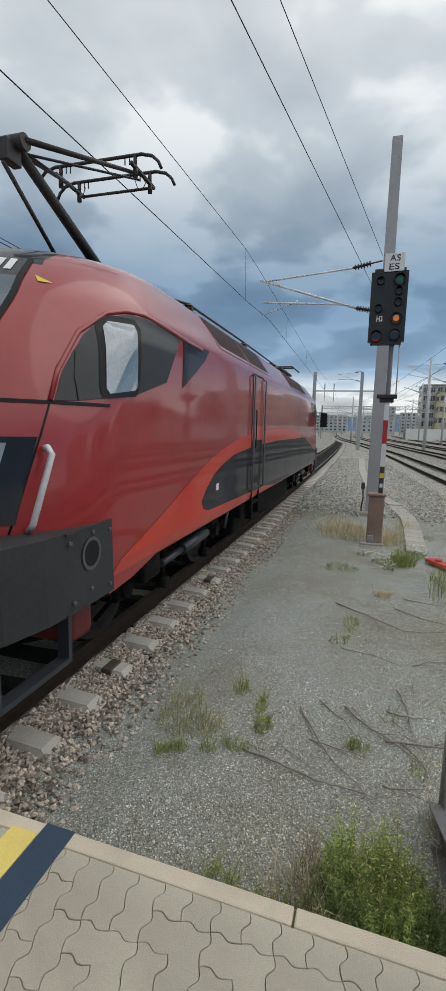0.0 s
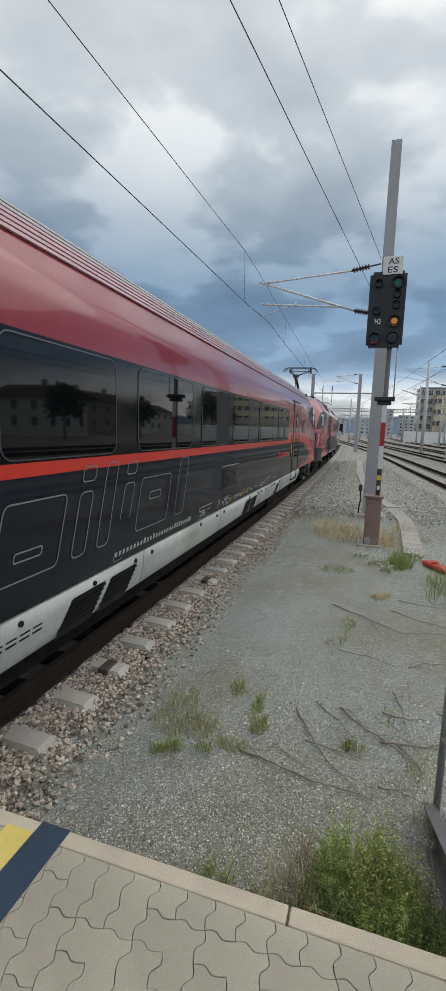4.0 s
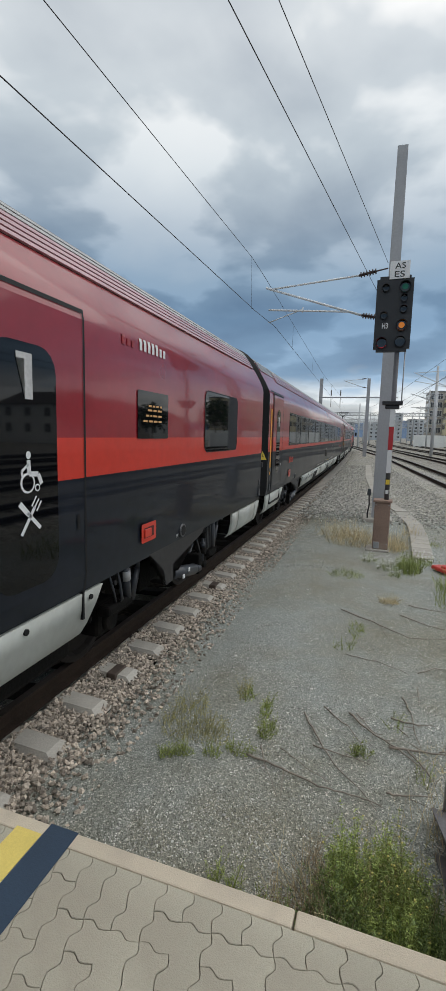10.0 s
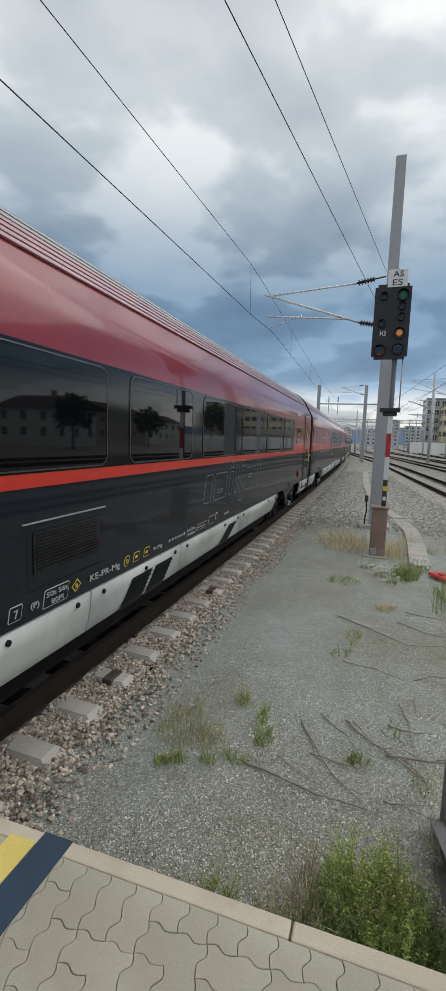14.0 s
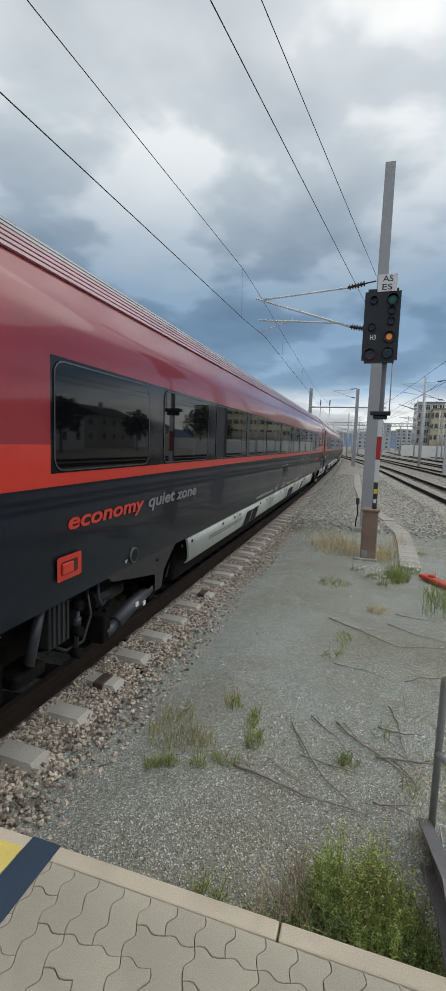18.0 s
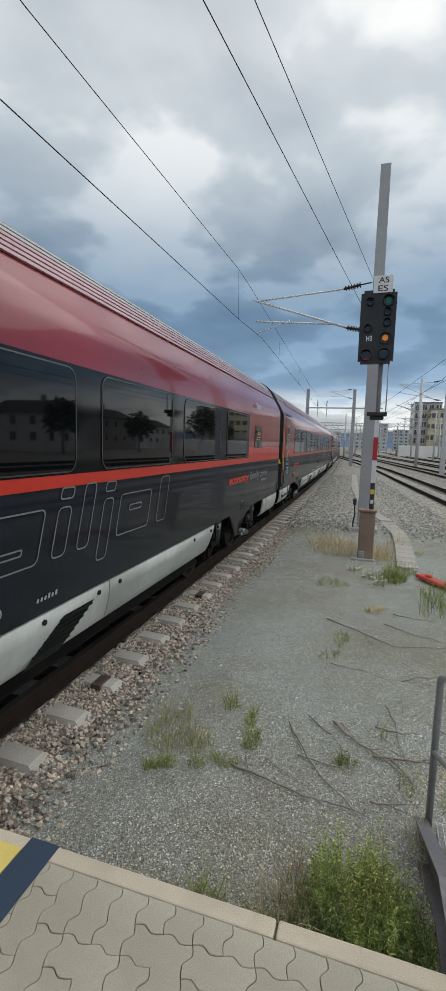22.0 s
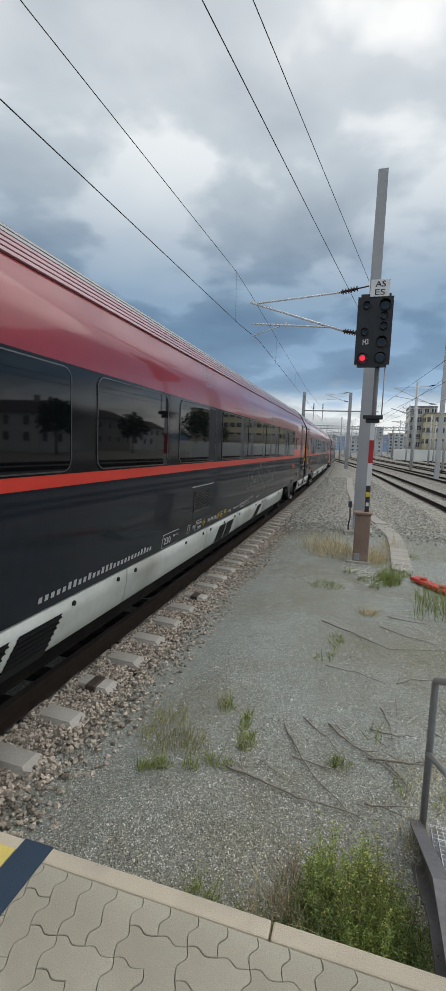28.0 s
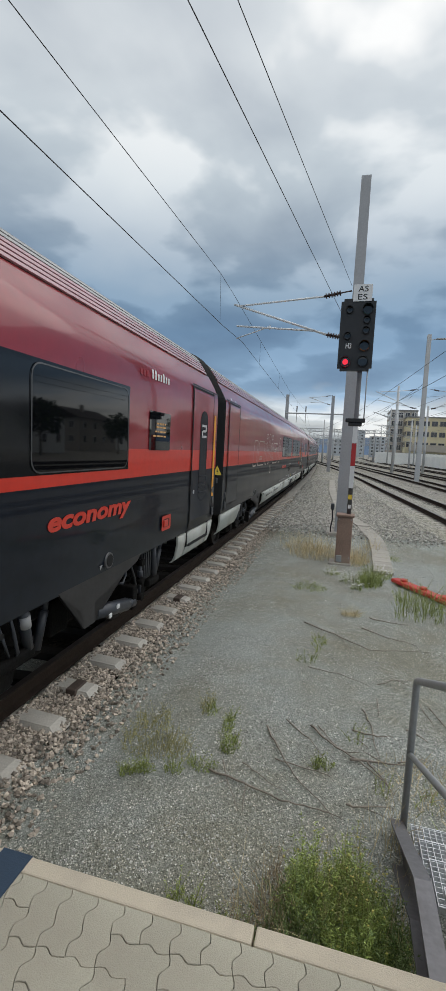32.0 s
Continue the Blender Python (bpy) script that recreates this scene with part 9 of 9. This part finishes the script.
for y0, y1, x, z in ((-2, 60, -7.5, 7.6), (-2, 60, -9.2, 8.6), (-2, 60, -12.5, 7.3)):
    part("wire", pipe(bmesh.new(), [(x, y0, z), (x - 0.5, (y0 + y1) / 2, z - 0.5), (x - 3, y1, z)], 0.014, 5), WIRE, wl_)


def block(name, label, m, w, d, h, wall, floors, cols, win_w, win_h, roof="flat", sill=None, first=1.0, frame_m=None, rail_m=None):
    """A building: walls, a roof, and windows that stand in reveals on its two seen sides."""
    b = thing(name, label, "building", m)
    part("wall", boxed(0, w, 0, d, -0.4, h), wall, b)
    fh = (h - first) / floors
    if roof == "flat":
        part("roof", boxed(-0.15, w + 0.15, -0.15, d + 0.15, h, h + 0.35), ROOF, b)
    else:
        bm = bmesh.new()
        rh = roof
        pts = [(-0.5, -0.5, h - 0.1), (w + 0.5, -0.5, h - 0.1), (w + 0.5, d + 0.5, h - 0.1), (-0.5, d + 0.5, h - 0.1), (-0.5, d / 2, h + rh), (w + 0.5, d / 2, h + rh)]
        if d > w:
            pts[4:] = [(w / 2, -0.5, h + rh), (w / 2, d + 0.5, h + rh)]
        v = [bm.verts.new(p) for p in pts]
        fs = ((0, 1, 5, 4), (2, 3, 4, 5), (0, 4, 3), (1, 2, 5), (3, 2, 1, 0)) if d <= w else ((0, 4, 5, 3), (1, 2, 5, 4), (0, 1, 4), (2, 3, 5), (3, 2, 1, 0))
        for f in fs:
            bm.faces.new([v[i] for i in f])
        bmesh.ops.recalc_face_normals(bm, faces=bm.faces)
        part("roof", bm, TILE, b)
        bm = boxed(w * 0.3, w * 0.3 + 0.7, d * 0.4, d * 0.4 + 0.7, h, h + rh + 0.8)
        part("chimney", bm, WALLG, b)
    fm = frame_m or WALLW
    for fl in range(floors):
        z = first + fl * fh + (fh - win_h) * 0.45
        for axis, length, n in (("x", w, cols), ("y", d, max(1, round(cols * d / w)))):
            for k in range(n):
                u = length * (k + 0.5) / n
                for far in (0, 1):
                    if axis == "x" and far:
                        continue
                    mm = pose(u, 0, z) if axis == "x" else (pose(0, u, z, 0, 0, -90) if not far else pose(w, u, z, 0, 0, 90))
                    if WIN.get((name, win_w, win_h)) is None:
                        bm = boxed(-win_w / 2 - 0.08, win_w / 2 + 0.08, -0.06, 0.0, -0.08, win_h + 0.08)
                        o = part("window", bm, fm, b)
                        bm = box(bmesh.new(), -win_w / 2, -0.03, -0.075, -0.055, 0, win_h)
                        box(bm, 0.03, win_w / 2, -0.075, -0.055, 0, win_h)
                        g = part("pane", bm, WINB, o)
                        WIN[(name, win_w, win_h)] = (o.data, g.data)
                    else:
                        o = new("window", WIN[(name, win_w, win_h)][0])
                        o.parent = b
                        g = new("pane", WIN[(name, win_w, win_h)][1])
                        g.parent = o
                    o.matrix_basis = mm
    return b


WIN = {}
block("apartment_building", "grey-brown apartment building with a grid of windows", pose(15.3, 150, 0), 7.5, 14, 15.6, WALLG, 6, 4, 1.2, 1.5)
block("office_building", "yellow rendered office building with dark window bands", pose(19.2, 143, 0), 30, 15, 13.2, WALLY, 4, 14, 1.5, 1.3, frame_m=WALLG)
part("canopy", boxed(1.0, 29, -0.5, 0.0, 3.6, 5.6), WALLG, bpy.data.objects["office_building"])
block("panel_building", "pale green panel-clad station building", pose(-78, 52, 0), 32, 46, 20.5, WALLM, 5, 8, 2.0, 1.6)
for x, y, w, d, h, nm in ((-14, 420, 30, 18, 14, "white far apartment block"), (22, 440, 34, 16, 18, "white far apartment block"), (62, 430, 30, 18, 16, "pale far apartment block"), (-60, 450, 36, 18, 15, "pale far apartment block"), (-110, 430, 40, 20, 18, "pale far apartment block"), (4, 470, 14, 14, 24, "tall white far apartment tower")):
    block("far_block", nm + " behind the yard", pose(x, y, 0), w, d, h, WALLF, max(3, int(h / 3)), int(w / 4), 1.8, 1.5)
# the houses that face the track from across the yard
for x, y, w, d, h, wall, rz in ((30, 4, 11, 13, 6.6, WALLW, 4), (33, 24, 11, 16, 6.4, WALLY, -3), (32, 47, 12, 12, 6.2, WALLW, 2), (36, 68, 12, 18, 7.2, WALLG, 0), (40, 96, 12, 16, 6.5, WALLW, 5), (34, -20, 12, 16, 6.8, WALLG, 0)):
    block("house", {WALLW: "white rendered two-storey house with dark tiled roof", WALLY: "cream two-storey house with dark tiled roof", WALLG: "tan rendered house with dark tiled roof"}[wall], pose(x * 1.5, y * 1.35, 0, 0, 0, rz), w, d, h, wall, 2, 3, 1.1, 1.4, roof=2.4)
bm = box(bmesh.new(), 24, 24.3, 70, 143, -0.3, 2.2)
tagged(part("boundary_wall", bm, WALLW), "pale boundary wall along the yard", "wall", kind="structure")
bm = box(bmesh.new(), 11, 60, 138, 138.3, -0.3, 3.0)
tagged(part("boundary_wall", bm, WALLW), "pale graffiti-marked wall before the buildings", "wall", kind="structure")


def tree(x, y, h, r, seed):
    rn = random.Random(seed)
    t = thing("tree", "green leafy tree with an uneven crown", "tree", pose(x, y, -0.25), "trees beyond the yard")
    bm = tube(bmesh.new(), (0, 0, 0), (0.1, 0, h * 0.5), r * 0.07, r * 0.045, 8)
    for k in range(6):
        a = rn.uniform(0, 6.283)
        tube(bm, (0.05, 0, h * rn.uniform(0.3, 0.5)), (r * 0.6 * math.cos(a), r * 0.6 * math.sin(a), h * rn.uniform(0.55, 0.85)), r * 0.03, r * 0.01, 6)
    part("trunk", bm, TWIG, t)
    verts, faces = [], []
    for _ in range(900):
        a, b, q = rn.uniform(0, 6.283), rn.uniform(-0.8, 1), rn.random() ** 0.4
        bump = 1 + 0.25 * noise.noise(Vector((math.cos(a) * 2, math.sin(a) * 2, b * 2 + seed)))
        c = Vector((math.cos(a) * math.sqrt(max(0, 1 - b * b)), math.sin(a) * math.sqrt(max(0, 1 - b * b)), b * 0.95)) * r * q * bump + Vector((0, 0, h * 0.64))
        k = len(verts)
        for _ in range(4):
            verts.append(tuple(c + Vector((rn.gauss(0, 0.22), rn.gauss(0, 0.22), rn.gauss(0, 0.2)))))
        faces.append((k, k + 1, k + 2)), faces.append((k, k + 2, k + 3))
    me = bpy.data.meshes.new("crown")
    me.from_pydata(verts, [], faces)
    me.materials.append(FOREST)
    o = new("crown", me)
    o.parent = t


for i, (x, y, h, r) in enumerate(((39, 29, 6.5, 2.2), (40, 57, 8, 3.0), (41, 84, 8, 3.0), (29, 88, 9, 3.5), (33, 118, 8, 3))):
    tree(x, y, h, r, i)

# far hills
bm = bmesh.new()
prev = None
for k in range(121):
    a = radians(-75 + 150 * k / 120)
    x, y = 2300 * math.sin(a), 2300 * math.cos(a)
    h = 62 + 34 * noise.noise(Vector((k * 0.09, 0, 1))) + 14 * noise.noise(Vector((k * 0.33, 0, 5)))
    cur = [bm.verts.new((x, y, -5)), bm.verts.new((x * 1.05, y * 1.05, h * 0.75)), bm.verts.new((x * 1.12, y * 1.12, h))]
    if prev:
        for j in (0, 1):
            bm.faces.new((prev[j], cur[j], cur[j + 1], prev[j + 1])).smooth = True
    prev = cur
bmesh.ops.recalc_face_normals(bm, faces=bm.faces)
tagged(part("backdrop_hills", bm, HILL), "hazy blue wooded hills on the horizon", "hills", kind="structure")


# ---------------- motion ----------------
def motions():
    """Keys the train along its line, its wheels while they pass near, and the discs of the signal."""
    times = [0.5 * k for k in range(65)]
    for car, ahead, length in TRAIN:
        walk(car, [(t, on_line(travelled(t) + ahead, length)) for t in times])
        for ws in [o for o in car.children_recursive if o.name.startswith("wheelset")]:
            s = -ws.parent.matrix_basis.translation.y - ws.matrix_basis.translation.y
            base = ws.matrix_basis.translation.copy()
            r = base.z - RAIL_Z
            near = [t for t in (0.06 * k for k in range(534)) if -4 < travelled(t) + ahead - s < 16]
            if not near:
                continue
            rows = [(t, pose(base.x, base.y, base.z, -math.degrees((travelled(t) - travelled(near[0])) / r) % 360)) for t in near]
            if near[0] > 0:
                rows.insert(0, (0.0, rows[0][1]))
            if near[-1] < 31.98:
                rows.append((32.0, rows[-1][1]))
            walk(ws, rows)
    for nm, lit_first in (("b", True), ("f", True), ("g", False)):
        ln = lamps[nm]
        p = ln.matrix_basis.translation.copy()
        on, off = 0.0, 180.0
        a, b = (on, off) if lit_first else (off, on)
        walk(ln, [(0.0, pose(*p, 0, 0, a)), (26.4, pose(*p, 0, 0, a)), (26.5, pose(*p, 0, 0, a + (b - a) * 0.33)), (26.6, pose(*p, 0, 0, a + (b - a) * 0.67)), (26.7, pose(*p, 0, 0, b)), (32.0, pose(*p, 0, 0, b))])


motions()
